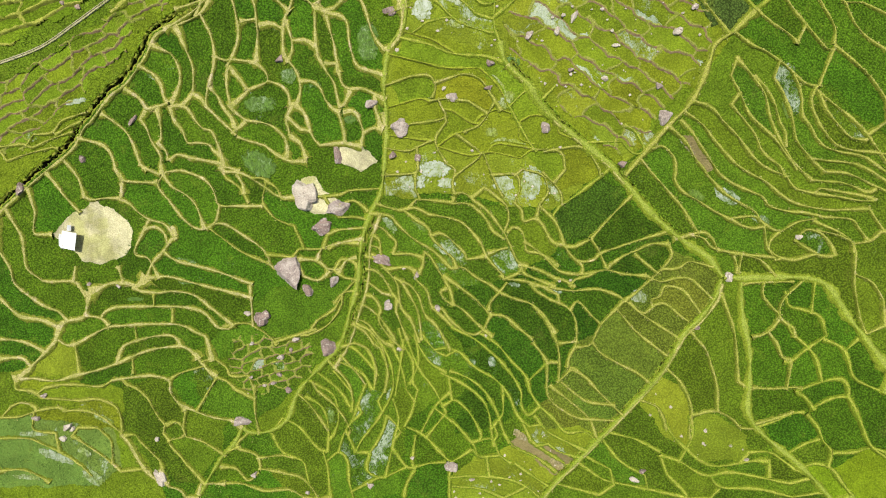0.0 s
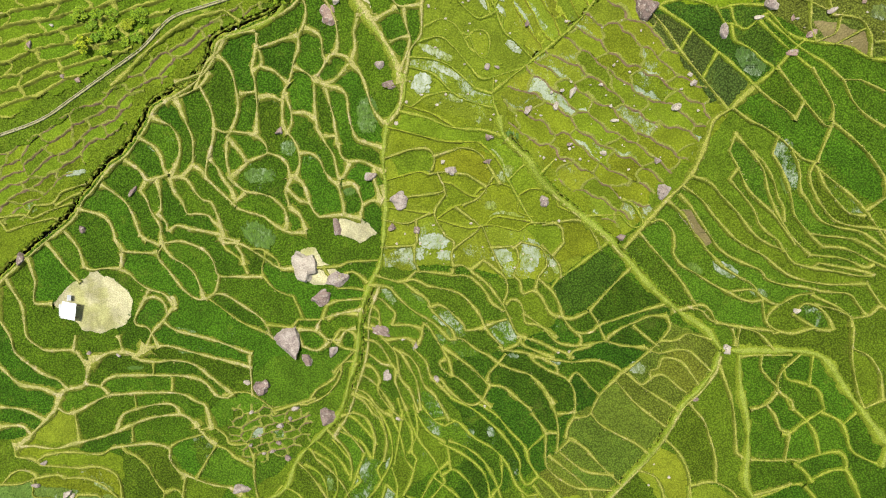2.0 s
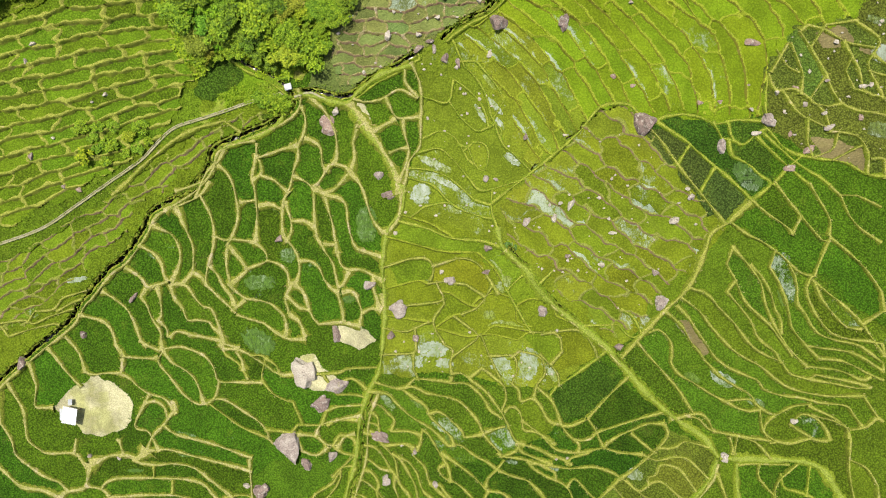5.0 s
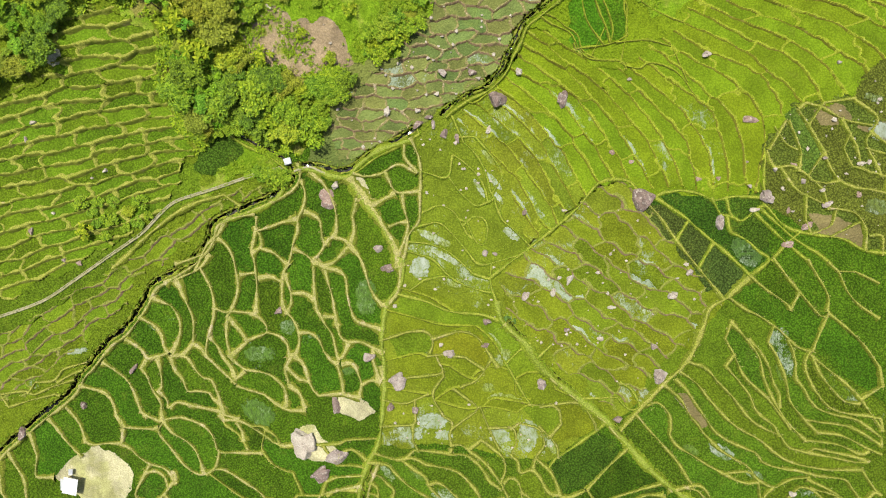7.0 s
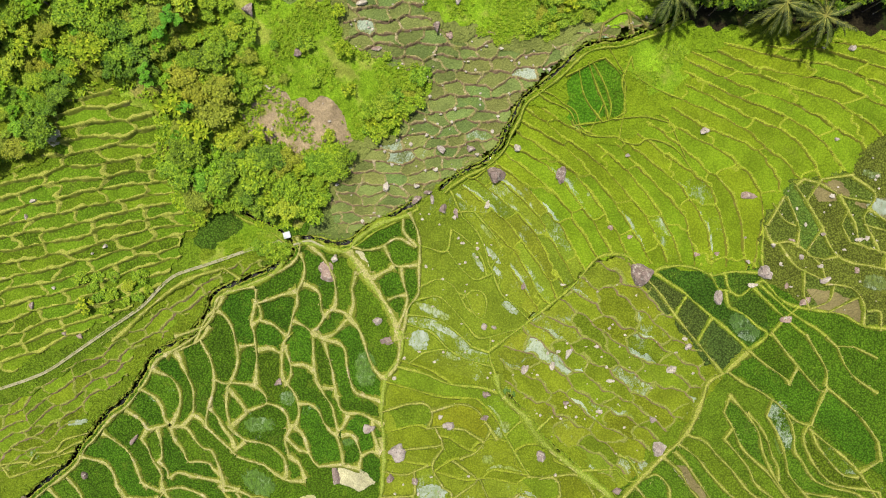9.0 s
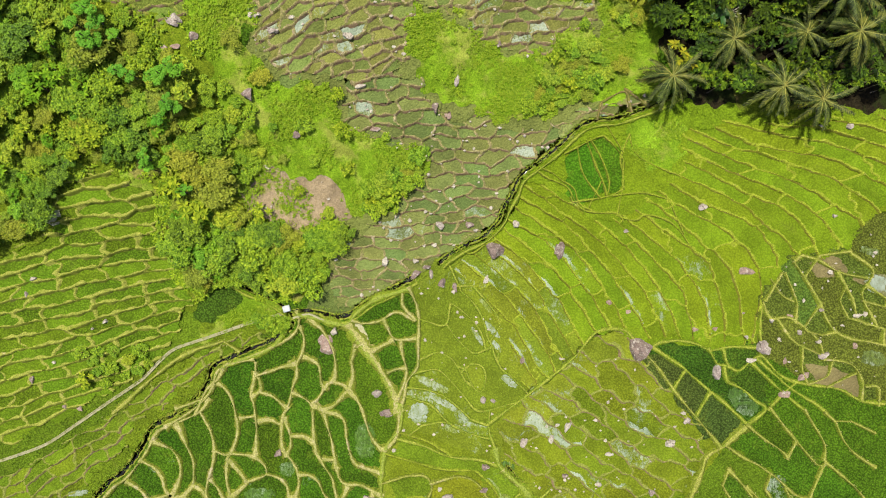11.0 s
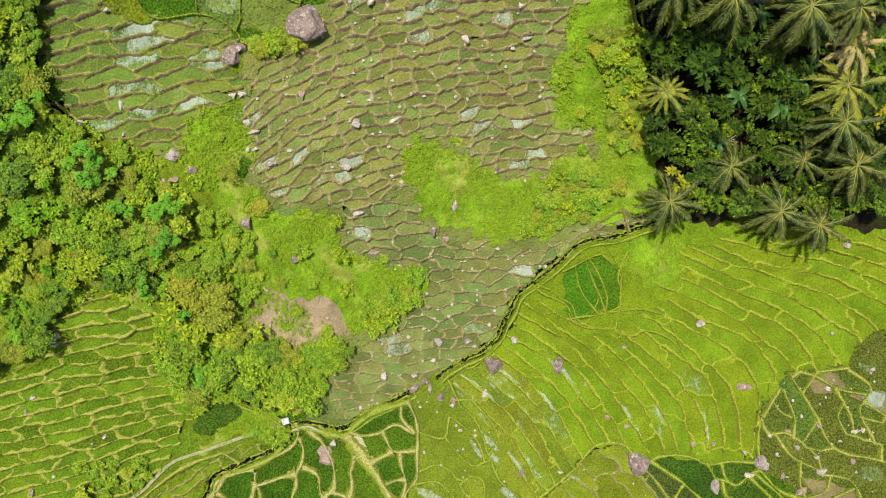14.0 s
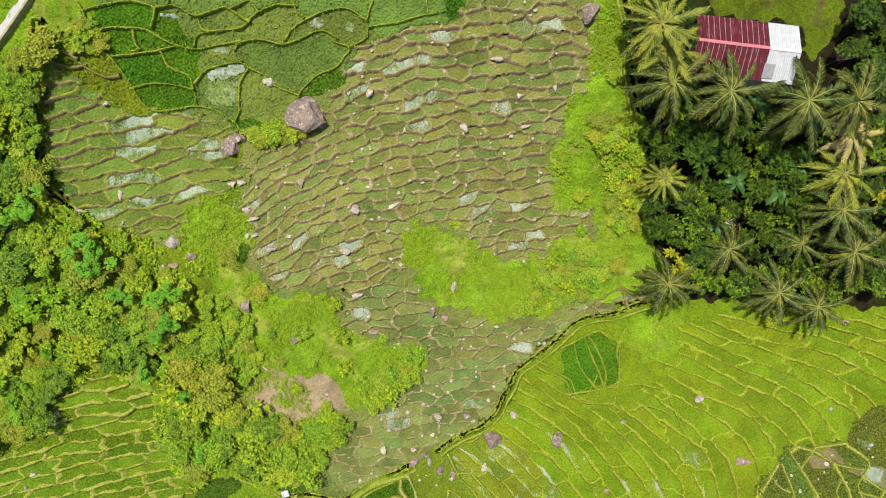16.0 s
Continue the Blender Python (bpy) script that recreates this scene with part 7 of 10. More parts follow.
# the edges between patches run smooth
PX, PY = np.meshgrid(X0 + np.arange(NX + 1) * CELL, Y0 + np.arange(NY + 1) * CELL)
flat_edge = np.zeros((NY + 1, NX), bool)
flat_edge[1:-1] = lab[1:] != lab[:-1]
up_edge = np.zeros((NY, NX + 1), bool)
up_edge[:, 1:-1] = lab[:, 1:] != lab[:, :-1]
links = np.zeros(PX.shape)
for sl, e in (((slice(None), slice(0, -1)), flat_edge), ((slice(None), slice(1, None)), flat_edge), ((slice(0, -1), slice(None)), up_edge), ((slice(1, None), slice(None)), up_edge)):
    links[sl] += e
for _ in range(5):
    ax, ay = np.zeros(PX.shape), np.zeros(PX.shape)
    for acc, src in ((ax, PX), (ay, PY)):
        acc[:, :-1] += flat_edge * src[:, 1:]
        acc[:, 1:] += flat_edge * src[:, :-1]
        acc[:-1] += up_edge * src[1:]
        acc[1:] += up_edge * src[:-1]
    edge_pt = links >= 2
    PX = np.where(edge_pt, 0.5 * PX + 0.5 * ax / np.maximum(links, 1), PX)
    PY = np.where(edge_pt, 0.5 * PY + 0.5 * ay / np.maximum(links, 1), PY)
tone = random.Random(9)
WORD = {"rice_green": "deep green", "rice_mid": "mid green", "rice_dark": "dark green", "rice_yellow": "yellow-green", "rice_bright": "bright lime green", "rice_dull": "dull dark green", "rice_soft": "soft olive green", "rice_deep": "deep green", "rice_warm": "warm green", "rice_lush": "lush deep green", "rice_late": "pale grey-green",
        "rice_olive": "dull olive green", "rice_mud": "grey-green muddy", "rice_step": "olive green stepped", "rice_fallow": "bare brown fallow"}
rank = sorted((k for k in range(1, NL + 1) if kind[k] not in LOOSE), key=lambda k: -(npx[k] + (900 if wetness[k] else 0)))
single, crowd, owner_of = set(rank[:300]), {}, {}
for k in range(1, NL + 1):
    px = order[starts[k]:starts[k + 1]]
    jj, ii = px // NX, px % NX
    key = np.stack([jj * (NX + 1) + ii, jj * (NX + 1) + ii + 1, (jj + 1) * (NX + 1) + ii + 1, (jj + 1) * (NX + 1) + ii], -1)
    uniq, inv = np.unique(key, return_inverse=True)
    vj, vi = uniq // (NX + 1), uniq % (NX + 1)
    vx, vy = PX[vj, vi], PY[vj, vi]
    vz = corner_z[vj, vi]
    loose = kind[k] in LOOSE
    vz = vz + rough[vj, vi] * (0.10 if kind[k] == "scrub" else 0.055)
    sx, sy = rough[vj, vi] * 0.05, rough[vi % (NY + 1), vj % (NX + 1)] * 0.05
    quads = inv.reshape(-1, 4)
    verts = np.stack([vx + sx, vy + sy, vz], -1)
    if loose:
        names = {"yard": ("yard", "dull olive grass and bare ground round the house", "grass"), "turf": ("grass_field", "bright green tufted grass on the hillside", "grass"), "scrub": ("scrub_field", "rough green weeds and low scrub on the slope", "scrub"),
                 "soil": ("bare_clearing", "pale dry trodden earth clearing among paddies", "clearing"), "scar": ("cleared_slope", "bare pinkish earth with patches of grass", "clearing"), "litter": ("shaded_ground", "earth with leaf litter, coloured dark for the shade under trees", "ground")}[kind[k]]
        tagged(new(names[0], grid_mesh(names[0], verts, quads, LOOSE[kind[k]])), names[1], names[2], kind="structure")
        continue
    if k not in single:
        crowd.setdefault(kind[k], []).append((verts, quads))
        continue
    tint, vary, damp = KINDS[kind[k]]
    g = 1 + tone.uniform(-vary, vary)
    h = tone.uniform(-0.18, 0.18) * (0.4 if kind[k] in ("rice_bright", "rice_yellow") else 1)
    w = wetness[k] if wetness[k] else damp * tone.uniform(0.2, 1.6)
    if kind[k] in ("rice_yellow", "rice_olive", "rice_mid") and npx[k] < 500 and cy[k] < 30 and tone.random() < 0.15:
        w = tone.uniform(0.5, 0.66)
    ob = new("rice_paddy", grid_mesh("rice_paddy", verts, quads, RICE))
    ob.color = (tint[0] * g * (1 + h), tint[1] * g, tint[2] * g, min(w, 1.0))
    owner_of[k] = ob
    state = " with pale standing water" if w > 0.45 else ""
    tagged(ob, f"{WORD[kind[k]]} rice paddy{state} between earth banks", "rice paddy", "rice paddies on the hillside")
for name, heap in crowd.items():
    base, vs, qs = 0, [], []
    for v, q in heap:
        vs.append(v)
        qs.append(q + base)
        base += len(v)
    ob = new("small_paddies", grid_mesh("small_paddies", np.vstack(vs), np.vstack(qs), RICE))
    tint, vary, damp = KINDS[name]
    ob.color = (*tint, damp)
    tagged(ob, f"many small {WORD[name]} rice terraces between banks", "rice paddies", kind="stuff")

# ---- banks ----
PROFILE = ((-1.6, -0.75), (-1.35, -0.03), (-0.55, 0.75), (0.0, 1.0), (0.55, 0.75), (1.35, -0.03), (1.6, -0.75))


def top_level(line, reach):
    """The highest ground beside each point of a line."""
    z = np.full(len(line), -99.0)
    for dx, dy in ((0, 0), (reach, 0), (-reach, 0), (0, reach), (0, -reach), (reach * .7, reach * .7), (-reach * .7, reach * .7), (reach * .7, -reach * .7), (-reach * .7, -reach * .7)):
        i = np.clip(((line[:, 0] + dx - X0) / CELL).astype(int), 0, NX - 1)
        j = np.clip(((line[:, 1] + dy - Y0) / CELL).astype(int), 0, NY - 1)
        z = np.maximum(z, level[j, i])
    k = min(7, len(z))
    pad = np.r_[[z[0]] * (k // 2), z, [z[-1]] * (k - 1 - k // 2)]
    return np.convolve(pad, np.ones(k) / k, "valid")


def ridge(line, half, height, seed, deep=1.0, swell=0.0):
    """A swept earth ridge of uneven width along a line."""
    r = np.random.default_rng(seed)
    n = len(line)
    t = np.gradient(line, axis=0)
    t = t / np.maximum(np.hypot(t[:, 0], t[:, 1]), 1e-6)[:, None]
    side = np.stack([t[:, 1], -t[:, 0]], -1)
    s = np.arange(n) * 0.3
    wave = 1 + 0.3 * np.sin(s * 0.7 + r.uniform(0, 6)) + 0.22 * np.sin(s * 1.9 + r.uniform(0, 6))
    far = np.minimum(s, s[-1] - s)
    wave = wave * (1 + swell * np.exp(-far / 0.7))
    z = top_level(line, half + 0.3)
    verts = []
    for u, v in PROFILE:
        h = half * wave * (1 + r.uniform(-0.3, 0.3, n)) * u
        zz = z + (height * v if v > 0 else v * deep) + r.uniform(-0.05, 0.05, n)
        verts.append(np.stack([line[:, 0] + side[:, 0] * h, line[:, 1] + side[:, 1] * h, zz], -1))
    verts = np.stack(verts, 1).reshape(-1, 3)
    m = len(PROFILE)
    i, j = np.meshgrid(np.arange(n - 1), np.arange(m - 1), indexing="ij")
    a = (i * m + j).ravel()
    return verts, np.stack([a, a + 1, a + m + 1, a + m], -1), (np.isin(j.ravel(), (2, 3))).astype(np.int32)


def bank_mesh(name, v, q, core_faces, style):
    """Bare crown and grassy shoulders."""
    me = grid_mesh(name, v, q, SHOULDER[style])
    me.materials.append(BANK[style])
    me.polygons.foreach_set("material_index", core_faces)
    return me


def downhill_face(line, count):
    """Marks the bare earth face on the lower side of a terrace lip."""
    t = np.gradient(line, axis=0)
    gap = land(line[:, 0] + t[:, 1] * 3, line[:, 1] - t[:, 0] * 3) - land(line[:, 0] - t[:, 1] * 3, line[:, 1] + t[:, 0] * 3)
    f = np.zeros((len(line) - 1, len(PROFILE) - 1), np.int32)
    low = gap[:-1] < 0
    f[low, 4], f[~low, 1] = 1, 1
    return f.ravel()


LABELS = {"d": "dry straw-coloured earth bank between rice paddies", "y": "yellow-green grassy bank between rice paddies", "g": "grass-grown green bank between rice paddies",
          "l": "thin lush green bank between rice terraces", "m": "brown muddy bank between small wet terraces", "k": "low pale green turf bank between rice paddies", "p": "trodden turf footpath on a raised bank"}
long_first = sorted(range(len(BANKS)), key=lambda k: -len(BANKS[k][2]) - (500 if BANKS[k][0] == "p" else 0))
alone, joined = set(long_first[:290]), {}
for k, (style, width, line) in enumerate(BANKS):
    name = "footpath" if style == "p" else "paddy_bank"
    v, q, f = ridge(line, width / 2, {"l": 0.10, "m": 0.10, "g": 0.11, "k": 0.06}.get(style, 0.24), k, 1.0, {"d": 1.3, "y": 0.6, "g": 0.4}.get(style, 0.0))
    if style == "l":
        f = downhill_face(line, len(f))
    if k in alone:
        tagged(new(name, bank_mesh(name, v, q, f, style)), LABELS[style], "footpath" if style == "p" else "earth bank", "footpaths" if style == "p" else "banks between paddies")
    else:
        joined.setdefault(style, []).append((v, q, f))
for style, heap in joined.items():
    base, vs, qs = 0, [], []
    for v, q, f in heap:
        vs.append(v)
        qs.append(q + base)
        base += len(v)
    tagged(new("small_banks", bank_mesh("small_banks", np.vstack(vs), np.vstack(qs), np.concatenate([f for _, _, f in heap]), style)), "short low banks between small rice terraces", "earth banks", kind="stuff")

# ---- small scalloped terraces ----
def make_face(name, a, b, c, moss):
    """The cut earth below a terrace lip."""
    m = Mat(name, 0.92, 0.1)
    k = m.mix(m.ramp(m.noise(3.0, 4.0, 0.7, 0.4), 0.35, 0.65), a, b)
    k = m.mix(m.ramp(m.noise(0.9, 4.0, 0.65), 0.56, 0.72, 0.0, 0.7), k, c)
    k = m.mix(m.ramp(m.noise(0.6, 4.0, 0.65, 0.3), 0.52, 0.66, 0.0, 0.8), k, moss)
    m.bump(m.noise(6.0, 3.0), 0.8, 0.1)
    return m.color(k)


MUD_FACE = make_face("cut_mud", (0.17, 0.115, 0.068), (0.25, 0.185, 0.11), (0.36, 0.28, 0.19), (0.15, 0.17, 0.035))
# Hill risers: turf, with the olive shade below the lip put into the colour.
TURF_FACE = make_face("turf_face", (0.15, 0.18, 0.022), (0.19, 0.21, 0.035), (0.22, 0.19, 0.08), (0.15, 0.20, 0.018))
LIME_FACE = make_face("lime_face", (0.125, 0.125, 0.018), (0.16, 0.165, 0.018), (0.22, 0.18, 0.07), (0.15, 0.20, 0.012))
MUD_CREST = make_bank("mud_crest", (0.28, 0.225, 0.125), (0.21, 0.215, 0.06), (0.42, 0.345, 0.24), 0.80, (0.15, 0.20, 0.022))
PALE_CREST = make_bank("pale_crest", (0.23, 0.24, 0.06), (0.19, 0.23, 0.035), (0.36, 0.31, 0.16), 0.88, (0.17, 0.23, 0.02))
HILL_CREST = make_bank("hill_crest", (0.30, 0.31, 0.065), (0.24, 0.275, 0.04), (0.40, 0.35, 0.16), 0.90, (0.18, 0.23, 0.02))
LIME_CREST = make_bank("lime_crest", (0.23, 0.29, 0.018), (0.28, 0.32, 0.035), (0.34, 0.31, 0.12), 0.90, (0.19, 0.27, 0.014))
TERRACE = {  # crest, face, crest width, face width, share under water, wash of the colour
    "m": (MUD_CREST, MUD_FACE, 0.20, 0.17, 0.06, (1.0, 1.0, 1.0)),
    "w": (MUD_CREST, MUD_FACE, 0.17, 0.12, 0.03, (0.90, 0.97, 1.1)),
    "n": (PALE_CREST, MUD_FACE, 0.22, 0.12, 0.04, (1.0, 1.0, 3.0)),
    "k": (PALE_CREST, MUD_FACE, 0.22, 0.13, 0.06, (1.0, 1.05, 1.0)),
    "v": (PALE_CREST, MUD_FACE, 0.24, 0.12, 0.05, (1.0, 1.0, 1.0)),
    "h": (HILL_CREST, TURF_FACE, 0.34, 0.20, 0.0, (0.82, 0.97, 0.80)),
    "l": (LIME_CREST, LIME_FACE, 0.24, 0.11, 0.0, (1.0, 1.0, 1.0)),
}
FINE = 0.12


def powers(degree):
    return [(i, k) for i in range(degree + 1) for k in range(degree + 1 - i) if i + k]


def run_field(runs, row, long, degree, mid):
    """Two smooth fields: v counts the terraces uphill, u along them."""
    at, along = [], []
    for line in runs:
        t = np.gradient(line, axis=0)
        at.append(line)
        along.append(t / np.maximum(np.hypot(t[:, 0], t[:, 1]), 1e-6)[:, None])
    p, t = (np.concatenate(at) - mid) / 20, np.concatenate(along)
    up = np.stack([-t[:, 1], t[:, 0]], -1)
    terms = powers(degree)
    gx_ = np.stack([i * p[:, 0] ** max(i - 1, 0) * p[:, 1] ** k for i, k in terms], -1) / 20
    gy_ = np.stack([k * p[:, 0] ** i * p[:, 1] ** max(k - 1, 0) for i, k in terms], -1) / 20
    a = np.vstack([gx_, gy_])
    soft = np.diag([0.004 * (i + k) ** 2 for i, k in terms])
    solve = lambda g: np.linalg.solve(a.T @ a + soft, a.T @ np.r_[g[:, 0], g[:, 1]])
    cv, cu = solve(up / row), solve(t / long)

    def field(x, y):
        q, r = (x - mid[0]) / 20, (y - mid[1]) / 20
        mono = [q ** i * r ** k for i, k in terms]
        return sum(c * m for c, m in zip(cu, mono)), sum(c * m for c, m in zip(cv, mono))

    return field


for num, (slope_name, (row, long, style, degree, poly, runs)) in enumerate(SLOPES.items()):
    crest_mat, face_mat, crest_w, face_w, share, wash = TERRACE[style]
    r = np.random.default_rng(50 + num)
    lo, hi = poly.min(0) - 0.5, poly.max(0) + 0.5
    nx, ny = int((hi[0] - lo[0]) / FINE), int((hi[1] - lo[1]) / FINE)
    fx, fy = np.meshgrid(lo[0] + np.arange(nx + 1) * FINE, lo[1] + np.arange(ny + 1) * FINE)
    ii = np.clip(((fx - X0) / CELL).astype(int), 0, NX - 1)
    jj = np.clip(((fy - Y0) / CELL).astype(int), 0, NY - 1)
    want = field_at[jj, ii] & inside(poly, fx + (wx - gx)[jj, ii] * 0.5, fy + (wy - gy)[jj, ii] * 0.5)
    u, v = run_field(runs, row, long, degree, poly.mean(0))(fx, fy)
    v = v + 0.22 * np.sin(fx * 0.31 + num) * np.sin(fy * 0.27 + 1) + (0.06 if style in "hl" else 0.15) * np.sin(fx * 0.9 + fy * 0.5) + (0.03 if style in "hl" else 0.07) * np.sin(fx * 1.9 - fy * 1.3) + (0.012 if style in "hl" else 0.03) * np.sin(fx * 4.3 + fy * 2.9)
    u = u + 0.10 * np.sin(fy * 1.3 + fx * 0.7) + 0.04 * np.sin(fy * 3.7 - fx * 1.9)
    s0, s1 = int(np.floor(v[want].min())) - 3, int(np.ceil(v[want].max())) + 3
    u0, u1 = int(np.floor(u[want].min())) - 4, int(np.ceil(u[want].max())) + 4
    wide = u1 - u0 + 1
    v, u = np.clip(v, s0 + 1, s1 - 2), np.clip(u, u0 + 2, u1 - 2)
    best, second = np.full(fx.shape, 9.0), np.full(fx.shape, 9.0)
    own, rival = np.zeros(fx.shape, np.int32), np.zeros(fx.shape, np.int32)
    ju, jv = r.uniform(-0.36, 0.36, (s1 - s0 + 1, wide)), r.uniform(-1, 1, (s1 - s0 + 1, wide))
    jv *= 0.09 if style in "hlv" else 0.24
    base_v, base_u = np.floor(v).astype(int), np.floor(u).astype(int)
    for dv in (-1, 0, 1, 2):
        for du in (-2, -1, 0, 1, 2):
            rv = np.clip(base_v + dv, s0, s1)
            ru = np.clip(base_u + du, u0, u1)
            away = (np.abs((u - ru - 0.5 * (rv % 2) - ju[rv - s0, ru - u0]) * 1.02) ** 3.2 + np.abs(v - rv - jv[rv - s0, ru - u0]) ** 3.2) ** (1 / 3.2)
            code = (rv - s0) * wide + ru - u0 + 1
            near = away < best
            mid_ = ~near & (away < second) & (code != own)
            second, rival = np.where(near, best, np.where(mid_, away, second)), np.where(near, own, np.where(mid_, code, rival))
            best, own = np.where(near, away, best), np.where(near, code, own)
    diff = second - best
    dgy, dgx = np.gradient(diff, FINE)
    gap = diff / np.clip(np.hypot(dgx, dgy), 0.15, 6)
    fz = land(fx, fy)
    size = (s1 - s0 + 1) * wide + 2
    tot = np.bincount(own[want], minlength=size)
    mz = np.bincount(own[want], fz[want], size) / np.maximum(tot, 1)
    mx = np.bincount(own[want], fx[want], size) / np.maximum(tot, 1)
    my = np.bincount(own[want], fy[want], size) / np.maximum(tot, 1)
    flat = mz[own] * 0.7 + fz * 0.3
    other = np.where(tot[rival] > 0, mz[rival] * 0.7 + fz * 0.3, flat)
    own_row, rival_row = (own - 1) // wide, (rival - 1) // wide
    lower = own_row < rival_row
    beside = own_row == rival_row
    vary = 1 + 0.35 * np.sin(fx * 0.9 + num) * np.sin(fy * 1.1) + 0.25 * np.sin(fx * 2.9 + fy) + 0.2 * np.sin(fx * 5.1 - fy * 4.3)
    half = np.where(lower, face_w, np.where(beside, crest_w * {"l": 0.4, "h": 0.55, "v": 0.6}.get(style, 0.8), crest_w)) * np.clip(vary, 0.4, 1.9)
    half = np.maximum(half, 0.13)
    jig = r.uniform(-1, 1, fx.shape)
    tall = 0.14 if style in "hkn" else 0.10
    rel = np.clip(gap / np.maximum(half, 0.02), 0, 2)
    crest_z = np.where(lower, other + tall + (flat - other - tall - 0.08) * np.clip(rel, 0, 1), flat + tall * (1 - rel ** 2)) - 0.12 * np.clip(rel - 1, 0, 1)
    corner = lambda q: (q[:-1, :-1], q[:-1, 1:], q[1:, 1:], q[1:, :-1])
    all_in = np.logical_and.reduce(corner(want))
    g, h = sum(corner(gap)) / 4, sum(corner(half)) / 4
    whole = np.logical_and.reduce([c == corner(own)[0] for c in corner(own)])
    vid = np.arange(fx.size).reshape(fx.shape)
    quads = np.stack(corner(vid), -1)
    # the banks
    sel = all_in & ((g < h * 1.35) | ~whole)
    q = quads[sel]
    uniq, inv = np.unique(q, return_inverse=True)
    verts = np.stack([fx.ravel()[uniq] + 0.03 * jig.ravel()[uniq], fy.ravel()[uniq], crest_z.ravel()[uniq] + 0.025 * jig.ravel()[uniq]], -1)
    base = new("terraced_slope")
    tagged(base, {"lime": "bright lime green terraced rice slope with thin lips", "mud": "slope of small scalloped terraces with brown mud banks", "warm": "yellow-green terraces with stones, mud and pale water", "wetmud": "wet grey-green small terraces beside the stream", "pale": "pale green small terraces with muddy banks", "hill": "green stepped rice terraces with yellow-green banks", "strip": "rough small terraces beside the stream", "plots": "tiny stony plots between larger paddies"}[slope_name], "terraces", kind="structure")
    me = grid_mesh("bank_network", verts, inv.reshape(-1, 4), crest_mat)
    me.materials.append(face_mat)
    me.polygons.foreach_set("material_index", (sum(c.astype(int) for c in corner(lower)) >= 2)[sel].astype(np.int32))
    tagged(part("bank_network", me, base, "low earth banks with cut faces"), kind="stuff")
    # the terraces
    sel = all_in & whole & (g > h * 0.55)
    cell_of = corner(own)[0][sel]
    q = quads[sel]
    rank_ = np.argsort(cell_of, kind="stable")
    q, cell_of = q[rank_], cell_of[rank_]
    z = flat - 0.03 + 0.025 * jig
    marks = {}
    for x, y, k in WETS:
        i, j = int((x - lo[0]) / FINE), int((y - lo[1]) / FINE)
        if 0 <= i <= nx and 0 <= j <= ny and want[j, i]:
            marks[own[j, i]] = k * (0.85 if style in "mwknv" else 0.6)
    codes, first_at = np.unique(cell_of, return_index=True)
    heaps, singles = {}, 0
    for code, a, e in zip(codes, first_at, np.r_[first_at[1:], len(cell_of)]):
        if e - a < 6:
            continue
        i, j = int((mx[code] - X0) / CELL), int((my[code] - Y0) / CELL)
        here = zone_at[min(max(j, 0), NY - 1), min(max(i, 0), NX - 1)]
        sort = ZONES[here - 1][0] if here else "rice_mid"
        if slope_name == "lime" and sort not in ("rice_yellow", "rice_warm"):
            sort = "rice_bright"
        tint, spread_, damp = KINDS[sort]
        amount = marks.get(code, damp * r.uniform(0.2, 1.2))
        if code not in marks and r.random() < share:
            amount = r.uniform(0.5, 0.85)
        gain = 1 + r.uniform(-1, 1) * spread_
        hue = r.uniform(-1, 1) * (0.16 if style in "mwn" else 0.1)
        colour = (tint[0] * gain * (1 + hue) * wash[0], tint[1] * gain * wash[1], tint[2] * gain * wash[2], min(amount, 1.0))
        used, inv = np.unique(q[a:e], return_inverse=True)
        verts = np.stack([fx.ravel()[used] + 0.03 * jig.ravel()[used], fy.ravel()[used], z.ravel()[used]], -1)
        if style in "lv" and (code in marks and style == "l" or sort in ("rice_yellow", "rice_warm") and r.random() < 0.2):
            amount = r.uniform(0.3, 0.48)
            lip_at = (gap < half + 0.16 + 0.5 * r.uniform(0.3, 1) * (1 + 0.6 * np.sin(fx * 2.3 + code) * np.sin(fy * 1.9))) & ~lower & ~beside
            wq = q[a:e][lip_at.ravel()[q[a:e]].all(1)]
            if len(wq) > 12:
                wu, wi = np.unique(wq, return_inverse=True)
                pond = part("standing_water", grid_mesh("standing_water", np.stack([fx.ravel()[wu], fy.ravel()[wu], flat.ravel()[wu] + 0.035 + 0.02 * jig.ravel()[wu]], -1), wi.reshape(-1, 4), RICE), base, "pale water standing behind a terrace lip")
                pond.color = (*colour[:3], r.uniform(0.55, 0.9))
            colour = (*colour[:3], amount)
        if singles < 300:
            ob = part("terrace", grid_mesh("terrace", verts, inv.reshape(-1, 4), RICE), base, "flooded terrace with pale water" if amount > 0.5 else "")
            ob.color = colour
            singles += 1
        else:
            heaps.setdefault(sort, []).append((verts, inv.reshape(-1, 4), colour))
    for sort, heap in heaps.items():
        start, vs, qs = 0, [], []
        for vv, qq, _ in heap:
            vs.append(vv)
            qs.append(qq + start)
            start += len(vv)
        ob = tagged(part("small_terraces", grid_mesh("small_terraces", np.vstack(vs), np.vstack(qs), RICE), base), kind="stuff")
        ob.color = heap[0][2]


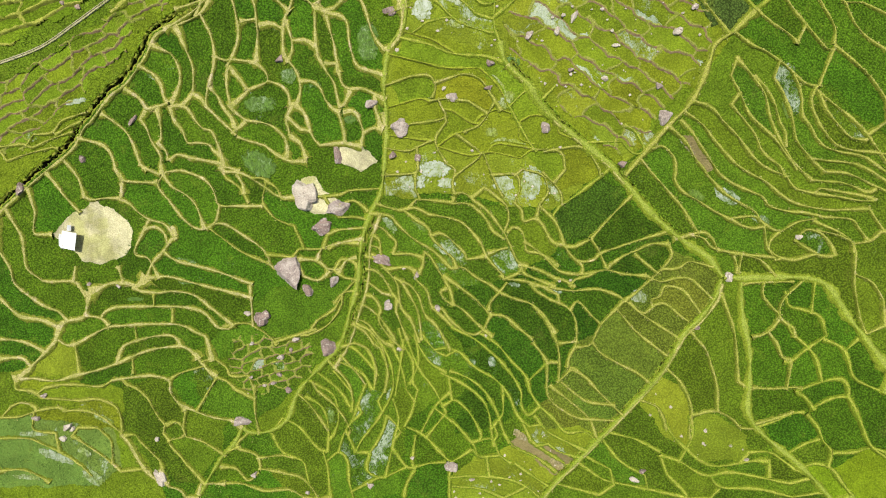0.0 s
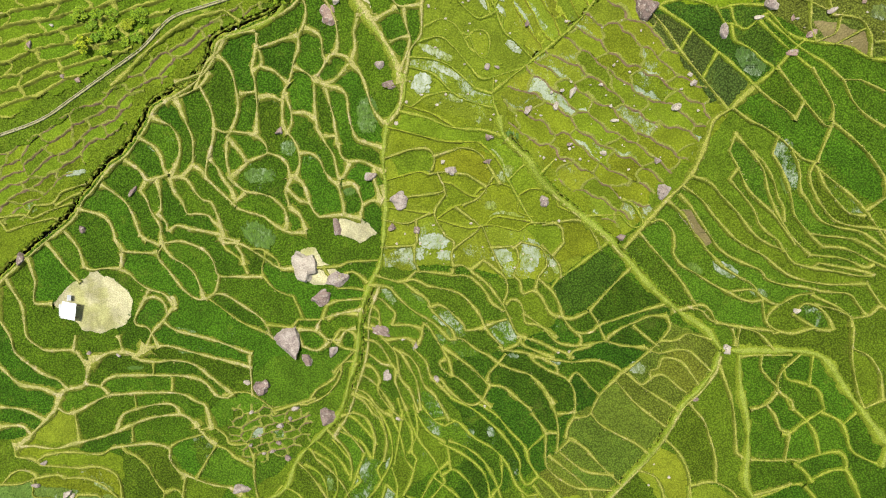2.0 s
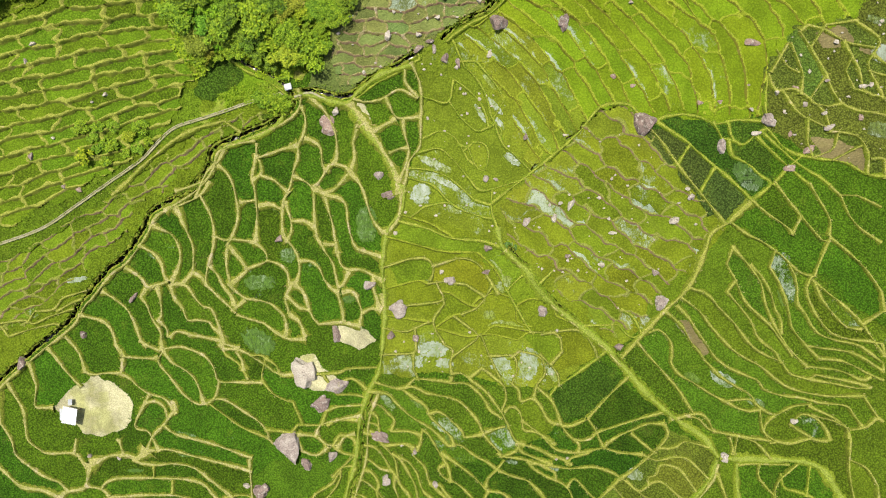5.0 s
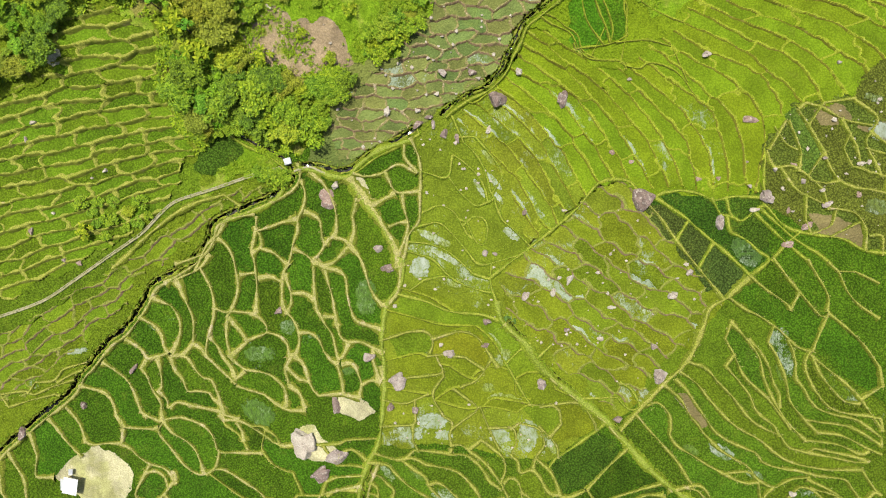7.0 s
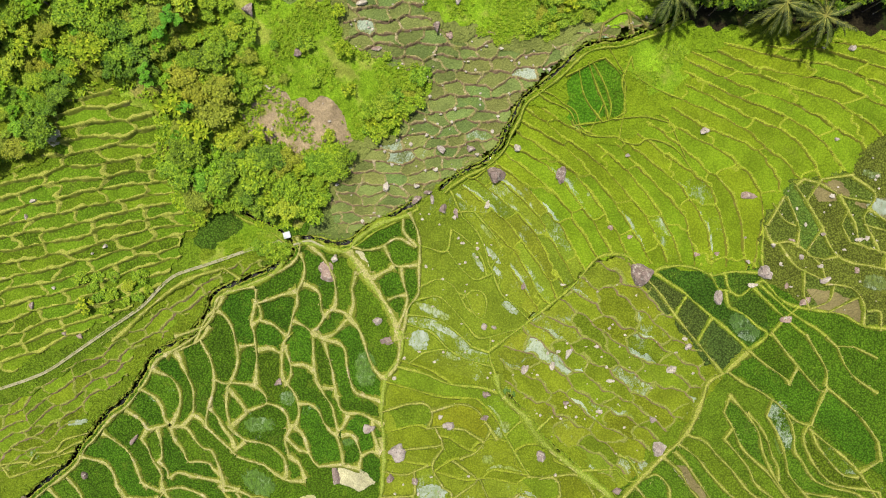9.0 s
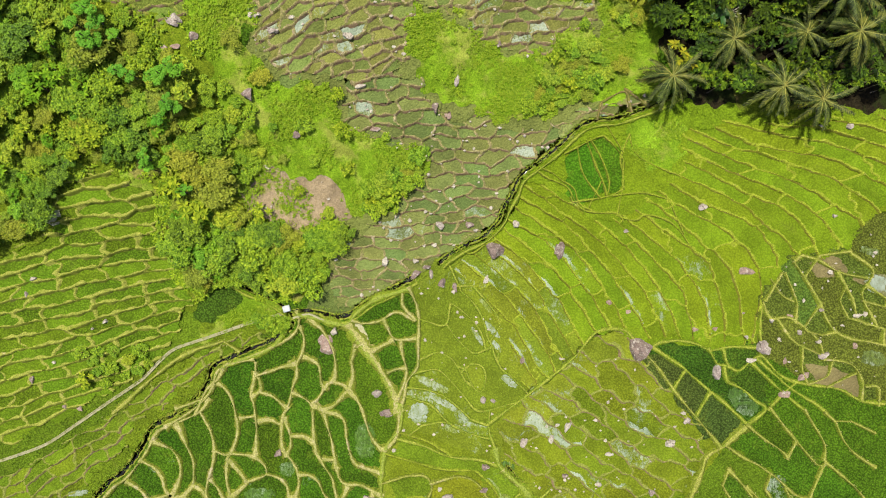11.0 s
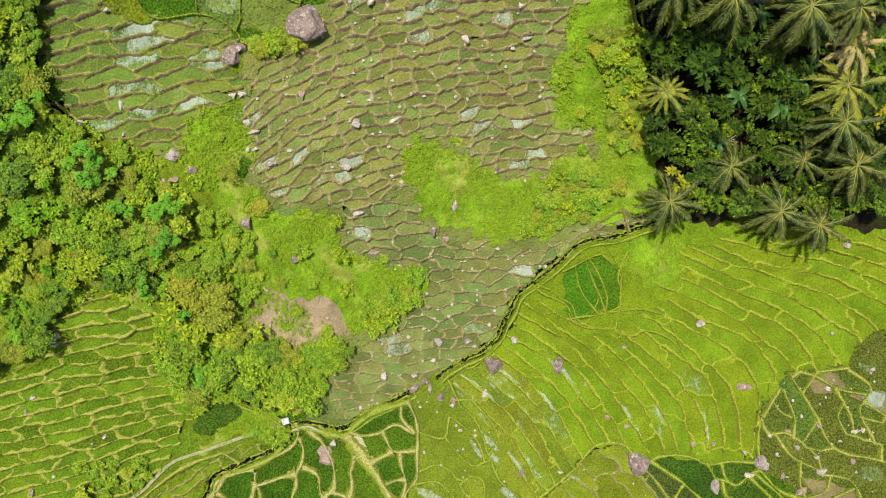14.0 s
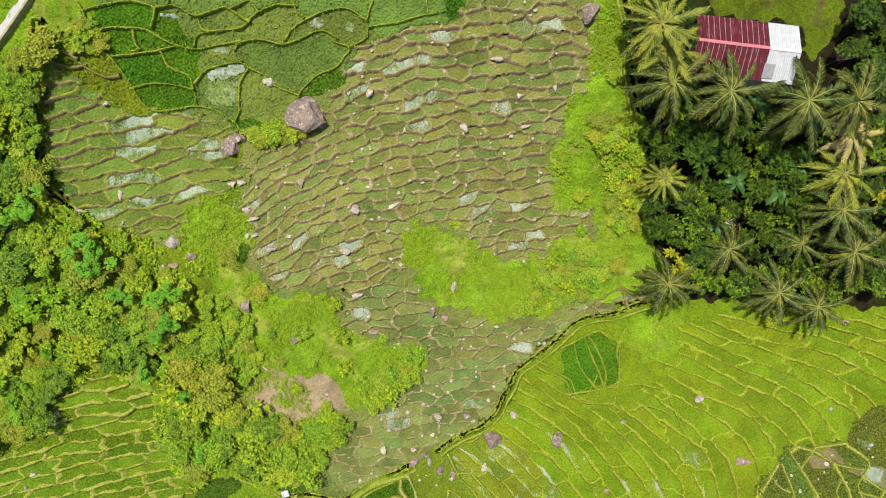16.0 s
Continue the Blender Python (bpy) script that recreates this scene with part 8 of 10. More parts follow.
# ---- streams ----
WATER = Mat("stream_water", 0.12, 0.5)
WATER = WATER.color(WATER.mix(WATER.ramp(WATER.noise(2.5, 4.0), 0.45, 0.7), (0.006, 0.006, 0.004), (0.03, 0.028, 0.02)))
for width, line in STREAMS:
    n = len(line)
    t = np.gradient(line, axis=0)
    t = t / np.maximum(np.hypot(t[:, 0], t[:, 1]), 1e-6)[:, None]
    side = np.stack([t[:, 1], -t[:, 0]], -1)
    z = land(line[:, 0], line[:, 1])
    half = width * 0.40 * (1 + 0.3 * np.sin(np.arange(n) * 0.5) * np.sin(np.arange(n) * 0.17 + 1))
    verts = []
    for u, dz in ((-2.2, -0.5), (-1.25, 0.05), (-1.0, -0.3), (-0.9, -0.85), (0.9, -0.85), (1.0, -0.3), (1.25, 0.05), (2.2, -0.5)):
        jag = rng.uniform(-0.12, 0.12, n)
        verts.append(np.stack([line[:, 0] + side[:, 0] * (half * u + jag), line[:, 1] + side[:, 1] * (half * u + jag), z + dz + jag * 0.5], -1))
    verts = np.stack(verts, 1)
    m = 8
    i, j = np.meshgrid(np.arange(n - 1), np.arange(m - 1), indexing="ij")
    a = i * m + j
    quads = np.stack([a, a + 1, a + m + 1, a + m], -1)
    brook = new("brook", None)
    tagged(brook, "narrow dark stream in a grassy ditch", "stream", kind="structure")
    # Ditch sides: wet earth, coloured near black for the shade in the ditch.
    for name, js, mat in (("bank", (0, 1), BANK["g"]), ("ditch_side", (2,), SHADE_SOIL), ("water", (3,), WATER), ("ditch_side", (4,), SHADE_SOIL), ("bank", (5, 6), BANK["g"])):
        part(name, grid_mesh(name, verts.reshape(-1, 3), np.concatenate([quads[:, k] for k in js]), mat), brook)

# ---- ground to the horizon ----
edge = np.r_[-2500, -1200, -600, -300, -160, -100, np.arange(-70, 71, 5), 100, 160, 300, 600, 1200, 2500]
edge_y = edge + 30
ex, ey = np.meshgrid(edge, edge_y)
ez = land(ex, ey) - np.where((np.abs(ex) < 64) & (ey > -38) & (ey < 100), 2.0, 0.2)
n = len(edge)
i, j = np.meshgrid(np.arange(n - 1), np.arange(n - 1))
a = (j * n + i).ravel()
tagged(new("ground", grid_mesh("ground", np.stack([ex.ravel(), ey.ravel(), ez.ravel()], -1), np.stack([a, a + 1, a + n + 1, a + n], -1), FAR)),
       "green hillside with fields reaching the horizon", "ground", kind="structure")


# ---- boulders ----
def make_boulder_mesh(seed, lumps, top=0.5, facets=9):
    """A weathered rock of one or more broken blocks."""
    bm = bmesh.new()
    r = random.Random(seed)
    for k in range(lumps):
        made = bmesh.ops.create_icosphere(bm, subdivisions=3, radius=1.0)["verts"]
        cuts = [(Vector((r.gauss(0, 1), r.gauss(0, 1), r.gauss(0.3, 0.6))).normalized(), r.uniform(0.42, 0.78)) for _ in range(facets)]
        cuts += [(Vector((r.uniform(-.35, .35), r.uniform(-.35, .35), 1)).normalized(), top * r.uniform(0.8, 1.2)), (Vector((0, 0, -1)), 0.5)]
        off = Vector((seed * 3.1 + k, seed * 1.7, k * 5.0))
        size = 1.0 if lumps == 1 else r.uniform(0.7, 0.92)
        at = Vector((0, 0, 0)) if lumps == 1 else Vector((math.cos(k * 2.4 + seed), math.sin(k * 2.4 + seed), 0)) * (0.3 if k else 0.08)
        for v in made:
            for n, d in cuts:
                over = v.co.dot(n) - d
                if over > 0:
                    v.co -= n * over * 0.96
            v.co *= 1 + 0.14 * noise.noise(v.co * 1.6 + off) + 0.10 * noise.noise(v.co * 4 + off)
            v.co = v.co * size + at
    me = bpy.data.meshes.new("boulder")
    bm.to_mesh(me)
    bm.free()
    return me


STONE = make_rock("pink_stone", (0.34, 0.245, 0.205), (0.24, 0.165, 0.14))
SHAPES = [make_boulder_mesh(k, 1 + k % 2) for k in range(1, 9)]
SLABS = [make_boulder_mesh(k, 1 + k % 2, 0.55) for k in range(11, 17)]
DOME = make_boulder_mesh(43, 1, 0.7, 2)
STONES = {}
boulder_count = 0


def boulder(x, y, w, h, turn, look_of):
    """A boulder of that width and length lying on the land."""
    global boulder_count
    boulder_count += 1
    shape = DOME if look_of == 4 and w > 3 else SLABS[boulder_count % len(SLABS)] if max(w, h) > 1.8 else SHAPES[boulder_count % len(SHAPES)]
    mat = (ROCK, LIGHT_ROCK, PALE, STONE, ROCK)[look_of]
    key = (shape.name, mat.name)
    if key not in STONES:
        STONES[key] = shape.copy()
        STONES[key].materials.append(mat)
    ob = new("boulder", STONES[key])
    grow = 1.3 if max(w, h) > 1.8 else 1.1
    high = 0.34 * min(w, h) + (0.12 if look_of != 3 else -0.08)
    i, j = int((x - X0) / CELL), int((y - Y0) / CELL)
    z = level[j, i] if 0 <= i < NX and 0 <= j < NY else float(land(x, y))
    ob.matrix_world = pose(x, y, z + high * 0.35, 0, 0, turn) @ Matrix.Diagonal((w / 2 * grow, h / 2 * grow, high, 1))
    size = "large" if max(w, h) > 1.8 else "small"
    colour = ("grey-brown", "grey", "pale", "pinkish brown", "purple-grey")[look_of]
    tagged(ob, f"{size} {colour} weathered boulder lying among rice paddies", "boulder", "boulders in the fields")
    return ob


boulder(-19.5, 22.7, 1.4, 0.9, 40, 0)
boulder(-6.2, 27.9, 1.7, 1.2, 10, 0)
boulder(-8.5, 17.2, 1.5, 1.6, 0, 1)
boulder(-5.1, 14.5, 1.9, 1.9, 20, 1)
boulder(-5.9, 11.1, 1.1, 1.1, 0, 0)
boulder(-2.9, 10.9, 1.0, 1.4, 10, 0)
boulder(-12.7, 11.2, 1.1, 2.8, 8, 0)
boulder(-16.1, 6.5, 2.6, 3.6, 20, 2)
boulder(-12.7, 5.0, 2.4, 1.9, 30, 1)
boulder(-14.6, 2.8, 2.2, 1.6, 30, 0)
boulder(-18.7, -2.4, 3.0, 4.3, 15, 1)
boulder(-16.5, -5.0, 1.4, 1.6, 20, 0)
boulder(-13.3, -3.8, 1.2, 1.8, 160, 1)
boulder(-21.9, -8.3, 1.9, 1.7, 40, 0)
boulder(-24.0, -7.9, 1.0, 0.7, 0, 2)
boulder(-7.4, -1.4, 2.2, 1.1, 160, 0)
boulder(-3.2, -3.2, 0.7, 1.3, 165, 1)
boulder(-6.7, -6.9, 1.1, 1.6, 170, 1)
boulder(-14.2, -12.2, 2.3, 2.4, 20, 0)
boulder(-19.3, -17.6, 1.0, 0.8, 0, 0)
boulder(-21.1, -16.7, 0.8, 0.6, 0, 1)
boulder(-22.2, -17.0, 0.7, 0.6, 0, 1)
boulder(-20.3, -15.6, 0.8, 0.6, 0, 0)
boulder(-22.7, -14.7, 0.5, 0.5, 0, 1)
boulder(-23.9, -16.0, 0.6, 0.5, 0, 1)
boulder(-20.1, -13.4, 0.9, 0.8, 20, 1)
boulder(-18.1, -11.1, 1.0, 0.8, 0, 1)
boulder(-18.8, -12.5, 0.6, 0.6, 0, 0)
boulder(-23.6, -11.7, 0.7, 0.6, 0, 1)
boulder(-24.4, -18.1, 0.5, 0.4, 0, 2)
boulder(-25.5, -21.7, 2.4, 1.3, 5, 1)
boulder(-35.5, -28.9, 1.3, 2.2, 30, 2)
boulder(-50.0, -18.4, 1.0, 0.7, 0, 1)
boulder(-51.2, -21.3, 1.1, 0.7, 0, 1)
boulder(-47.3, -22.4, 1.3, 1.1, 20, 2)
boulder(-47.9, -23.9, 1.0, 0.8, 40, 2)
boulder(-46.6, -22.7, 0.8, 0.7, 0, 2)
boulder(-36.0, -23.9, 0.8, 0.9, 30, 2)
boulder(1.1, -26.8, 1.8, 1.6, 30, 1)
boulder(-9.1, -29.7, 0.8, 1.1, 20, 1)
boulder(-3.8, -25.9, 0.7, 0.6, 0, 1)
boulder(-5.3, -12.2, 0.7, 0.7, 0, 1)
boulder(-37.4, 15.5, 1.6, 0.8, 45, 0)
boulder(-43.8, 10.9, 1.0, 0.9, 0, 0)
boulder(-51.5, 7.3, 1.5, 1.8, 20, 0)
boulder(-43.6, -4.3, 0.8, 0.7, 0, 1)
boulder(-40.0, -4.5, 0.6, 0.7, 0, 1)
boulder(5.5, 21.6, 1.0, 1.0, 0, 0)
boulder(5.3, 18.8, 1.3, 0.7, 10, 0)
boulder(1.1, 17.8, 1.5, 1.2, 0, 1)
boulder(0.1, 18.8, 0.5, 0.8, 0, 2)
boulder(12.0, 14.2, 1.4, 1.3, 0, 1)
boulder(10.0, 24.7, 1.4, 0.9, 40, 1)
boulder(26.9, 24.9, 1.4, 1.2, 20, 2)
boulder(25.8, 15.3, 1.6, 2.0, 150, 1)
boulder(24.9, 18.8, 0.8, 1.0, 0, 1)
boulder(21.0, 10.0, 1.4, 0.9, 0, 0)
boulder(28.6, 27.5, 1.0, 0.8, 40, 1)
boulder(41.4, 1.4, 0.8, 0.9, 0, 2)
boulder(33.9, -3.3, 1.3, 1.2, 0, 2)
boulder(30.5, -9.4, 0.9, 0.7, 0, 0)
boulder(36.7, -25.4, 0.8, 0.6, 0, 1)
boulder(23.4, -28.4, 1.5, 0.8, 170, 2)
boulder(24.5, -27.3, 0.9, 0.7, 20, 0)
boulder(13.7, 11.9, 0.5, 0.5, 0, 2)
boulder(18.7, 19.7, 0.9, 0.7, 0, 2)
boulder(14.8, 20.7, 0.7, 0.7, 0, 0)
boulder(13.1, 25.1, 0.8, 1.0, 160, 2)
boulder(15.0, 26.7, 0.7, 1.6, 160, 2)
boulder(19.9, 23.4, 1.0, 0.6, 0, 2)
boulder(-0.6, -7.1, 0.8, 0.9, 0, 1)
boulder(-4.7, -2.3, 0.6, 0.6, 0, 2)
boulder(-23.9, -28.6, 0.9, 1.1, 140, 1)
boulder(-17.1, -30.8, 0.6, 0.6, 0, 1)
boulder(3.6, -28.6, 0.7, 0.5, 0, 1)
boulder(5.2, -10.5, 0.5, 0.4, 0, 2)
boulder(14.0, -3.8, 0.5, 0.4, 30, 2)
boulder(15.3, -3.7, 0.5, 0.4, 30, 2)
boulder(6.4, 47.1, 2.0, 2.2, 30, 0)
boulder(13.7, 47.3, 1.0, 1.9, 170, 0)
boulder(1.9, 43.0, 0.7, 1.4, 15, 0)
boulder(5.5, 43.8, 0.6, 1.3, 160, 2)
boulder(0.4, 43.4, 0.8, 1.7, 170, 0)
boulder(-0.8, 44.5, 0.6, 1.1, 0, 1)
boulder(-2.5, 44.5, 1.7, 0.9, 30, 0)
boulder(-1.2, 45.3, 1.2, 0.7, 0, 0)
boulder(-6.2, 45.9, 0.9, 1.2, 150, 2)
boulder(-2.6, 46.0, 0.7, 0.7, 0, 2)
boulder(-12.4, 37.6, 1.0, 1.2, 160, 2)
boulder(-13.5, 35.8, 2.2, 2.3, 30, 3)
boulder(-7.4, 30.2, 1.0, 1.6, 140, 1)
boulder(-5.8, 27.9, 1.2, 0.8, 0, 0)
boulder(9.8, 34.4, 0.7, 1.0, 0, 0)
boulder(5.3, 29.7, 0.8, 1.2, 0, 1)
boulder(6.4, 29.6, 0.7, 0.5, 0, 1)
boulder(14.3, 34.6, 0.7, 0.4, 0, 2)
boulder(23.3, 35.8, 2.7, 2.7, 150, 4)
boulder(36.8, 36.0, 1.7, 1.8, 150, 1)
boulder(35.6, 34.6, 1.1, 0.8, 0, 2)
boulder(31.8, 33.2, 1.2, 1.7, 170, 1)
boulder(30.0, 52.0, 1.4, 0.9, 10, 1)
boulder(45.4, 60.7, 0.9, 0.9, 0, 1)
boulder(42.3, 60.8, 0.5, 0.4, 0, 1)
boulder(44.3, 50.9, 0.5, 0.5, 0, 1)
boulder(-19.5, 63.5, 1.5, 1.6, 20, 0)
boulder(-15.0, 59.7, 0.9, 1.5, 165, 0)
boulder(-21.6, 60.0, 0.9, 0.8, 0, 3)
boulder(-25.8, 70.1, 1.9, 1.1, 150, 1)
boulder(-24.3, 68.7, 1.3, 1.1, 150, 0)
boulder(-27.3, 67.6, 1.0, 1.2, 0, 3)
boulder(-26.1, 67.8, 1.2, 0.7, 20, 3)
boulder(-34.4, 73.1, 0.9, 0.9, 140, 2)
boulder(-0.2, 62.6, 0.9, 1.5, 0, 0)
boulder(1.2, 61.8, 0.8, 0.9, 0, 3)
boulder(-8.0, 64.4, 1.2, 0.8, 0, 2)
boulder(2.1, 65.2, 0.7, 1.2, 160, 1)
boulder(6.6, 68.8, 0.6, 1.0, 0, 0)
boulder(-6.5, 60.3, 1.4, 0.7, 0, 3)
boulder(0.3, 50.1, 1.1, 1.1, 0, 1)
boulder(3.6, 50.1, 1.0, 1.0, 0, 0)
boulder(4.3, 49.5, 0.8, 0.5, 0, 2)
boulder(18.4, 80.7, 1.1, 1.8, 150, 0)
boulder(-45.4, 44.2, 0.8, 0.7, 0, 2)
boulder(-46.5, 42.4, 0.5, 0.7, 0, 1)
boulder(-38.5, 39.1, 0.6, 0.6, 0, 2)
boulder(-40.0, 38.3, 0.5, 0.4, 0, 2)
boulder(-44.9, 34.3, 0.5, 0.4, 0, 2)
boulder(-47.8, 32.2, 0.5, 1.2, 170, 0)
boulder(-42.9, 28.4, 1.0, 0.7, 150, 3)
boulder(-44.5, 28.8, 0.6, 0.6, 0, 0)
boulder(43.5, 35.2, 1.2, 0.9, 20, 1)
boulder(40.9, 37.8, 0.7, 0.6, 0, 1)
boulder(39.4, 34.5, 0.6, 0.9, 0, 3)
boulder(41.6, 32.9, 1.7, 1.1, 30, 3)
boulder(39.5, 30.8, 1.6, 1.1, 30, 3)
boulder(39.9, 39.6, 1.1, 0.7, 0, 3)
boulder(37.7, 39.2, 0.7, 0.7, 0, 2)
boulder(47.0, 39.7, 0.8, 0.7, 0, 2)
boulder(48.0, 39.9, 0.4, 0.9, 0, 2)
boulder(47.0, 36.3, 0.8, 0.7, 0, 3)
boulder(43.2, 40.4, 0.7, 0.6, 0, 1)
boulder(34.6, 40.0, 0.6, 0.4, 0, 1)
boulder(35.0, 37.3, 0.6, 0.6, 0, 1)
boulder(29.3, 38.1, 0.7, 0.7, 0, 3)
boulder(31.5, 38.2, 0.8, 0.6, 0, 3)
boulder(19.6, 41.2, 0.7, 0.7, 0, 3)
boulder(21.8, 40.1, 0.6, 0.7, 0, 3)
boulder(8.9, 50.2, 1.0, 0.8, 0, 2)
boulder(21.4, 49.3, 0.7, 0.5, 0, 1)
boulder(43.0, 36.8, 0.7, 0.7, 0, 2)
boulder(34.7, 44.7, 2.0, 0.9, 0, 3)
boulder(-18.6, 75.8, 0.9, 0.8, 0, 2)
boulder(-19.5, 75.7, 1.0, 0.8, 0, 2)
boulder(-18.3, 73.2, 0.9, 0.7, 0, 2)
boulder(-17.8, 72.3, 1.2, 0.7, 0, 2)
boulder(-18.5, 70.7, 0.7, 0.6, 0, 2)
boulder(-17.7, 70.7, 0.7, 0.5, 0, 2)
boulder(-14.4, 70.6, 0.8, 0.6, 0, 2)
boulder(-8.9, 69.1, 1.3, 0.9, 0, 2)
boulder(-16.4, 69.3, 1.2, 0.8, 0, 1)
boulder(-12.9, 75.9, 0.9, 1.2, 0, 3)
boulder(-7.8, 73.2, 1.0, 1.2, 140, 1)
boulder(-3.9, 73.6, 1.4, 0.6, 20, 2)
boulder(-30.2, 74.7, 0.6, 1.0, 0, 2)
boulder(-30.4, 72.0, 0.4, 0.7, 0, 2)
boulder(-11.9, 82.1, 3.02, 2.7, 10, 4)
boulder(-19.4, 79.1, 1.6, 2.4, 140, 0)
boulder(-18.4, 80.0, 1.2, 1.4, 0, 0)
boulder(14.8, 90.8, 1.7, 2.2, 150, 0)
boulder(-15.2, 85.0, 1.1, 0.9, 0, 2)
boulder(-5.8, 84.0, 0.7, 1.2, 0, 2)
boulder(-34.1, 87.0, 0.5, 0.6, 0, 2)
boulder(-30.1, 82.9, 0.7, 0.6, 0, 2)
boulder(-30.8, 89.6, 0.5, 0.4, 0, 2)
boulder(3.1, 80.9, 1.1, 0.8, 150, 2)
boulder(8.5, 83.8, 0.6, 0.7, 0, 2)
boulder(11.9, 84.6, 0.5, 1.0, 0, 2)
boulder(6.3, 86.9, 1.4, 0.5, 0, 2)
boulder(9.2, 81.1, 0.9, 0.6, 0, 2)


# ---- standing water among the rice ----
# Water among shoots; its pale tones are the mirrored sky, painted as colour.
POOL = Mat("sky_pale_water", 0.5, 0.4)
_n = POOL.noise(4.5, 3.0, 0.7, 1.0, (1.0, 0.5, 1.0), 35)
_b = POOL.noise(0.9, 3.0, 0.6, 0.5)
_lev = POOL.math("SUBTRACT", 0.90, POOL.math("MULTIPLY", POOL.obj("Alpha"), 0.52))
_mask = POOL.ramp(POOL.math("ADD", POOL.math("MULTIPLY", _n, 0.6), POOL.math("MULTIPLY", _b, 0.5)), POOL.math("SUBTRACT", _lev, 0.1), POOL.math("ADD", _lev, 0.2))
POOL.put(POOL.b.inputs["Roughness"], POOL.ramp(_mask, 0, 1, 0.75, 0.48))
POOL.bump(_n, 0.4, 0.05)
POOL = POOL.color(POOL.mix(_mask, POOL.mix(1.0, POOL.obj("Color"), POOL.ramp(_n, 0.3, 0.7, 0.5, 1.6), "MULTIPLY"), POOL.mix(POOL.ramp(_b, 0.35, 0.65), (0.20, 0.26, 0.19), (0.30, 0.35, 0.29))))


def pool(x, y, w, h, turn, amount):
    """A patch of shallow water between the rice rows, ending at the banks."""
    step, reach = 0.12, max(w, h) / 2 + 0.3
    n = int(reach * 2 / step)
    u = (np.arange(n) + 0.5) * step - reach
    px, py = np.meshgrid(u, u)
    c, s = math.cos(radians(turn)), math.sin(radians(turn))
    q = (c * px + s * py) / (w / 2), (-s * px + c * py) / (h / 2)
    wob = 0.3 * np.sin(px * 5 + x) * np.sin(py * 4 + y) + 0.12 * np.sin(px * 11 + py * 7 + x) + rng.uniform(-0.1, 0.1, px.shape)
    i = np.clip(((px + x - X0) / CELL).astype(int), 0, NX - 1)
    j = np.clip(((py + y - Y0) / CELL).astype(int), 0, NY - 1)
    keep = (np.abs(q[0]) ** 2.6 + np.abs(q[1]) ** 2.6 + wob < 1) & (solid[j, i] == 0)
    jj, ii = np.nonzero(keep)
    if len(jj) < 6:
        return
    m = n + 1
    key = np.stack([jj * m + ii, jj * m + ii + 1, (jj + 1) * m + ii + 1, (jj + 1) * m + ii], -1)
    uniq, inv = np.unique(key, return_inverse=True)
    vx, vy = x - reach + (uniq % m) * step, y - reach + (uniq // m) * step
    z = level[np.clip(((vy - Y0) / CELL).astype(int), 0, NY - 1), np.clip(((vx - X0) / CELL).astype(int), 0, NX - 1)] + 0.085
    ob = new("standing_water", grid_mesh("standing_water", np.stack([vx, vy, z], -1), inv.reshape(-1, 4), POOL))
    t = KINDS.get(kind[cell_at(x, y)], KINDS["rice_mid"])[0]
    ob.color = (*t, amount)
    tagged(ob, "pale shallow standing water among young rice shoots", "water", "flooded patches in paddies")


pool(5.5, 40.8, 2.2, 0.5, -50, 0.6)
pool(8.3, 31.9, 2.2, 0.9, -35, 0.9)
pool(6.7, 35.9, 1.6, 0.8, -60, 0.85)
pool(6.2, 38.0, 2.6, 0.6, -50, 0.8)
pool(4.6, 37.1, 2.6, 0.5, -55, 0.85)
pool(1.8, 26.2, 2.2, 1.0, -10, 0.7)
pool(0.8, 29.1, 4.0, 0.7, -28, 0.8)
pool(-0.7, 31.4, 4.2, 0.9, -25, 0.7)
pool(-2.4, 28.0, 2.2, 2.4, -20, 0.9)
pool(-0.9, 9.5, 3.6, 1.8, 0, 0.9)
pool(-3.3, 8.0, 2.4, 1.6, 0, 0.85)
pool(0.4, 7.8, 2.2, 1.1, 0, 0.8)
pool(10.4, 7.8, 2.3, 4.0, -5, 0.8)
pool(7.1, 7.8, 2.6, 1.7, -15, 0.8)
pool(33.2, 6.2, 3.2, 1.4, -28, 0.8)
pool(37.1, 3.5, 2.0, 0.9, -20, 0.75)
pool(13.4, 6.6, 1.0, 2.0, 30, 0.7)
pool(7.3, 17.2, 1.4, 2.6, -35, 0.6)
pool(5.7, 13.7, 1.5, 1.0, 0, 0.6)
pool(7.9, 21.7, 2.0, 1.2, 0, 0.45)
pool(-8.9, 24.4, 2.4, 4.2, 0, 0.4)
pool(-22.0, 17.4, 3.6, 1.8, 0, 0.45)
pool(-18.5, 20.7, 1.8, 1.7, 0, 0.5)
pool(-22.1, 10.2, 4.2, 2.6, -30, 0.42)
pool(-11.1, 15.9, 1.4, 1.8, 0, 0.45)
pool(-6.4, 3.0, 0.8, 2.4, 38, 0.6)
pool(-3.0, 3.1, 0.8, 2.4, 45, 0.45)
pool(-10.1, -19.3, 0.9, 3.2, -35, 0.75)
pool(-14.0, -20.8, 0.8, 1.8, 0, 0.5)
pool(23.5, -5.7, 1.9, 1.4, -20, 0.75)
pool(-48.9, -26.2, 4.6, 1.0, -20, 0.75)
pool(-51.6, -23.3, 4.2, 0.6, 0, 0.7)
pool(-42.6, -21.4, 2.6, 0.8, -25, 0.65)
pool(-44.3, -28.9, 3.0, 1.5, -35, 0.65)
pool(-45.3, -25.6, 2.0, 0.8, -30, 0.6)
pool(-52.6, -28.9, 3.4, 0.6, -5, 0.65)
pool(5.9, -13.7, 0.9, 1.2, 20, 0.7)
pool(3.5, -13.9, 1.0, 1.0, 0, 0.7)
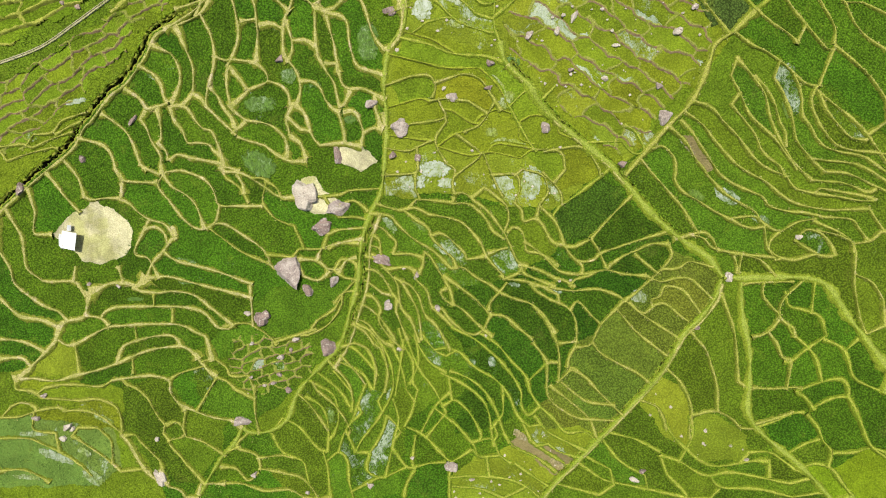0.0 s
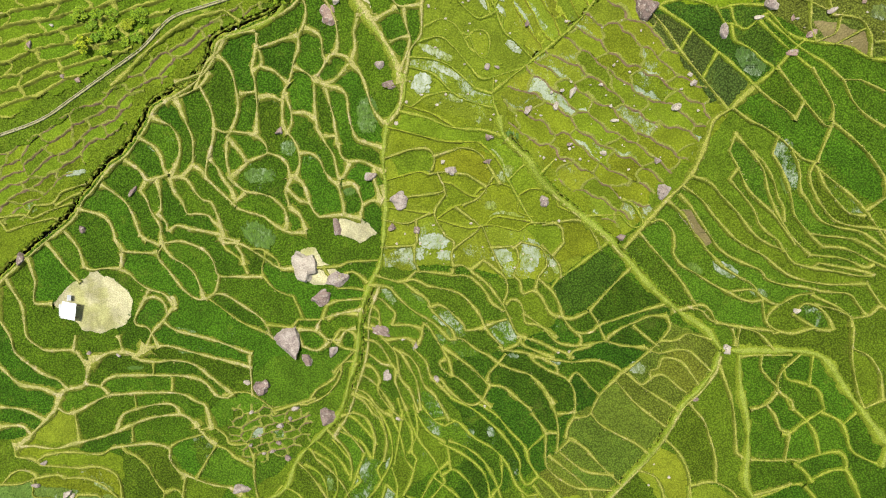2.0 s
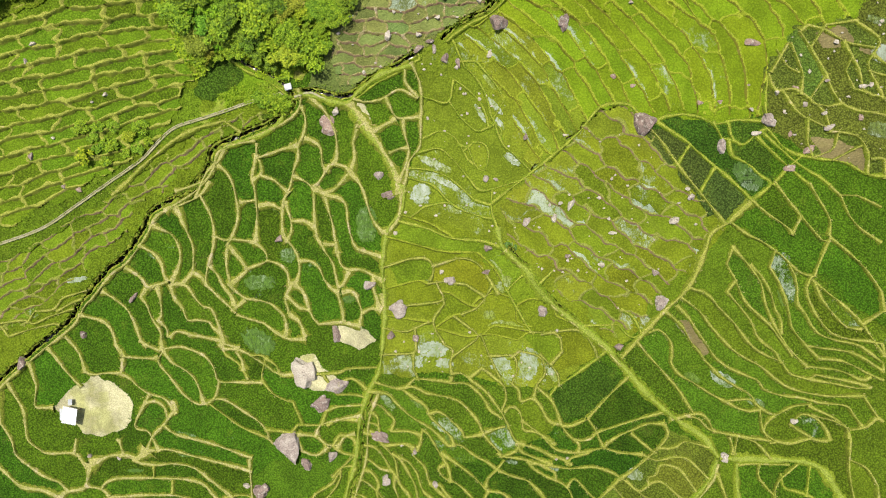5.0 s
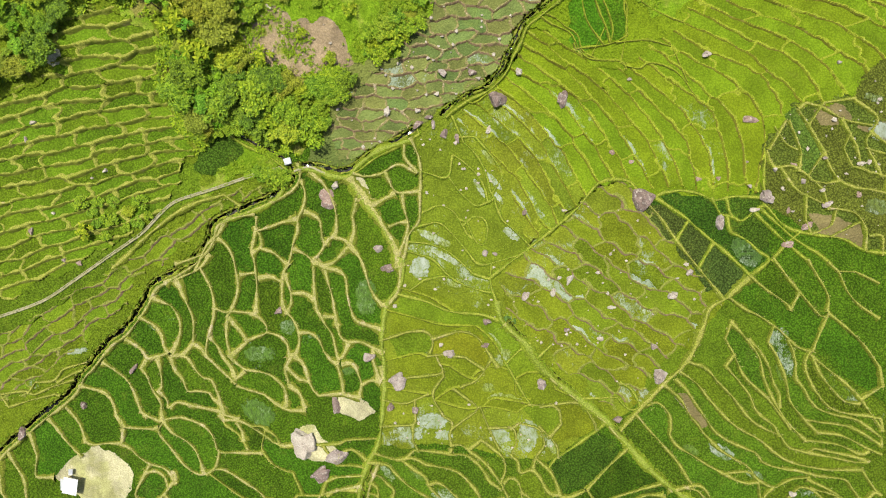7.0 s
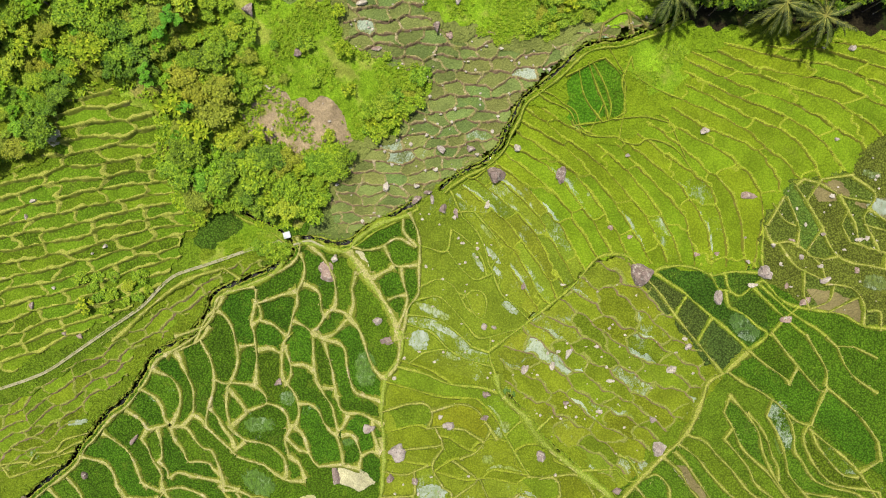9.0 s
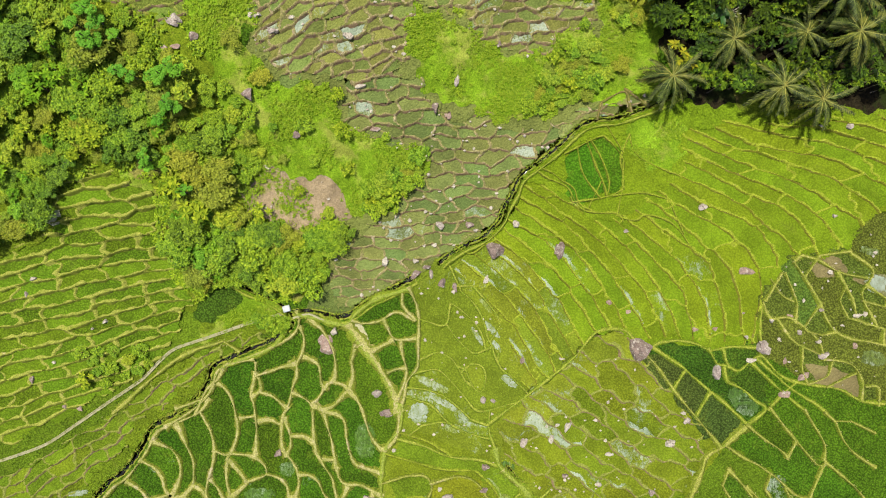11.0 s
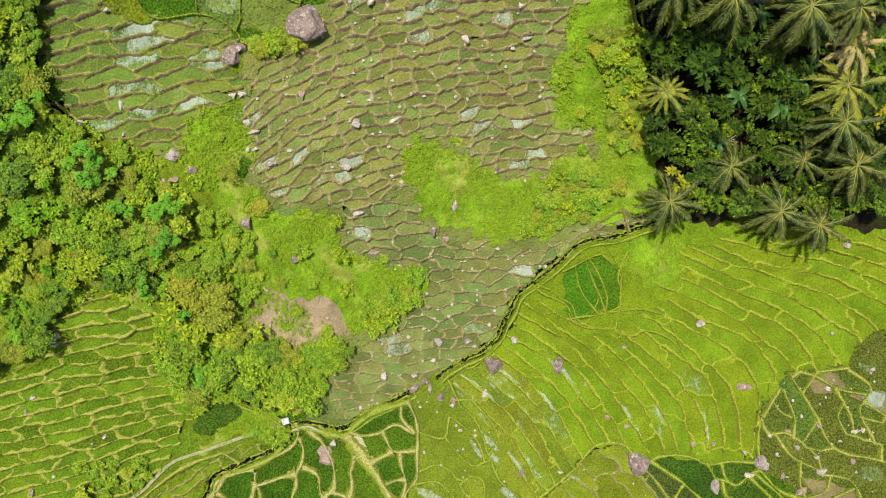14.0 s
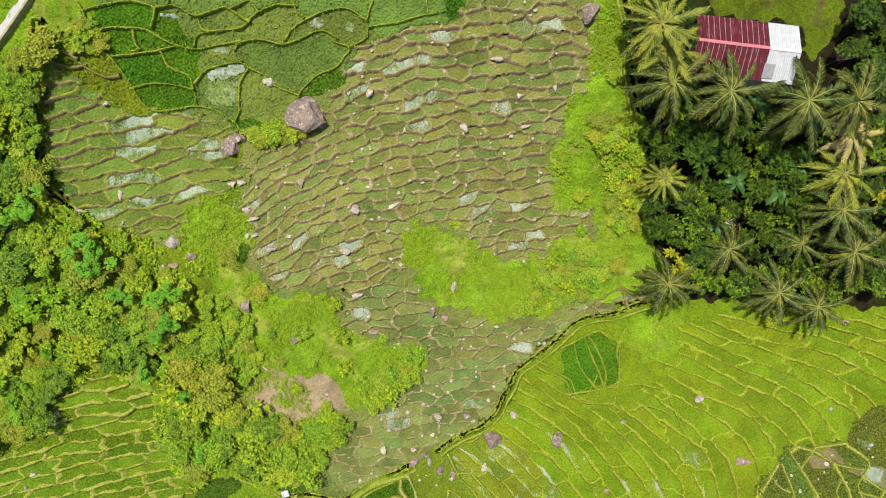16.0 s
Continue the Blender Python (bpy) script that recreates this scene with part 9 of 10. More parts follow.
pool(13.6, -5.0, 1.4, 0.6, -20, 0.7)
pool(8.6, -4.3, 1.2, 0.5, -10, 0.7)
pool(-6.6, -18.1, 0.6, 1.8, -15, 0.7)
pool(9.4, -22.8, 2.0, 0.9, -35, 0.6)
pool(14.3, -26.4, 2.4, 0.9, -30, 0.5)
pool(-31.5, -1.5, 2.6, 0.6, -10, 0.55)
pool(-34.8, 20.7, 1.4, 0.6, -35, 0.6)
pool(-15.1, 19.6, 1.2, 0.6, -20, 0.5)
pool(29.7, 6.4, 2.0, 0.9, -30, 0.4)
pool(39.2, 15.9, 0.5, 2.0, 20, 0.5)
pool(1.1, -2.0, 0.6, 2.0, 25, 0.5)
pool(23.5, 12.1, 0.6, 0.6, 0, 0.6)
pool(-44.1, 17.7, 2.6, 0.6, 10, 0.85)
pool(-38.1, -6.2, 2.0, 0.5, 0, 0.4)
pool(-31.6, -4.1, 2.0, 0.4, -5, 0.5)
pool(49.0, 43.3, 2.4, 2.0, -15, 0.95)
pool(49.0, 34.9, 2.8, 1.6, -10, 0.55)
pool(34.4, 30.1, 2.0, 3.0, 38, 0.45)
pool(48.2, 47.0, 2.2, 0.8, -15, 0.6)
pool(14.3, 60.3, 1.8, 1.6, 0, 0.25)
pool(-19.0, 85.9, 3.6, 1.2, 15, 0.85)
pool(-19.5, 84.0, 3.2, 2.2, 0, 0.5)
pool(-23.2, 90.2, 1.5, 0.3, -5, 0.8)
pool(-19.1, 87.6, 1.4, 0.5, 0, 0.75)
pool(-10.3, 89.8, 1.2, 0.8, 10, 0.7)
pool(-7.3, 89.5, 0.8, 0.8, 0, 0.6)
pool(35.3, 29.3, 2.4, 2.2, -40, 0.55)
pool(28.6, 11.9, 2.6, 0.5, -50, 0.6)


def lip_water(line, amount, seed):
    """A thin strip of water that stands behind a terrace lip."""
    r = np.random.default_rng(seed)
    n = len(line)
    a = int(n * r.uniform(0.1, 0.35))
    e = int(n * r.uniform(0.6, 0.9))
    if e - a < 5:
        return
    t = np.gradient(line, axis=0)
    t = t / np.maximum(np.hypot(t[:, 0], t[:, 1]), 1e-6)[:, None]
    side = np.stack([t[:, 1], -t[:, 0]], -1)
    mid = n // 2
    up = 1 if land(*(line[mid] + side[mid])) > land(*(line[mid] - side[mid])) else -1
    q, s = line[a:e], side[a:e] * up
    f = np.linspace(0, 1, e - a)
    wide = r.uniform(0.22, 0.6) * np.sqrt(np.sin(np.pi * f) + 0.02) * (1 + 0.3 * np.sin(f * 17 + seed))
    rows = []
    for k in (0.0, 0.5, 1.0):
        p = q + s * (0.28 + wide * k + r.uniform(-0.03, 0.03, e - a))[:, None]
        i = np.clip(((p[:, 0] - X0) / CELL).astype(int), 0, NX - 1)
        j = np.clip(((p[:, 1] - Y0) / CELL).astype(int), 0, NY - 1)
        rows.append(np.stack([p[:, 0], p[:, 1], level[j, i] + 0.09], -1))
    v = np.stack(rows, 1).reshape(-1, 3)
    i, j = np.meshgrid(np.arange(e - a - 1), np.arange(2), indexing="ij")
    c = (i * 3 + j).ravel()
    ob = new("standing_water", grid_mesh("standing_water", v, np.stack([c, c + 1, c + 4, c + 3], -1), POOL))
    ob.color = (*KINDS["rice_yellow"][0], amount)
    tagged(ob, "narrow pale strip of water behind a terrace lip", "water", "flooded strips behind terrace lips")


lip = random.Random(5)
for k, (style, width, line) in enumerate(BANKS):
    m = line[len(line) // 2]
    sort = kind[cell_at(m[0], m[1])]
    if style == "l" and lip.random() < {"rice_yellow": 0.3, "rice_warm": 0.15, "rice_bright": 0.05}.get(sort, 0):
        lip_water(line, lip.uniform(0.45, 0.85), 300 + k)


# ---- foliage ----
def make_leaf(name, a, b, rough=0.55, vein=0.0):
    m = Mat(name, rough, 0.18)
    m.b.inputs["Transmission Weight"].default_value = 0.0
    c = m.mix(m.island, a, b)
    c = m.mix(1.0, c, m.mix(m.obj("Random"), (1.2, 1.1, 0.9), (0.78, 0.92, 1.0)), "MULTIPLY")
    return m.color(m.mix(m.ramp(m.noise(0.7, 4.0), 0.52, 0.78, 0.0, 0.4), c, (b[0] * 1.3, b[1] * 1.05, b[2])))


LEAF_LIGHT = make_leaf("light_foliage", (0.055, 0.135, 0.007), (0.29, 0.42, 0.022))
LEAF_ROUND = make_leaf("bright_foliage", (0.08, 0.25, 0.012), (0.17, 0.40, 0.03))
LEAF_DARK = make_leaf("dark_foliage", (0.004, 0.013, 0.003), (0.072, 0.13, 0.008))
LEAF_GOLD = make_leaf("gold_foliage", (0.07, 0.13, 0.01), (0.36, 0.32, 0.015))
LEAF_EDGE = make_leaf("edge_foliage", (0.02, 0.055, 0.005), (0.20, 0.29, 0.015))
FROND = make_leaf("palm_leaf", (0.012, 0.028, 0.006), (0.135, 0.155, 0.028))
FROND_GOLD = make_leaf("yellow_palm_leaf", (0.06, 0.09, 0.01), (0.28, 0.29, 0.035))
FROND_DRY = make_leaf("dry_palm_leaf", (0.22, 0.19, 0.08), (0.44, 0.36, 0.16))
STAR = make_leaf("banana_leaf", (0.02, 0.06, 0.014), (0.06, 0.14, 0.028), 0.4)
RIB = make_leaf("palm_rib", (0.24, 0.25, 0.06), (0.32, 0.31, 0.09))
LEAF_LIME = make_leaf("lime_foliage", (0.09, 0.17, 0.008), (0.36, 0.44, 0.03))
LEAF_FRESH = make_leaf("fresh_foliage", (0.07, 0.18, 0.008), (0.23, 0.41, 0.022))
LEAF_OLIVE = make_leaf("olive_foliage", (0.11, 0.145, 0.012), (0.33, 0.375, 0.035))
LEAF_DEEP = make_leaf("deep_foliage", (0.028, 0.072, 0.006), (0.20, 0.32, 0.02))
BARK = make_rock("bark", (0.14, 0.10, 0.07), (0.08, 0.06, 0.04))


def leaf_cloud(seed, blobs, leaves, size, flat=0.75, spread=1.0, up=0.7):
    """Many small folded leaves on the lumps of a crown about 1 across each way."""
    r = np.random.default_rng(seed)
    c = r.normal(0, 1, (blobs, 3))
    c /= np.linalg.norm(c, axis=1)[:, None]
    c *= (r.uniform(0.2, 0.95, blobs) * spread)[:, None]
    c[:, 2] = np.abs(c[:, 2]) * flat
    rad = r.uniform(0.15, 0.42, blobs)
    k = r.integers(0, blobs, leaves)
    d = r.normal(0, 1, (leaves, 3))
    d[:, 2] += 0.5
    d /= np.linalg.norm(d, axis=1)[:, None]
    p = c[k] + d * (rad[k] * r.uniform(0.75, 1.12, leaves))[:, None] * np.array((1, 1, flat))
    nrm = d * (1 - up) + np.array((0, 0, up)) + r.normal(0, 0.28, (leaves, 3))
    nrm /= np.linalg.norm(nrm, axis=1)[:, None]
    t = np.cross(nrm, r.normal(0, 1, (leaves, 3)))
    t /= np.linalg.norm(t, axis=1)[:, None]
    b = np.cross(nrm, t)
    ln = (size * r.uniform(0.6, 1.4, leaves))[:, None]
    quad = np.stack([p - t * ln * 0.5, p + b * ln * 0.3 + nrm * ln * 0.07, p + t * ln * 0.55 - nrm * ln * 0.12, p - b * ln * 0.3 + nrm * ln * 0.07], 1)
    return quad.reshape(-1, 3), np.arange(leaves * 4).reshape(-1, 4)


def rosette_cloud(seed, count, leaves, size):
    """Whorls of long leaves at the tips of a crown."""
    r = np.random.default_rng(seed)
    out = []
    for k in range(count):
        a, d = r.uniform(0, 6.28), 0.85 * math.sqrt(r.uniform(0, 1))
        c = np.array((math.cos(a) * d, math.sin(a) * d, 0.75 * math.sqrt(max(0, 1 - d * d)) + r.uniform(-0.25, 0.1)))
        for q in range(leaves):
            b = q * 2.4 + r.uniform(-0.3, 0.3)
            ln = size * r.uniform(0.7, 1.25)
            lift = r.uniform(-0.25, 0.6)
            t = np.array((math.cos(b), math.sin(b), lift))
            s = np.array((-math.sin(b), math.cos(b), 0)) * ln * 0.21
            out.append((c, c + t * ln * 0.55 + s, c + t * ln + np.array((0, 0, -0.35 * ln)), c + t * ln * 0.55 - s))
    v = np.array(out).reshape(-1, 3)
    return v, np.arange(len(v)).reshape(-1, 4)


def stem_mesh(r0, r1, height, bend=0.1, sides=7, rings=6):
    vs, fs = [], []
    for k in range(rings + 1):
        f = k / rings
        rr = r0 * (1 - f) + r1 * f
        for s in range(sides):
            a = 2 * math.pi * s / sides
            vs.append((math.cos(a) * rr + bend * f * f, math.sin(a) * rr, f * height))
    for k in range(rings):
        for s in range(sides):
            a, b = k * sides + s, k * sides + (s + 1) % sides
            fs.append((a, b, b + sides, a + sides))
    return mesh_of("trunk", vs, fs, BARK, True)


CROWNS = {}
for key, mat, seeds, blobs, leaves, size in (("forest", LEAF_LIGHT, 7, 26, 2400, 0.13), ("bush", LEAF_LIGHT, 4, 14, 750, 0.2), ("grove", LEAF_DARK, 6, 16, 620, 0.28),
                                             ("gold", LEAF_GOLD, 2, 9, 420, 0.3), ("round", LEAF_ROUND, 3, 9, 1100, 0.13)):
    CROWNS[key] = [grid_mesh("crown", *leaf_cloud(hash_seed, blobs, leaves, size, {"round": 0.7, "forest": 0.42}.get(key, 0.5)), mat, False) for hash_seed in range(10 * len(key) + 1, 10 * len(key) + 1 + seeds)]
CROWNS["grove"] += [grid_mesh("crown", *rosette_cloud(70 + k, 13 + 3 * k, 9, 0.26 + 0.03 * k), LEAF_DARK, False) for k in range(7)]
CROWNS["gold"] = [grid_mesh("crown", *rosette_cloud(90 + k, 9, 8, 0.34), LEAF_GOLD, False) for k in range(2)]
CROWNS["edge"] = [grid_mesh("crown", *rosette_cloud(110 + k, 15, 9, 0.42), LEAF_EDGE, False) for k in range(4)]
for key, mat, leaves, size, lump in (("lime", LEAF_LIME, 1500, 0.15, 14), ("olive", LEAF_OLIVE, 2200, 0.12, 30), ("deep", LEAF_DEEP, 2000, 0.14, 18), ("fresh", LEAF_FRESH, 1100, 0.19, 10)):
    CROWNS[key] = [grid_mesh("crown", *leaf_cloud(200 + 7 * k + len(key), lump, leaves, size, 0.5), mat, False) for k in range(3)]
CROWNS["fresh"] += [grid_mesh("crown", *rosette_cloud(140 + k, 13, 9, 0.36), LEAF_FRESH, False) for k in range(2)]
CROWNS["lime"] += [grid_mesh("crown", *rosette_cloud(150 + k, 16, 8, 0.34), LEAF_LIME, False) for k in range(2)]
STEM = stem_mesh(0.09, 0.04, 1.0, 0.06)
pick = random.Random(21)


def plant(name, x, y, radius, height, crown, label, category, group):
    """A tree or bush: a stem and a leafy crown."""
    z = float(land(x, y)) - 0.1
    base = new(name)
    base.matrix_world = pose(x, y, z, 0, 0, pick.uniform(0, 360))
    trunk = part("trunk", STEM, base)
    trunk.scale = (max(radius, 0.6), max(radius, 0.6), height)
    top = part("crown", crown, base)
    top.location = (0, 0, height * 0.75)
    top.scale = (radius, radius * pick.uniform(0.85, 1.15), radius * pick.uniform(0.7, 0.95))
    return tagged(base, label, category, group)


def grove(sort, dense, *poly):
    """Fills a patch of the plan with plants that stand at uneven steps."""
    poly = np.array(poly)
    lo, hi = poly.min(0), poly.max(0)
    done = []
    for _ in range(2600):
        x, y = pick.uniform(lo[0], hi[0]), pick.uniform(lo[1], hi[1])
        if sort == "forest":
            r = pick.choice((0.6, 0.8, 1.0, 1.2, 1.5, 1.8, 2.3))
        elif sort == "grove":
            r = pick.choice((1.0, 1.3, 1.6, 1.9))
        else:
            r = pick.uniform(0.6, 1.2)
        if not inside(poly, np.array(x), np.array(y)) or any((x - a) ** 2 + (y - b) ** 2 < ((r + c) * dense) ** 2 for a, b, c in done):
            continue
        done.append((x, y, r))
        if sort == "forest":
            drift = noise.noise(Vector((x * 0.16, y * 0.16, 3.0))) + pick.uniform(-0.35, 0.35)
            leaf = "deep" if drift < -0.26 else "fresh" if drift < -0.12 and x < -24 else "forest" if drift < 0.12 else "lime" if drift < 0.26 else "olive"
            word = {"deep": "dark green", "fresh": "fresh green", "forest": "mid green", "lime": "yellow-green", "olive": "olive brown-green"}[leaf]
            plant("tree" if r > 1.4 else "shrub", x, y, r * 1.1, r * 0.5 + pick.uniform(0.1, 1.3), pick.choice(CROWNS[leaf]),
                  f"leafy {word} tree on the terrace edge" if r > 1.4 else f"leafy {word} shrub under taller trees", "tree" if r > 1.4 else "shrub", "trees of the woodland edge" if r > 1.4 else "shrubs of the woodland edge")
        elif sort == "edge":
            plant("bush", x, y, r, r + pick.uniform(2.2, 3.2), pick.choice(CROWNS["edge"]), "light green broad-leaved bush at the grove edge", "bush", "bushes at the grove edge")
        elif sort == "grove":
            gold = pick.random() < 0.04
            plant("tree", x, y, r * 1.1, r * 1.2 + pick.uniform(0.8, 2.4), pick.choice(CROWNS["gold" if gold else "grove"]),
                  "broad-leaved tree with golden yellow leaves" if gold else "dark green broad-leaved tree in a dense grove", "tree", "trees of the dark grove")
        else:
            plant("bush", x, y, r * 1.1, r * 0.5, pick.choice(CROWNS[pick.choice(("bush", "bush", "lime", "lime", "olive"))]), "low light green bush in rough grass", "bush", "bushes in the grass")


def round_bush(x, y, r):
    plant("bush", x, y, r, r * 1.5 + 1.9, pick.choice(CROWNS["round"]), "rounded fresh green bush with dense small leaves", "bush", "rounded fresh green bushes")


def frond_mesh(mat, seed, droop):
    """A palm frond: an arching rib with two rows of drooping leaflets, one long."""
    r = random.Random(seed)
    bow = r.uniform(-0.28, 0.28)
    vs, fs = [], []

    def rib(f):
        return Vector((f, bow * f * f, 0.32 * f - droop * f * f))

    for k in range(8):
        a, b = rib(k / 8), rib((k + 1) / 8)
        w0, w1 = 0.015 * (1 - k / 9), 0.015 * (1 - (k + 1) / 9)
        i = len(vs)
        vs += [a + Vector((0, w0, 0)), a + Vector((0, 0, w0)), a - Vector((0, w0, 0)), b + Vector((0, w1, 0)), b + Vector((0, 0, w1)), b - Vector((0, w1, 0))]
        fs += [(i, i + 1, i + 4, i + 3), (i + 1, i + 2, i + 5, i + 4)]
    count = 34
    for k in range(count):
        f = 0.12 + 0.88 * k / count
        ln = 0.095 * math.sin(math.pi * min(1, f * 0.85 + 0.12)) + 0.05
        for side in (1, -1):
            p = rib(f + r.uniform(-0.01, 0.01))
            q = p + Vector((ln * (0.8 + 0.5 * f + r.uniform(-0.15, 0.15)), side * ln * r.uniform(0.6, 0.95), -ln * r.uniform(0.25, 0.75)))
            mid = (p + q) / 2 + Vector((0, 0, ln * 0.16))
            t = Vector((0.008, -side * 0.006, 0))
            i = len(vs)
            vs += [p - t, p + t, mid + t * 1.3, mid - t * 1.3, q]
            fs += [(i, i + 1, i + 2, i + 3), (i + 3, i + 2, i + 4)]
    return mesh_of("frond", vs[48:], [tuple(q - 48 for q in f) for f in fs[16:]], mat), mesh_of("rib", vs[:48], fs[:16], RIB)


FRONDS = [[frond_mesh(m, s + 5 * i, d) for s, d in enumerate((0.45, 0.65, 0.85, 1.1))] for i, m in enumerate((FROND, FROND_GOLD, FROND_DRY))]
PALM_STEM = stem_mesh(0.2, 0.13, 1.0, 0.15, 9, 8)


def palm(x, y, reach, sort):
    high = {0: 6.6, 1: 5.6, 2: 5.5}[sort] if reach > 2.4 and y > 66 else 4.0
    base = new("palm_tree")
    base.matrix_world = pose(x, y, float(land(x, y)) - 0.1, 0, 0, pick.uniform(0, 360))
    t = part("trunk", PALM_STEM, base, "grey ringed palm trunk")
    t.scale = (1, 1, high)
    n = 23 if sort != 2 else 15
    for k in range(n):
        old = k / n
        leaf, rib = FRONDS[sort][min(3, int(old * 4 + pick.uniform(-0.4, 0.6)))] if old < 0.85 or sort else FRONDS[1][3]
        f = part("frond", leaf, base)
        part("rib", rib, f, "pale yellowish leaf rib")
        f.matrix_basis = pose(0.15, 0, high - 0.05 - 0.12 * old, pick.uniform(-14, 14), 22 - 60 * (1 - old) * 0.7 + pick.uniform(-8, 8), k * 137.5 + pick.uniform(-10, 10)) @ Matrix.Scale(reach * 1.25 * pick.uniform(0.82, 1.1), 4)
    words = ("tall coconut palm with dark green arching fronds", "palm with yellowing green fronds", "withered palm with dry straw-coloured fronds")[sort]
    tagged(base, words, "palm tree", "palms of the dark grove")


def paddle_mesh(seed):
    """A long paddle leaf with a fold along its rib."""
    vs, fs = [], []
    for k in range(9):
        f = k / 8
        w = 0.17 * math.sin(math.pi * min(1.0, 0.08 + f * 0.92)) ** 0.7 if 0.1 < f < 1 else 0.012
        z = 0.5 * f - 0.75 * f * f
        vs += [(f, w, z + w * 0.35), (f, 0, z), (f, -w, z + w * 0.35)]
    for k in range(8):
        a = k * 3
        fs += [(a, a + 1, a + 4, a + 3), (a + 1, a + 2, a + 5, a + 4)]
    return mesh_of("leaf", vs, fs, STAR, True)


PADDLE = paddle_mesh(1)


def star_plant(x, y, reach):
    base = new("banana_plant")
    base.matrix_world = pose(x, y, float(land(x, y)) - 0.1, 0, 0, pick.uniform(0, 360))
    part("stem", STEM, base).scale = (1.6, 1.6, 3.2)
    for k in range(9):
        part("leaf", PADDLE, base).matrix_basis = pose(0.05, 0, 3.1 - 0.03 * k, 0, pick.uniform(-18, 10), k * 137.5 + pick.uniform(-12, 12)) @ Matrix.Scale(reach * pick.uniform(0.75, 1.1), 4)
    tagged(base, "dark blue-green banana plant with paddle leaves", "banana plant", "banana plants in the grove")


grove("forest", 0.5, (-42.0, 77.1), (-37.0, 78.1), (-37.5, 74.9), (-34.0, 72.0), (-30.5, 70.1), (-27.7, 67.5), (-22.9, 63.8), (-22.7, 55.3), (-23.7, 52.9), (-29.5, 56.0), (-34.2, 57.5), (-39.6, 56.0), (-43.1, 50.1), (-49.8, 48.3))
grove("forest", 0.45, (-28.5, 54.8), (-22.7, 51.3), (-15.8, 48.1), (-10.7, 49.2), (-8.9, 49.5), (-13.4, 46.6), (-12.9, 44.3), (-18.2, 42.3), (-23.0, 44.4), (-27.2, 42.5), (-29.2, 47.9))
grove("bush", 0.5, (13.4, 68.5), (17.5, 69.4), (18.7, 65.8), (15.5, 63.7), (10.1, 62.3), (8.9, 63.4), (11.1, 66.3))
grove("bush", 0.45, (15.6, 81.9), (20.6, 82.1), (22.9, 72.4), (19.7, 71.3), (17.2, 78.3))
grove("bush", 0.95, (-41.7, 35.5), (-34.3, 35.9), (-34.0, 33.8), (-39.8, 31.2), (-42.1, 32.7))
grove("bush", 0.45, (-8.0, 54.3), (-1.9, 57.6), (-1.9, 55.8), (-5.7, 51.7), (-8.1, 52.1))
grove("bush", 0.5, (-22.2, 39.3), (-19.0, 39.2), (-17.4, 38.5), (-19.7, 37.9))
grove("bush", 0.5, (-25.6, 58.3), (-22.9, 50.3), (-27.7, 56.0))
grove("forest", 0.42, (-39.0, 83.7), (-36.3, 86.1), (-33.8, 88.2), (-33.4, 87.6), (-35.1, 85.1), (-37.9, 75.3), (-41.5, 75.3))
grove("bush", 0.5, (-31.5, 89.3), (-29.7, 89.8), (-29.4, 87.8), (-31.9, 86.9))
grove("grove", 0.70, (19.2, 85.7), (28.6, 82.5), (36.2, 81.6), (46.4, 82.2), (49.3, 65.3), (34.5, 64.7), (26.0, 65.4), (23.3, 71.4), (21.3, 79.0))
grove("grove", 0.66, (38.6, 90.3), (44.0, 91.9), (46.1, 83.7), (39.3, 85.1))
grove("grove", 0.66, (18.1, 91.8), (20.9, 91.9), (24.5, 86.3), (20.5, 83.9), (18.7, 87.1))
grove("bush", 0.4, (-17.3, 80.4), (-13.0, 81.4), (-12.2, 80.3), (-16.8, 79.5))
grove("edge", 0.5, (25.6, 67.5), (27.5, 66.4), (33.8, 66.3), (38.9, 67.4), (42.4, 64.6), (34.0, 64.4), (27.0, 64.6))
grove("edge", 0.6, (22.9, 83.2), (26.9, 82.5), (29.0, 80.6), (23.4, 80.3))
grove("edge", 0.6, (32.1, 82.1), (36.5, 82.6), (36.3, 81.1), (33.1, 80.3))
grove("edge", 0.6, (34.4, 74.2), (39.5, 74.7), (40.5, 72.1), (34.8, 71.9))
grove("edge", 0.6, (39.6, 65.9), (47.0, 65.3), (47.1, 64.1), (40.4, 63.8))
grove("edge", 0.6, (26.0, 73.6), (28.7, 73.1), (29.2, 69.6), (26.5, 69.6))
grove("bush", 1.9, (-23.0, 71.0), (-19.5, 73.0), (-17.0, 65.0), (-9.0, 63.5), (-2.5, 57.5), (-6.0, 52.0), (-14.0, 50.5), (-22.0, 52.0), (-22.0, 60.0))
grove("bush", 2.2, (12.5, 78.0), (17.0, 86.0), (20.0, 84.0), (21.0, 66.0), (15.0, 71.0))
grove("bush", 0.7, (-23.5, 57.0), (-20.5, 64.0), (-19.0, 58.0), (-21.5, 54.0))
grove("edge", 1.6, (22.5, 83.0), (36.0, 82.5), (44.0, 81.0), (46.0, 67.0), (26.0, 66.5), (23.5, 73.0))
round_bush(-26.4, 65.3, 1.0)
round_bush(-25.3, 65.1, 0.9)
round_bush(-27.1, 64.6, 1.1)
round_bush(-27.9, 64.5, 0.9)
round_bush(-27.0, 62.0, 1.1)
round_bush(-26.4, 61.7, 0.9)
round_bush(-28.1, 60.6, 0.9)
round_bush(-31.2, 64.9, 0.9)
round_bush(-29.9, 64.5, 0.8)
round_bush(-32.9, 70.0, 1.2)
round_bush(-32.2, 69.2, 1.1)
round_bush(-33.7, 70.3, 0.9)
round_bush(-33.6, 67.7, 1.2)
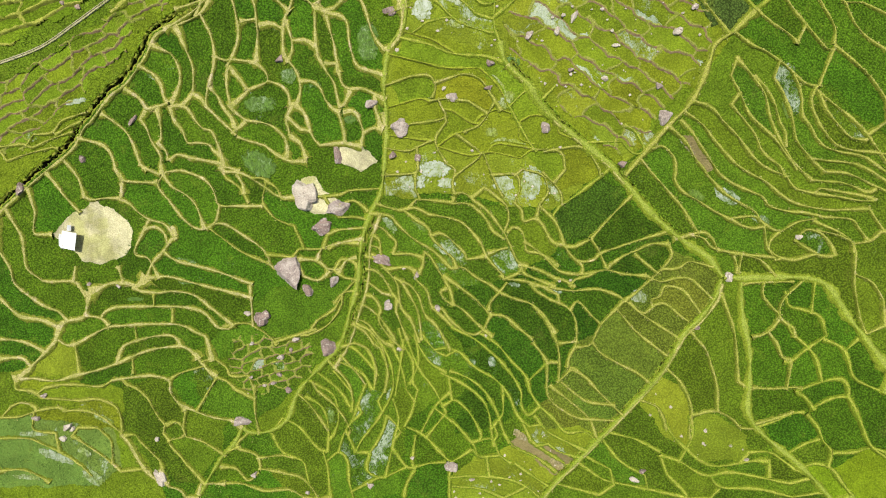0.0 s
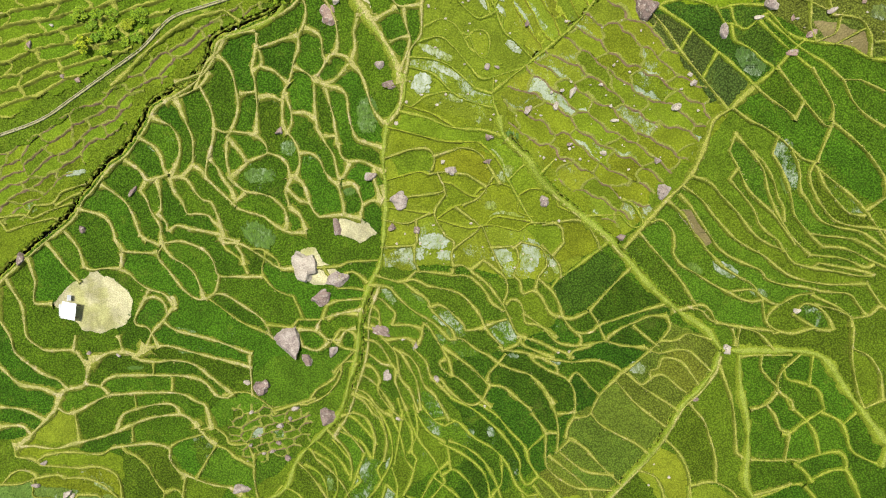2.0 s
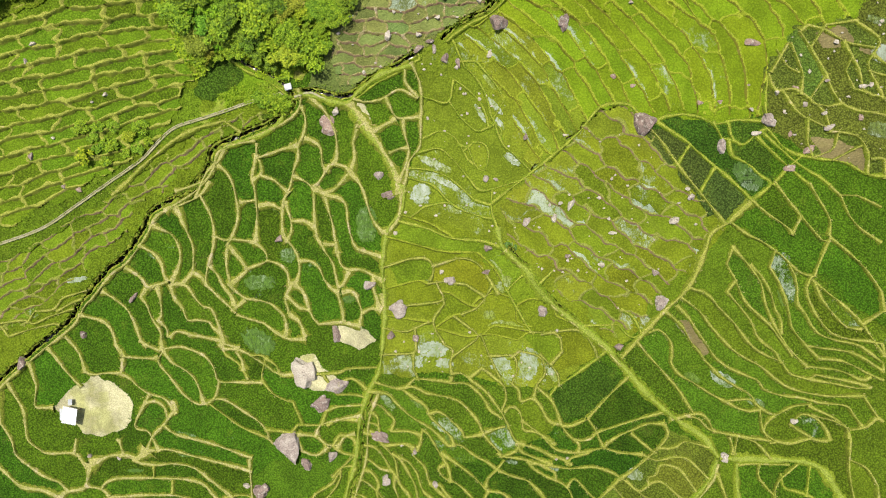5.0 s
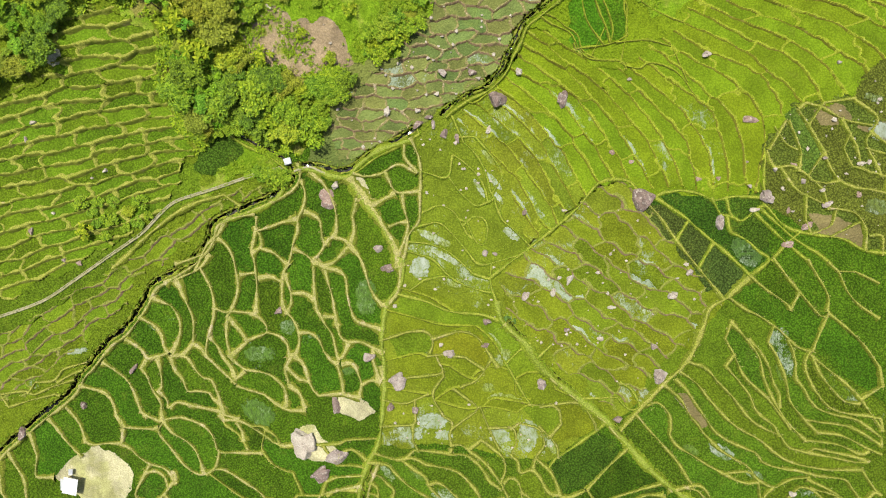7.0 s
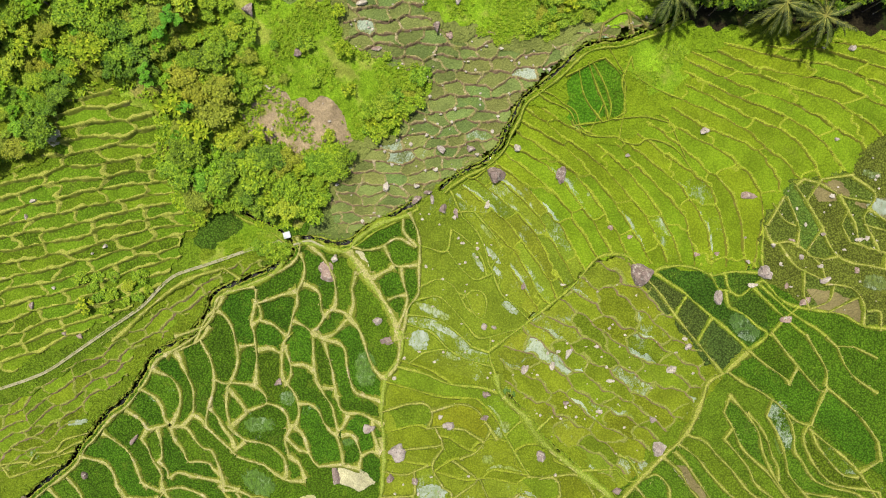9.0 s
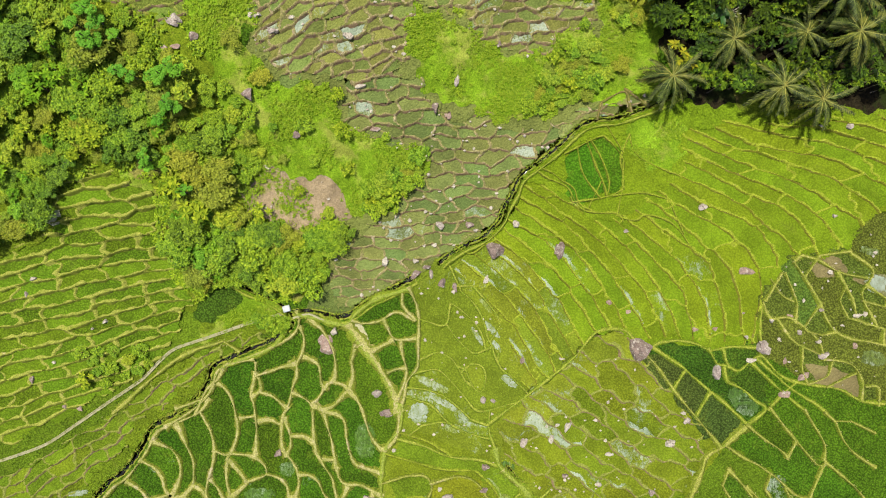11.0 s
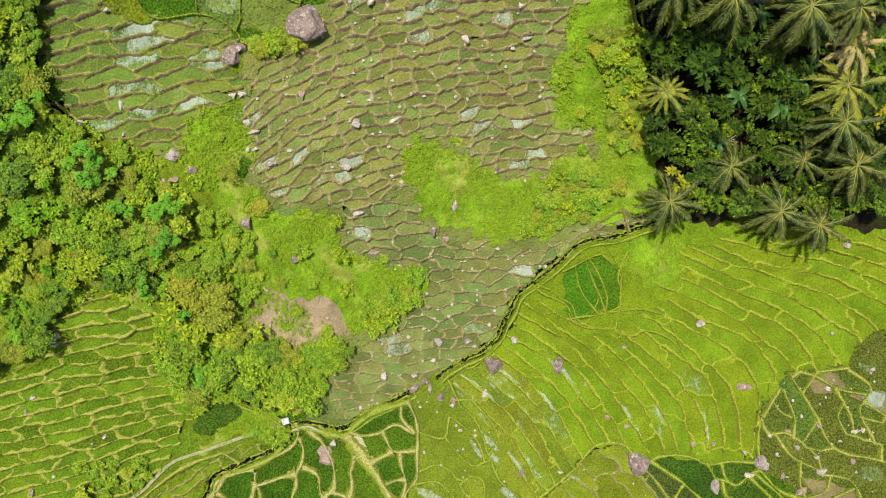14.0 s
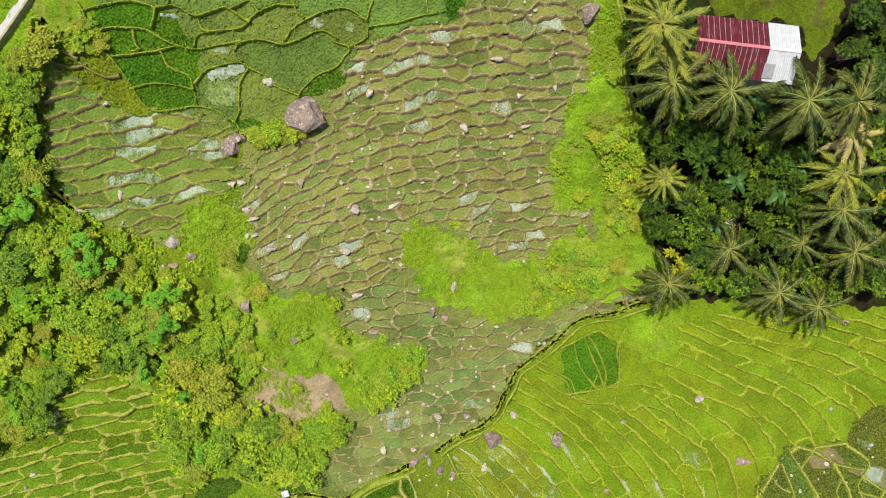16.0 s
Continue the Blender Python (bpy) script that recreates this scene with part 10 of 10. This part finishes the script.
round_bush(-32.9, 67.4, 1.1)
round_bush(-37.8, 73.3, 1.3)
round_bush(-39.2, 72.8, 1.1)
round_bush(-36.4, 74.7, 0.9)
round_bush(-34.5, 69.0, 1.0)
round_bush(-30.9, 68.0, 0.9)
round_bush(-30.2, 55.9, 0.9)
round_bush(-26.9, 53.5, 0.9)
round_bush(-30.0, 56.8, 1.0)
palm(21.5, 83.5, 3.1, 0)
palm(26.9, 83.0, 3.0, 0)
palm(34.4, 82.2, 3.3, 0)
palm(38.8, 82.1, 2.8, 0)
palm(19.8, 88.3, 2.8, 1)
palm(21.1, 86.1, 2.6, 1)
palm(39.9, 75.9, 2.9, 1)
palm(39.9, 72.5, 2.9, 0)
palm(22.9, 75.9, 1.9, 1)
palm(24.4, 65.2, 2.6, 0)
palm(36.2, 64.4, 2.7, 0)
palm(40.0, 62.9, 2.3, 0)
palm(30.6, 68.7, 2.3, 0)
palm(41.3, 68.6, 2.7, 0)
palm(37.7, 69.5, 2.2, 0)
palm(39.8, 79.4, 2.5, 2)
star_plant(36.4, 77.2, 2.0)
star_plant(35.0, 75.2, 2.1)
star_plant(29.2, 71.3, 1.8)
star_plant(30.5, 75.7, 1.5)
star_plant(31.1, 82.7, 1.4)
star_plant(24.5, 84.0, 1.2)


# ---- weeds in the rough grass ----
def weeds(name, label, want, count, size, mat, seed):
    r = np.random.default_rng(seed)
    spots = np.argwhere(np.isin(lab, [k for k in range(1, NL + 1) if kind[k] in want]))
    clump_noise = np.sin(gx * 0.9) * np.sin(gy * 0.8) + np.sin(gx * 0.31 + 2) * np.sin(gy * 0.37)
    weight = np.clip(0.35 + clump_noise[spots[:, 0], spots[:, 1]], 0.02, 2)
    spots = spots[r.choice(len(spots), count, p=weight / weight.sum())]
    x, y = X0 + (spots[:, 1] + r.uniform(0, 1, count)) * CELL, Y0 + (spots[:, 0] + r.uniform(0, 1, count)) * CELL
    z = land(x, y)
    vs = []
    for k in range(7):
        a, ln = r.uniform(0, 6.28, count), size * r.uniform(0.5, 1.3, count)
        d = np.stack([np.cos(a), np.sin(a), np.zeros(count)], -1)
        s = np.stack([-np.sin(a), np.cos(a), np.zeros(count)], -1)
        p = np.stack([x, y, z + 0.05], -1)
        up = np.array((0, 0, 1.0))
        mid = p + d * (ln * 0.5)[:, None] + up * (ln * r.uniform(0.3, 0.7, count))[:, None]
        tip = p + d * ln[:, None] + up * (ln * 0.35)[:, None]
        w = (ln * 0.2)[:, None]
        vs.append(np.stack([p, mid + s * w, tip, mid - s * w], 1))
    v = np.concatenate(vs).reshape(-1, 3)
    tagged(new(name, grid_mesh(name, v, np.arange(len(v)).reshape(-1, 4), mat, False)), label, "weeds", kind="stuff")


WEED = make_leaf("weed_leaf", (0.125, 0.225, 0.010), (0.25, 0.36, 0.02), 0.6)
weeds("grass_tufts", "tufts of bright green grass and weeds", ("turf", "scar"), 7000, 0.24, WEED, 31)
weeds("scrub_weeds", "rank green weeds covering the slope", ("scrub",), 14000, 0.42, LEAF_LIGHT, 32)


# ---- grass fringe on the banks, rice blades in the paddies ----
def blades(name, label, x, y, z, size, mat, seed, per=3, colour=None, parent=None):
    r = np.random.default_rng(seed)
    n, vs = len(x), []
    for k in range(per):
        a, ln = r.uniform(0, 6.28, n), size * r.uniform(0.5, 1.4, n)
        d = np.stack([np.cos(a), np.sin(a), np.zeros(n)], -1)
        s = np.stack([-np.sin(a), np.cos(a), np.zeros(n)], -1) * (ln * 0.16)[:, None]
        p = np.stack([x + r.uniform(-.06, .06, n), y + r.uniform(-.06, .06, n), z], -1)
        up = np.array((0, 0, 1.0))
        mid = p + d * (ln * 0.4)[:, None] + up * (ln * r.uniform(0.4, 0.7, n))[:, None]
        tip = p + d * ln[:, None] + up * (ln * r.uniform(0.2, 0.6, n))[:, None]
        vs.append(np.stack([p, mid + s, tip, mid - s], 1))
    v = np.concatenate(vs).reshape(-1, 3)
    me = grid_mesh(name, v, np.arange(len(v)).reshape(-1, 4), mat, False)
    ob = tagged(part(name, me, parent), kind="stuff") if parent else tagged(new(name, me), label, "grass", kind="stuff")
    if colour:
        ob.color = (*colour, 1)


DRY_BLADE = make_leaf("dry_grass_blade", (0.20, 0.22, 0.03), (0.46, 0.41, 0.16), 0.7)
for name, styles, mat, label in (("bank_grass", "dy", DRY_BLADE, "dry straw-coloured grass along earth banks"), ("bank_grass", "gp", WEED, "green grass along banks and paths")):
    pts = []
    for style, width, line in BANKS + ([("g", w * 2.6, line) for w, line in STREAMS] * 3 if "g" in styles else []):
        if style in styles:
            t = np.gradient(line, axis=0)
            t = t / np.maximum(np.hypot(t[:, 0], t[:, 1]), 1e-6)[:, None]
            off = rng.uniform(-0.55, 0.55, len(line))[:, None] * width
            pts.append(line + np.stack([t[:, 1], -t[:, 0]], -1) * off)
    pts = np.concatenate(pts)
    blades(name, label, pts[:, 0], pts[:, 1], top_level(pts, 0.35) + 0.05, 0.2, mat, 61, 2)


def make_blade():
    m = Mat("rice_blade", 0.7, 0.12)
    c = m.mix(1.0, m.obj("Color"), m.ramp(m.island, 0.0, 1.0, 0.7, 1.5), "MULTIPLY")
    return m.color(c)


RICE_BLADE = make_blade()
def sow(cells, num, label, tint, parent=None):
    spots = np.argwhere(cells)
    count = int(len(spots) * 0.16)
    if count < 4:
        return
    spots = spots[rng.choice(len(spots), count, replace=False)]
    x, y = X0 + (spots[:, 1] + rng.uniform(0, 1, count)) * CELL, Y0 + (spots[:, 0] + rng.uniform(0, 1, count)) * CELL
    blades("rice_crop", label, x, y, level[spots[:, 0], spots[:, 1]] + 0.02, 0.24, RICE_BLADE, 80 + num, 2, tint, parent)


grown = np.where(solid == 0, core, 0)
for k, ob in owner_of.items():
    if kind[k] != "rice_fallow":
        sow(grown == k, k, "", tuple(ob.color[:3]), ob)
for num, (name, (tint, _, _)) in enumerate(KINDS.items()):
    if name != "rice_fallow":
        sow(np.isin(grown, [k for k in range(1, NL + 1) if kind[k] == name and k not in owner_of]), num, f"{WORD[name]} rice blades standing in small paddies", tint)

# ---- small stones scattered in the fields ----
rock_rng = np.random.default_rng(17)
spots = np.argwhere(np.isin(core, [k for k in range(1, NL + 1) if kind[k] in ("rice_yellow", "rice_olive", "scar", "rice_fallow")]) | field_at & np.isin(zone_at, [k + 1 for k, (name, _) in enumerate(ZONES) if name in ("rice_mud", "rice_warm")]))
spots = spots[rock_rng.choice(len(spots), 400, replace=False)]
unit = np.array(((1, 0, 0), (0, 1, 0), (-1, 0, 0), (0, -1, 0), (0.6, 0.6, 0.7), (-0.6, 0.6, 0.7), (-0.6, -0.6, 0.7), (0.6, -0.6, 0.7)))
faces = np.array(((0, 1, 5, 4), (1, 2, 6, 5), (2, 3, 7, 6), (3, 0, 4, 7), (4, 5, 6, 7)))
vs, qs = [], []
for k, (j, i) in enumerate(spots):
    size = rock_rng.uniform(0.07, 0.24) * (1.5 if k % 17 == 0 else 1)
    c = np.array((X0 + i * CELL, Y0 + j * CELL, land(X0 + i * CELL, Y0 + j * CELL) + 0.08))
    vs.append(c + unit * rock_rng.uniform(0.6, 1.3, unit.shape) * size * np.array((1, rock_rng.uniform(0.6, 1.2), 0.7)))
    qs.append(faces + 8 * k)
tagged(new("field_stones", grid_mesh("field_stones", np.vstack(vs), np.vstack(qs), PALE, False)), "small pale stones scattered over banks and paddies", "stones", kind="stuff")


# ---- buildings ----
def box_mesh(name, sx, sy, sz, mat, bevel=0.02):
    bm = bmesh.new()
    bmesh.ops.create_cube(bm, size=1.0)
    for v in bm.verts:
        v.co = Vector((v.co.x * sx, v.co.y * sy, v.co.z * sz))
    if bevel:
        bmesh.ops.bevel(bm, geom=bm.edges[:], offset=bevel, segments=1, affect="EDGES")
    me = bpy.data.meshes.new(name)
    bm.to_mesh(me)
    bm.free()
    me.materials.append(mat)
    return me


def make_plain(name, a, b, rough=0.6, streak=None, metal=0.0):
    m = Mat(name, rough, 0.4)
    m.b.inputs["Metallic"].default_value = metal
    c = m.mix(m.ramp(m.noise(2.0, 5.0, 0.65), 0.35, 0.65), a, b)
    if streak:
        c = m.mix(m.ramp(m.noise(1.4, 3.0, 0.6, 0.0, (6.0, 0.5, 1.0), 5), 0.58, 0.68, 0.0, 0.8), c, streak)
    m.bump(m.noise(9.0, 3.0), 0.3, 0.03)
    return m.color(c)


RED = make_plain("red_roof_sheet", (0.12, 0.012, 0.027), (0.08, 0.009, 0.019), 0.6, (0.26, 0.12, 0.14))
GREY = make_plain("grey_sheet", (0.30, 0.30, 0.33), (0.24, 0.24, 0.27), 0.6)
WHITE = make_plain("white_roof_sheet", (0.52, 0.54, 0.58), (0.43, 0.46, 0.50), 0.5)
WORN = make_plain("worn_roof_seam", (0.50, 0.34, 0.36), (0.36, 0.20, 0.22), 0.7)
PINK = make_plain("ridge_sheet", (0.55, 0.17, 0.22), (0.45, 0.13, 0.17), 0.5)
PLASTER = make_plain("house_wall", (0.55, 0.52, 0.46), (0.42, 0.39, 0.33), 0.85)
CONCRETE = make_plain("concrete", (0.36, 0.34, 0.22), (0.25, 0.25, 0.11), 0.85)
TIMBER = make_plain("timber", (0.26, 0.19, 0.12), (0.17, 0.12, 0.08), 0.8)
ROAD = make_plain("road_concrete", (0.47, 0.465, 0.46), (0.43, 0.425, 0.42), 0.8)


def sheet_mesh(name, wide, length, mat, waves):
    """A corrugated roofing sheet that lies flat, with real thickness."""
    n = waves * 4
    vs, fs = [], []
    for k in range(n + 1):
        x = wide * (k / n - 0.5)
        z = 0.028 * math.cos(2 * math.pi * k / 4)
        for y, dz in ((0, 0), (length, 0), (length, -0.012), (0, -0.012)):
            vs.append((x, y, z + dz))
    for k in range(n):
        a, b = k * 4, k * 4 + 4
        fs += [(a, b, b + 1, a + 1), (a + 3, a + 2, b + 2, b + 3), (a, a + 3, b + 3, b), (a + 1, b + 1, b + 2, a + 2)]
    return mesh_of(name, vs, fs, mat)


def farmhouse(x, y, z, turn, long, deep, eave, rise):
    """A long house with a gabled sheet roof, part red and part white."""
    base = new("farmhouse")
    base.matrix_world = pose(x, y, z, 0, 0, turn)
    for sy in (-1, 1):
        part("wall", box_mesh("wall", long - 0.9, 0.15, eave + 2, PLASTER), base).location = (0, sy * (deep / 2 - 0.45), eave / 2 - 1)
    for sx in (-1, 1):
        part("wall", box_mesh("wall", 0.15, deep - 1.05, eave + 2, PLASTER), base).location = (sx * (long / 2 - 0.5), 0, eave / 2 - 1)
        bm = bmesh.new()
        h = deep / 2 - 0.45
        ring = [bm.verts.new((sx * (long / 2 - 0.5) + d, yy, zz)) for d in (-0.07, 0.07) for yy, zz in ((-h, eave), (h, eave), (0, eave + rise * 0.86))]
        for f in ((0, 1, 2), (3, 5, 4), (0, 3, 4, 1), (1, 4, 5, 2), (2, 5, 3, 0)):
            bm.faces.new([ring[q] for q in f])
        me = bpy.data.meshes.new("gable")
        bm.to_mesh(me)
        bm.free()
        me.materials.append(PLASTER)
        part("gable", me, base)
    pitch = math.degrees(math.atan2(rise, deep / 2))
    run = math.hypot(rise, deep / 2) + 0.1
    reds, white = 13, 3
    red_wide, white_wide = long * 0.70 / reds, long * 0.30 / white
    red = sheet_mesh("roof_sheet", red_wide * 1.04, run, RED, 4)
    pale = sheet_mesh("roof_sheet", white_wide * 1.02, run, WHITE, 5)
    for side in (0, 1):
        at = -long / 2
        for k in range(reds + white):
            me, w = (red, red_wide) if k < reds else (pale, white_wide)
            s = part("roof_sheet", me, base, "red corrugated roof sheet with worn streaks" if k < reds else "white corrugated roof sheet")
            lift = 0.012 * (k % 2)
            xx = at + w / 2
            s.matrix_basis = pose(xx, 0, eave + rise + lift, 0, 0, 0 if side else 180) @ pose(0, 0.02, 0, -pitch, 0, 0)
            at += w
    seam = box_mesh("seam", 0.035, run * 0.94, 0.03, WORN, 0.0)
    for side in (0, 1):
        for k in range(1, 13):
            if (k * 7 + side * 5) % 6 == 0:
                continue
            q = part("seam", seam, base, "worn whitish roof seam")
            q.matrix_basis = pose(-long / 2 + k * red_wide, 0, eave + rise, 0, 0, 0 if side else 180) @ pose(0, 0.02, 0.035, -pitch, 0, 0) @ pose(0, run * 0.5, 0.03)
    for k, (a, b, mat) in enumerate(((-0.5, 0.2, PINK), (0.2, 0.5, make_plain("pale_ridge", (0.75, 0.55, 0.60), (0.70, 0.50, 0.55))))):
        cap = box_mesh("ridge_cap", long * (b - a), 0.3, 0.05, mat)
        for v in cap.vertices:
            v.co.z -= abs(v.co.y) * 0.35
        part("ridge_cap", cap, base, "pink ridge cap").location = (long * (a + b) / 2, 0, eave + rise + 0.07)
    patch = part("roof_patch", box_mesh("roof_patch", 1.0, 1.3, 0.05, GREY), base, "grey patched roof hatch")
    patch.matrix_basis = pose(long * 0.24, -deep * 0.36, eave + rise * 0.30 + 0.08, pitch, 0, 0)
    tagged(base, "farmhouse with red and white corrugated roof beside palms", "house")


farmhouse(28.9, 87.3, 14.3, -7.5, 9.4, 5.2, 3.2, 0.95)


def field_hut(x, y, z, turn):
    """A small open hut with white sheet roofing."""
    base = new("field_hut")
    base.matrix_world = pose(x, y, z, 0, 0, turn)
    for px in (-0.65, 0.65):
        for py in (-0.75, 0.75):
            part("post", box_mesh("post", 0.1, 0.1, 2.2, TIMBER), base).location = (px, py, 0.95)
    part("floor", box_mesh("floor", 1.5, 1.7, 0.08, TIMBER), base).location = (0, 0, 0.5)
    bright = make_plain("bright_roof_sheet", (0.80, 0.81, 0.83), (0.72, 0.73, 0.75), 0.5)
    me = sheet_mesh("roof_sheet", 0.95, 2.15, bright, 5)
    for k in (-0.42, 0.42):
        part("roof_sheet", me, base).matrix_basis = pose(k, -1.05, 1.98 + 0.02 * (k > 0), 8, 0, 0)
    part("side_sheet", sheet_mesh("side_sheet", 0.6, 1.5, WHITE, 3), base).matrix_basis = pose(-1.05, -0.9, 1.75, 4, -28, 8)
    part("back_sheet", sheet_mesh("back_sheet", 0.5, 0.7, WHITE, 3), base).matrix_basis = pose(-0.45, 1.15, 1.7, -6, 0, 12)
    tagged(base, "small field hut with white metal sheet roof", "hut")


field_hut(-45.4, 1.0, -3.7, -11)


def shed(x, y, z, turn):
    base = new("lean_to_shed")
    base.matrix_world = pose(x, y, z, 0, 0, turn)
    for px in (-0.6, 0.6):
        for py in (-0.35, 0.35):
            part("post", box_mesh("post", 0.08, 0.08, 1.9, TIMBER), base).location = (px, py, 0.9)
    for k in range(3):
        part("roof_sheet", sheet_mesh("roof_sheet", 0.52, 1.0, WHITE if k else PINK, 3), base).matrix_basis = pose(-0.5 + 0.5 * k, -0.5, 1.9 + 0.02 * k, 6, 0, pick.uniform(-5, 5))
    tagged(base, "tumbledown lean-to with pale roof sheets", "shed")


shed(39.5, 87.4, 13.4, 8)


# ---- concrete channel beside the track, culvert and road ----
def strip(line, offset, wide, low, high, mat, name, parent):
    """A long low wall along a line."""
    line = smooth_line(line, 0.5)
    t = np.gradient(line, axis=0)
    t = t / np.hypot(t[:, 0], t[:, 1])[:, None]
    side = np.stack([t[:, 1], -t[:, 0]], -1)
    z = top_level(line, 0.3)
    rows = []
    for u, dz in ((-0.5, low), (-0.5, high), (0.5, high), (0.5, low)):
        q = line + side * (offset + u * wide)
        rows.append(np.stack([q[:, 0], q[:, 1], z + dz], -1))
    v = np.stack(rows, 1).reshape(-1, 3)
    i, j = np.meshgrid(np.arange(len(line) - 1), np.arange(3), indexing="ij")
    a = (i * 4 + j).ravel()
    return part(name, grid_mesh(name, v, np.stack([a, a + 1, a + 5, a + 4], -1), mat, False), parent)


channel = new("water_channel")
CHANNEL = ((-54.1, 21.6), (-47.8, 23.8), (-43.6, 26.4), (-39.0, 29.5), (-37.0, 30.8), (-35.0, 32.2), (-32.9, 34.3), (-31.1, 35.7), (-28.5, 36.6), (-25.5, 37.6), (-21.8, 38.9), (-18.4, 39.8))
strip(CHANNEL, -0.13, 0.09, -0.6, 0.12, CONCRETE, "channel_wall", channel)
strip(CHANNEL, 0.13, 0.07, -0.6, 0.10, CONCRETE, "channel_wall", channel)
strip(CHANNEL, 0.0, 0.19, -0.6, 0.02, CONCRETE, "channel_bed", channel)
tagged(channel, "narrow pale concrete irrigation channel along a grassy track", "channel")
ledge = new("stream_wall")
strip(((-17.3, 39.6), (-16.2, 39.95), (-15.2, 40.1), (-14.2, 39.7), (-13.4, 39.3)), 0.35, 0.22, -0.8, 0.2, CONCRETE, "wall", ledge)
tagged(ledge, "low pale concrete wall beside the stream", "wall")
slab = new("culvert")
slab.matrix_world = pose(-17.9, 40.4, float(land(-17.9, 40.4)), 0, 0, 15)
part("slab", box_mesh("slab", 0.85, 0.75, 0.2, WHITE, 0.04), slab).location = (0, 0, 0.25)
for k in (-0.34, 0.34):
    part("abutment", box_mesh("abutment", 0.14, 0.7, 1.2, CONCRETE, 0.02), slab).location = (k, 0, -0.45)
tagged(slab, "white concrete culvert slab over the stream", "culvert")

road = new("road")
line = np.array(((-41.5, 83.4), (-37.7, 87.2), (-34.0, 90.7), (-28.0, 96.5)))
strip(line, -3.2, 6.0, -1.0, 0.25, ROAD, "road_slab", road)
strip(line, -0.1, 0.18, -1.0, 0.32, CONCRETE, "kerb", road)
tagged(road, "smooth pale grey concrete road with a kerb", "road", kind="structure")


# ---- poles at the edge of the grove, dead branches ----
def pole(xa, ya, xb, yb, z, thick, label):
    a, b = Vector((xa, ya, z)), Vector((xb, yb, z + 0.4))
    me = stem_mesh(thick, thick * 0.7, (b - a).length, 0.03, 6, 4)
    me.materials[0] = DEAD
    ob = new("pole", me)
    ob.matrix_world = Matrix.Translation(a) @ (b - a).to_track_quat("Z", "Y").to_matrix().to_4x4()
    tagged(ob, label, "pole", "pale poles in the grove")


DEAD = make_plain("dead_wood", (0.55, 0.50, 0.43), (0.42, 0.37, 0.31), 0.8)
for q in ((22.3, 80.9, 23.7, 82.2), (22.3, 80.4, 23.6, 81.1), (22.4, 79.7, 24.4, 79.8), (22.5, 79.3, 24.2, 79.4)):
    pole(*q, float(land(q[0], q[1])) + 1.2, 0.05, "bare pale bamboo pole leaning among trees")
for k in range(11):
    a = k * 0.6
    pole(30.3, 71.6, 30.3 + math.cos(a) * pick.uniform(0.5, 1.2), 71.6 + math.sin(a) * pick.uniform(0.5, 1.1), float(land(30.3, 71.6)) + 2.6, 0.035, "bleached dead branch above dark undergrowth")
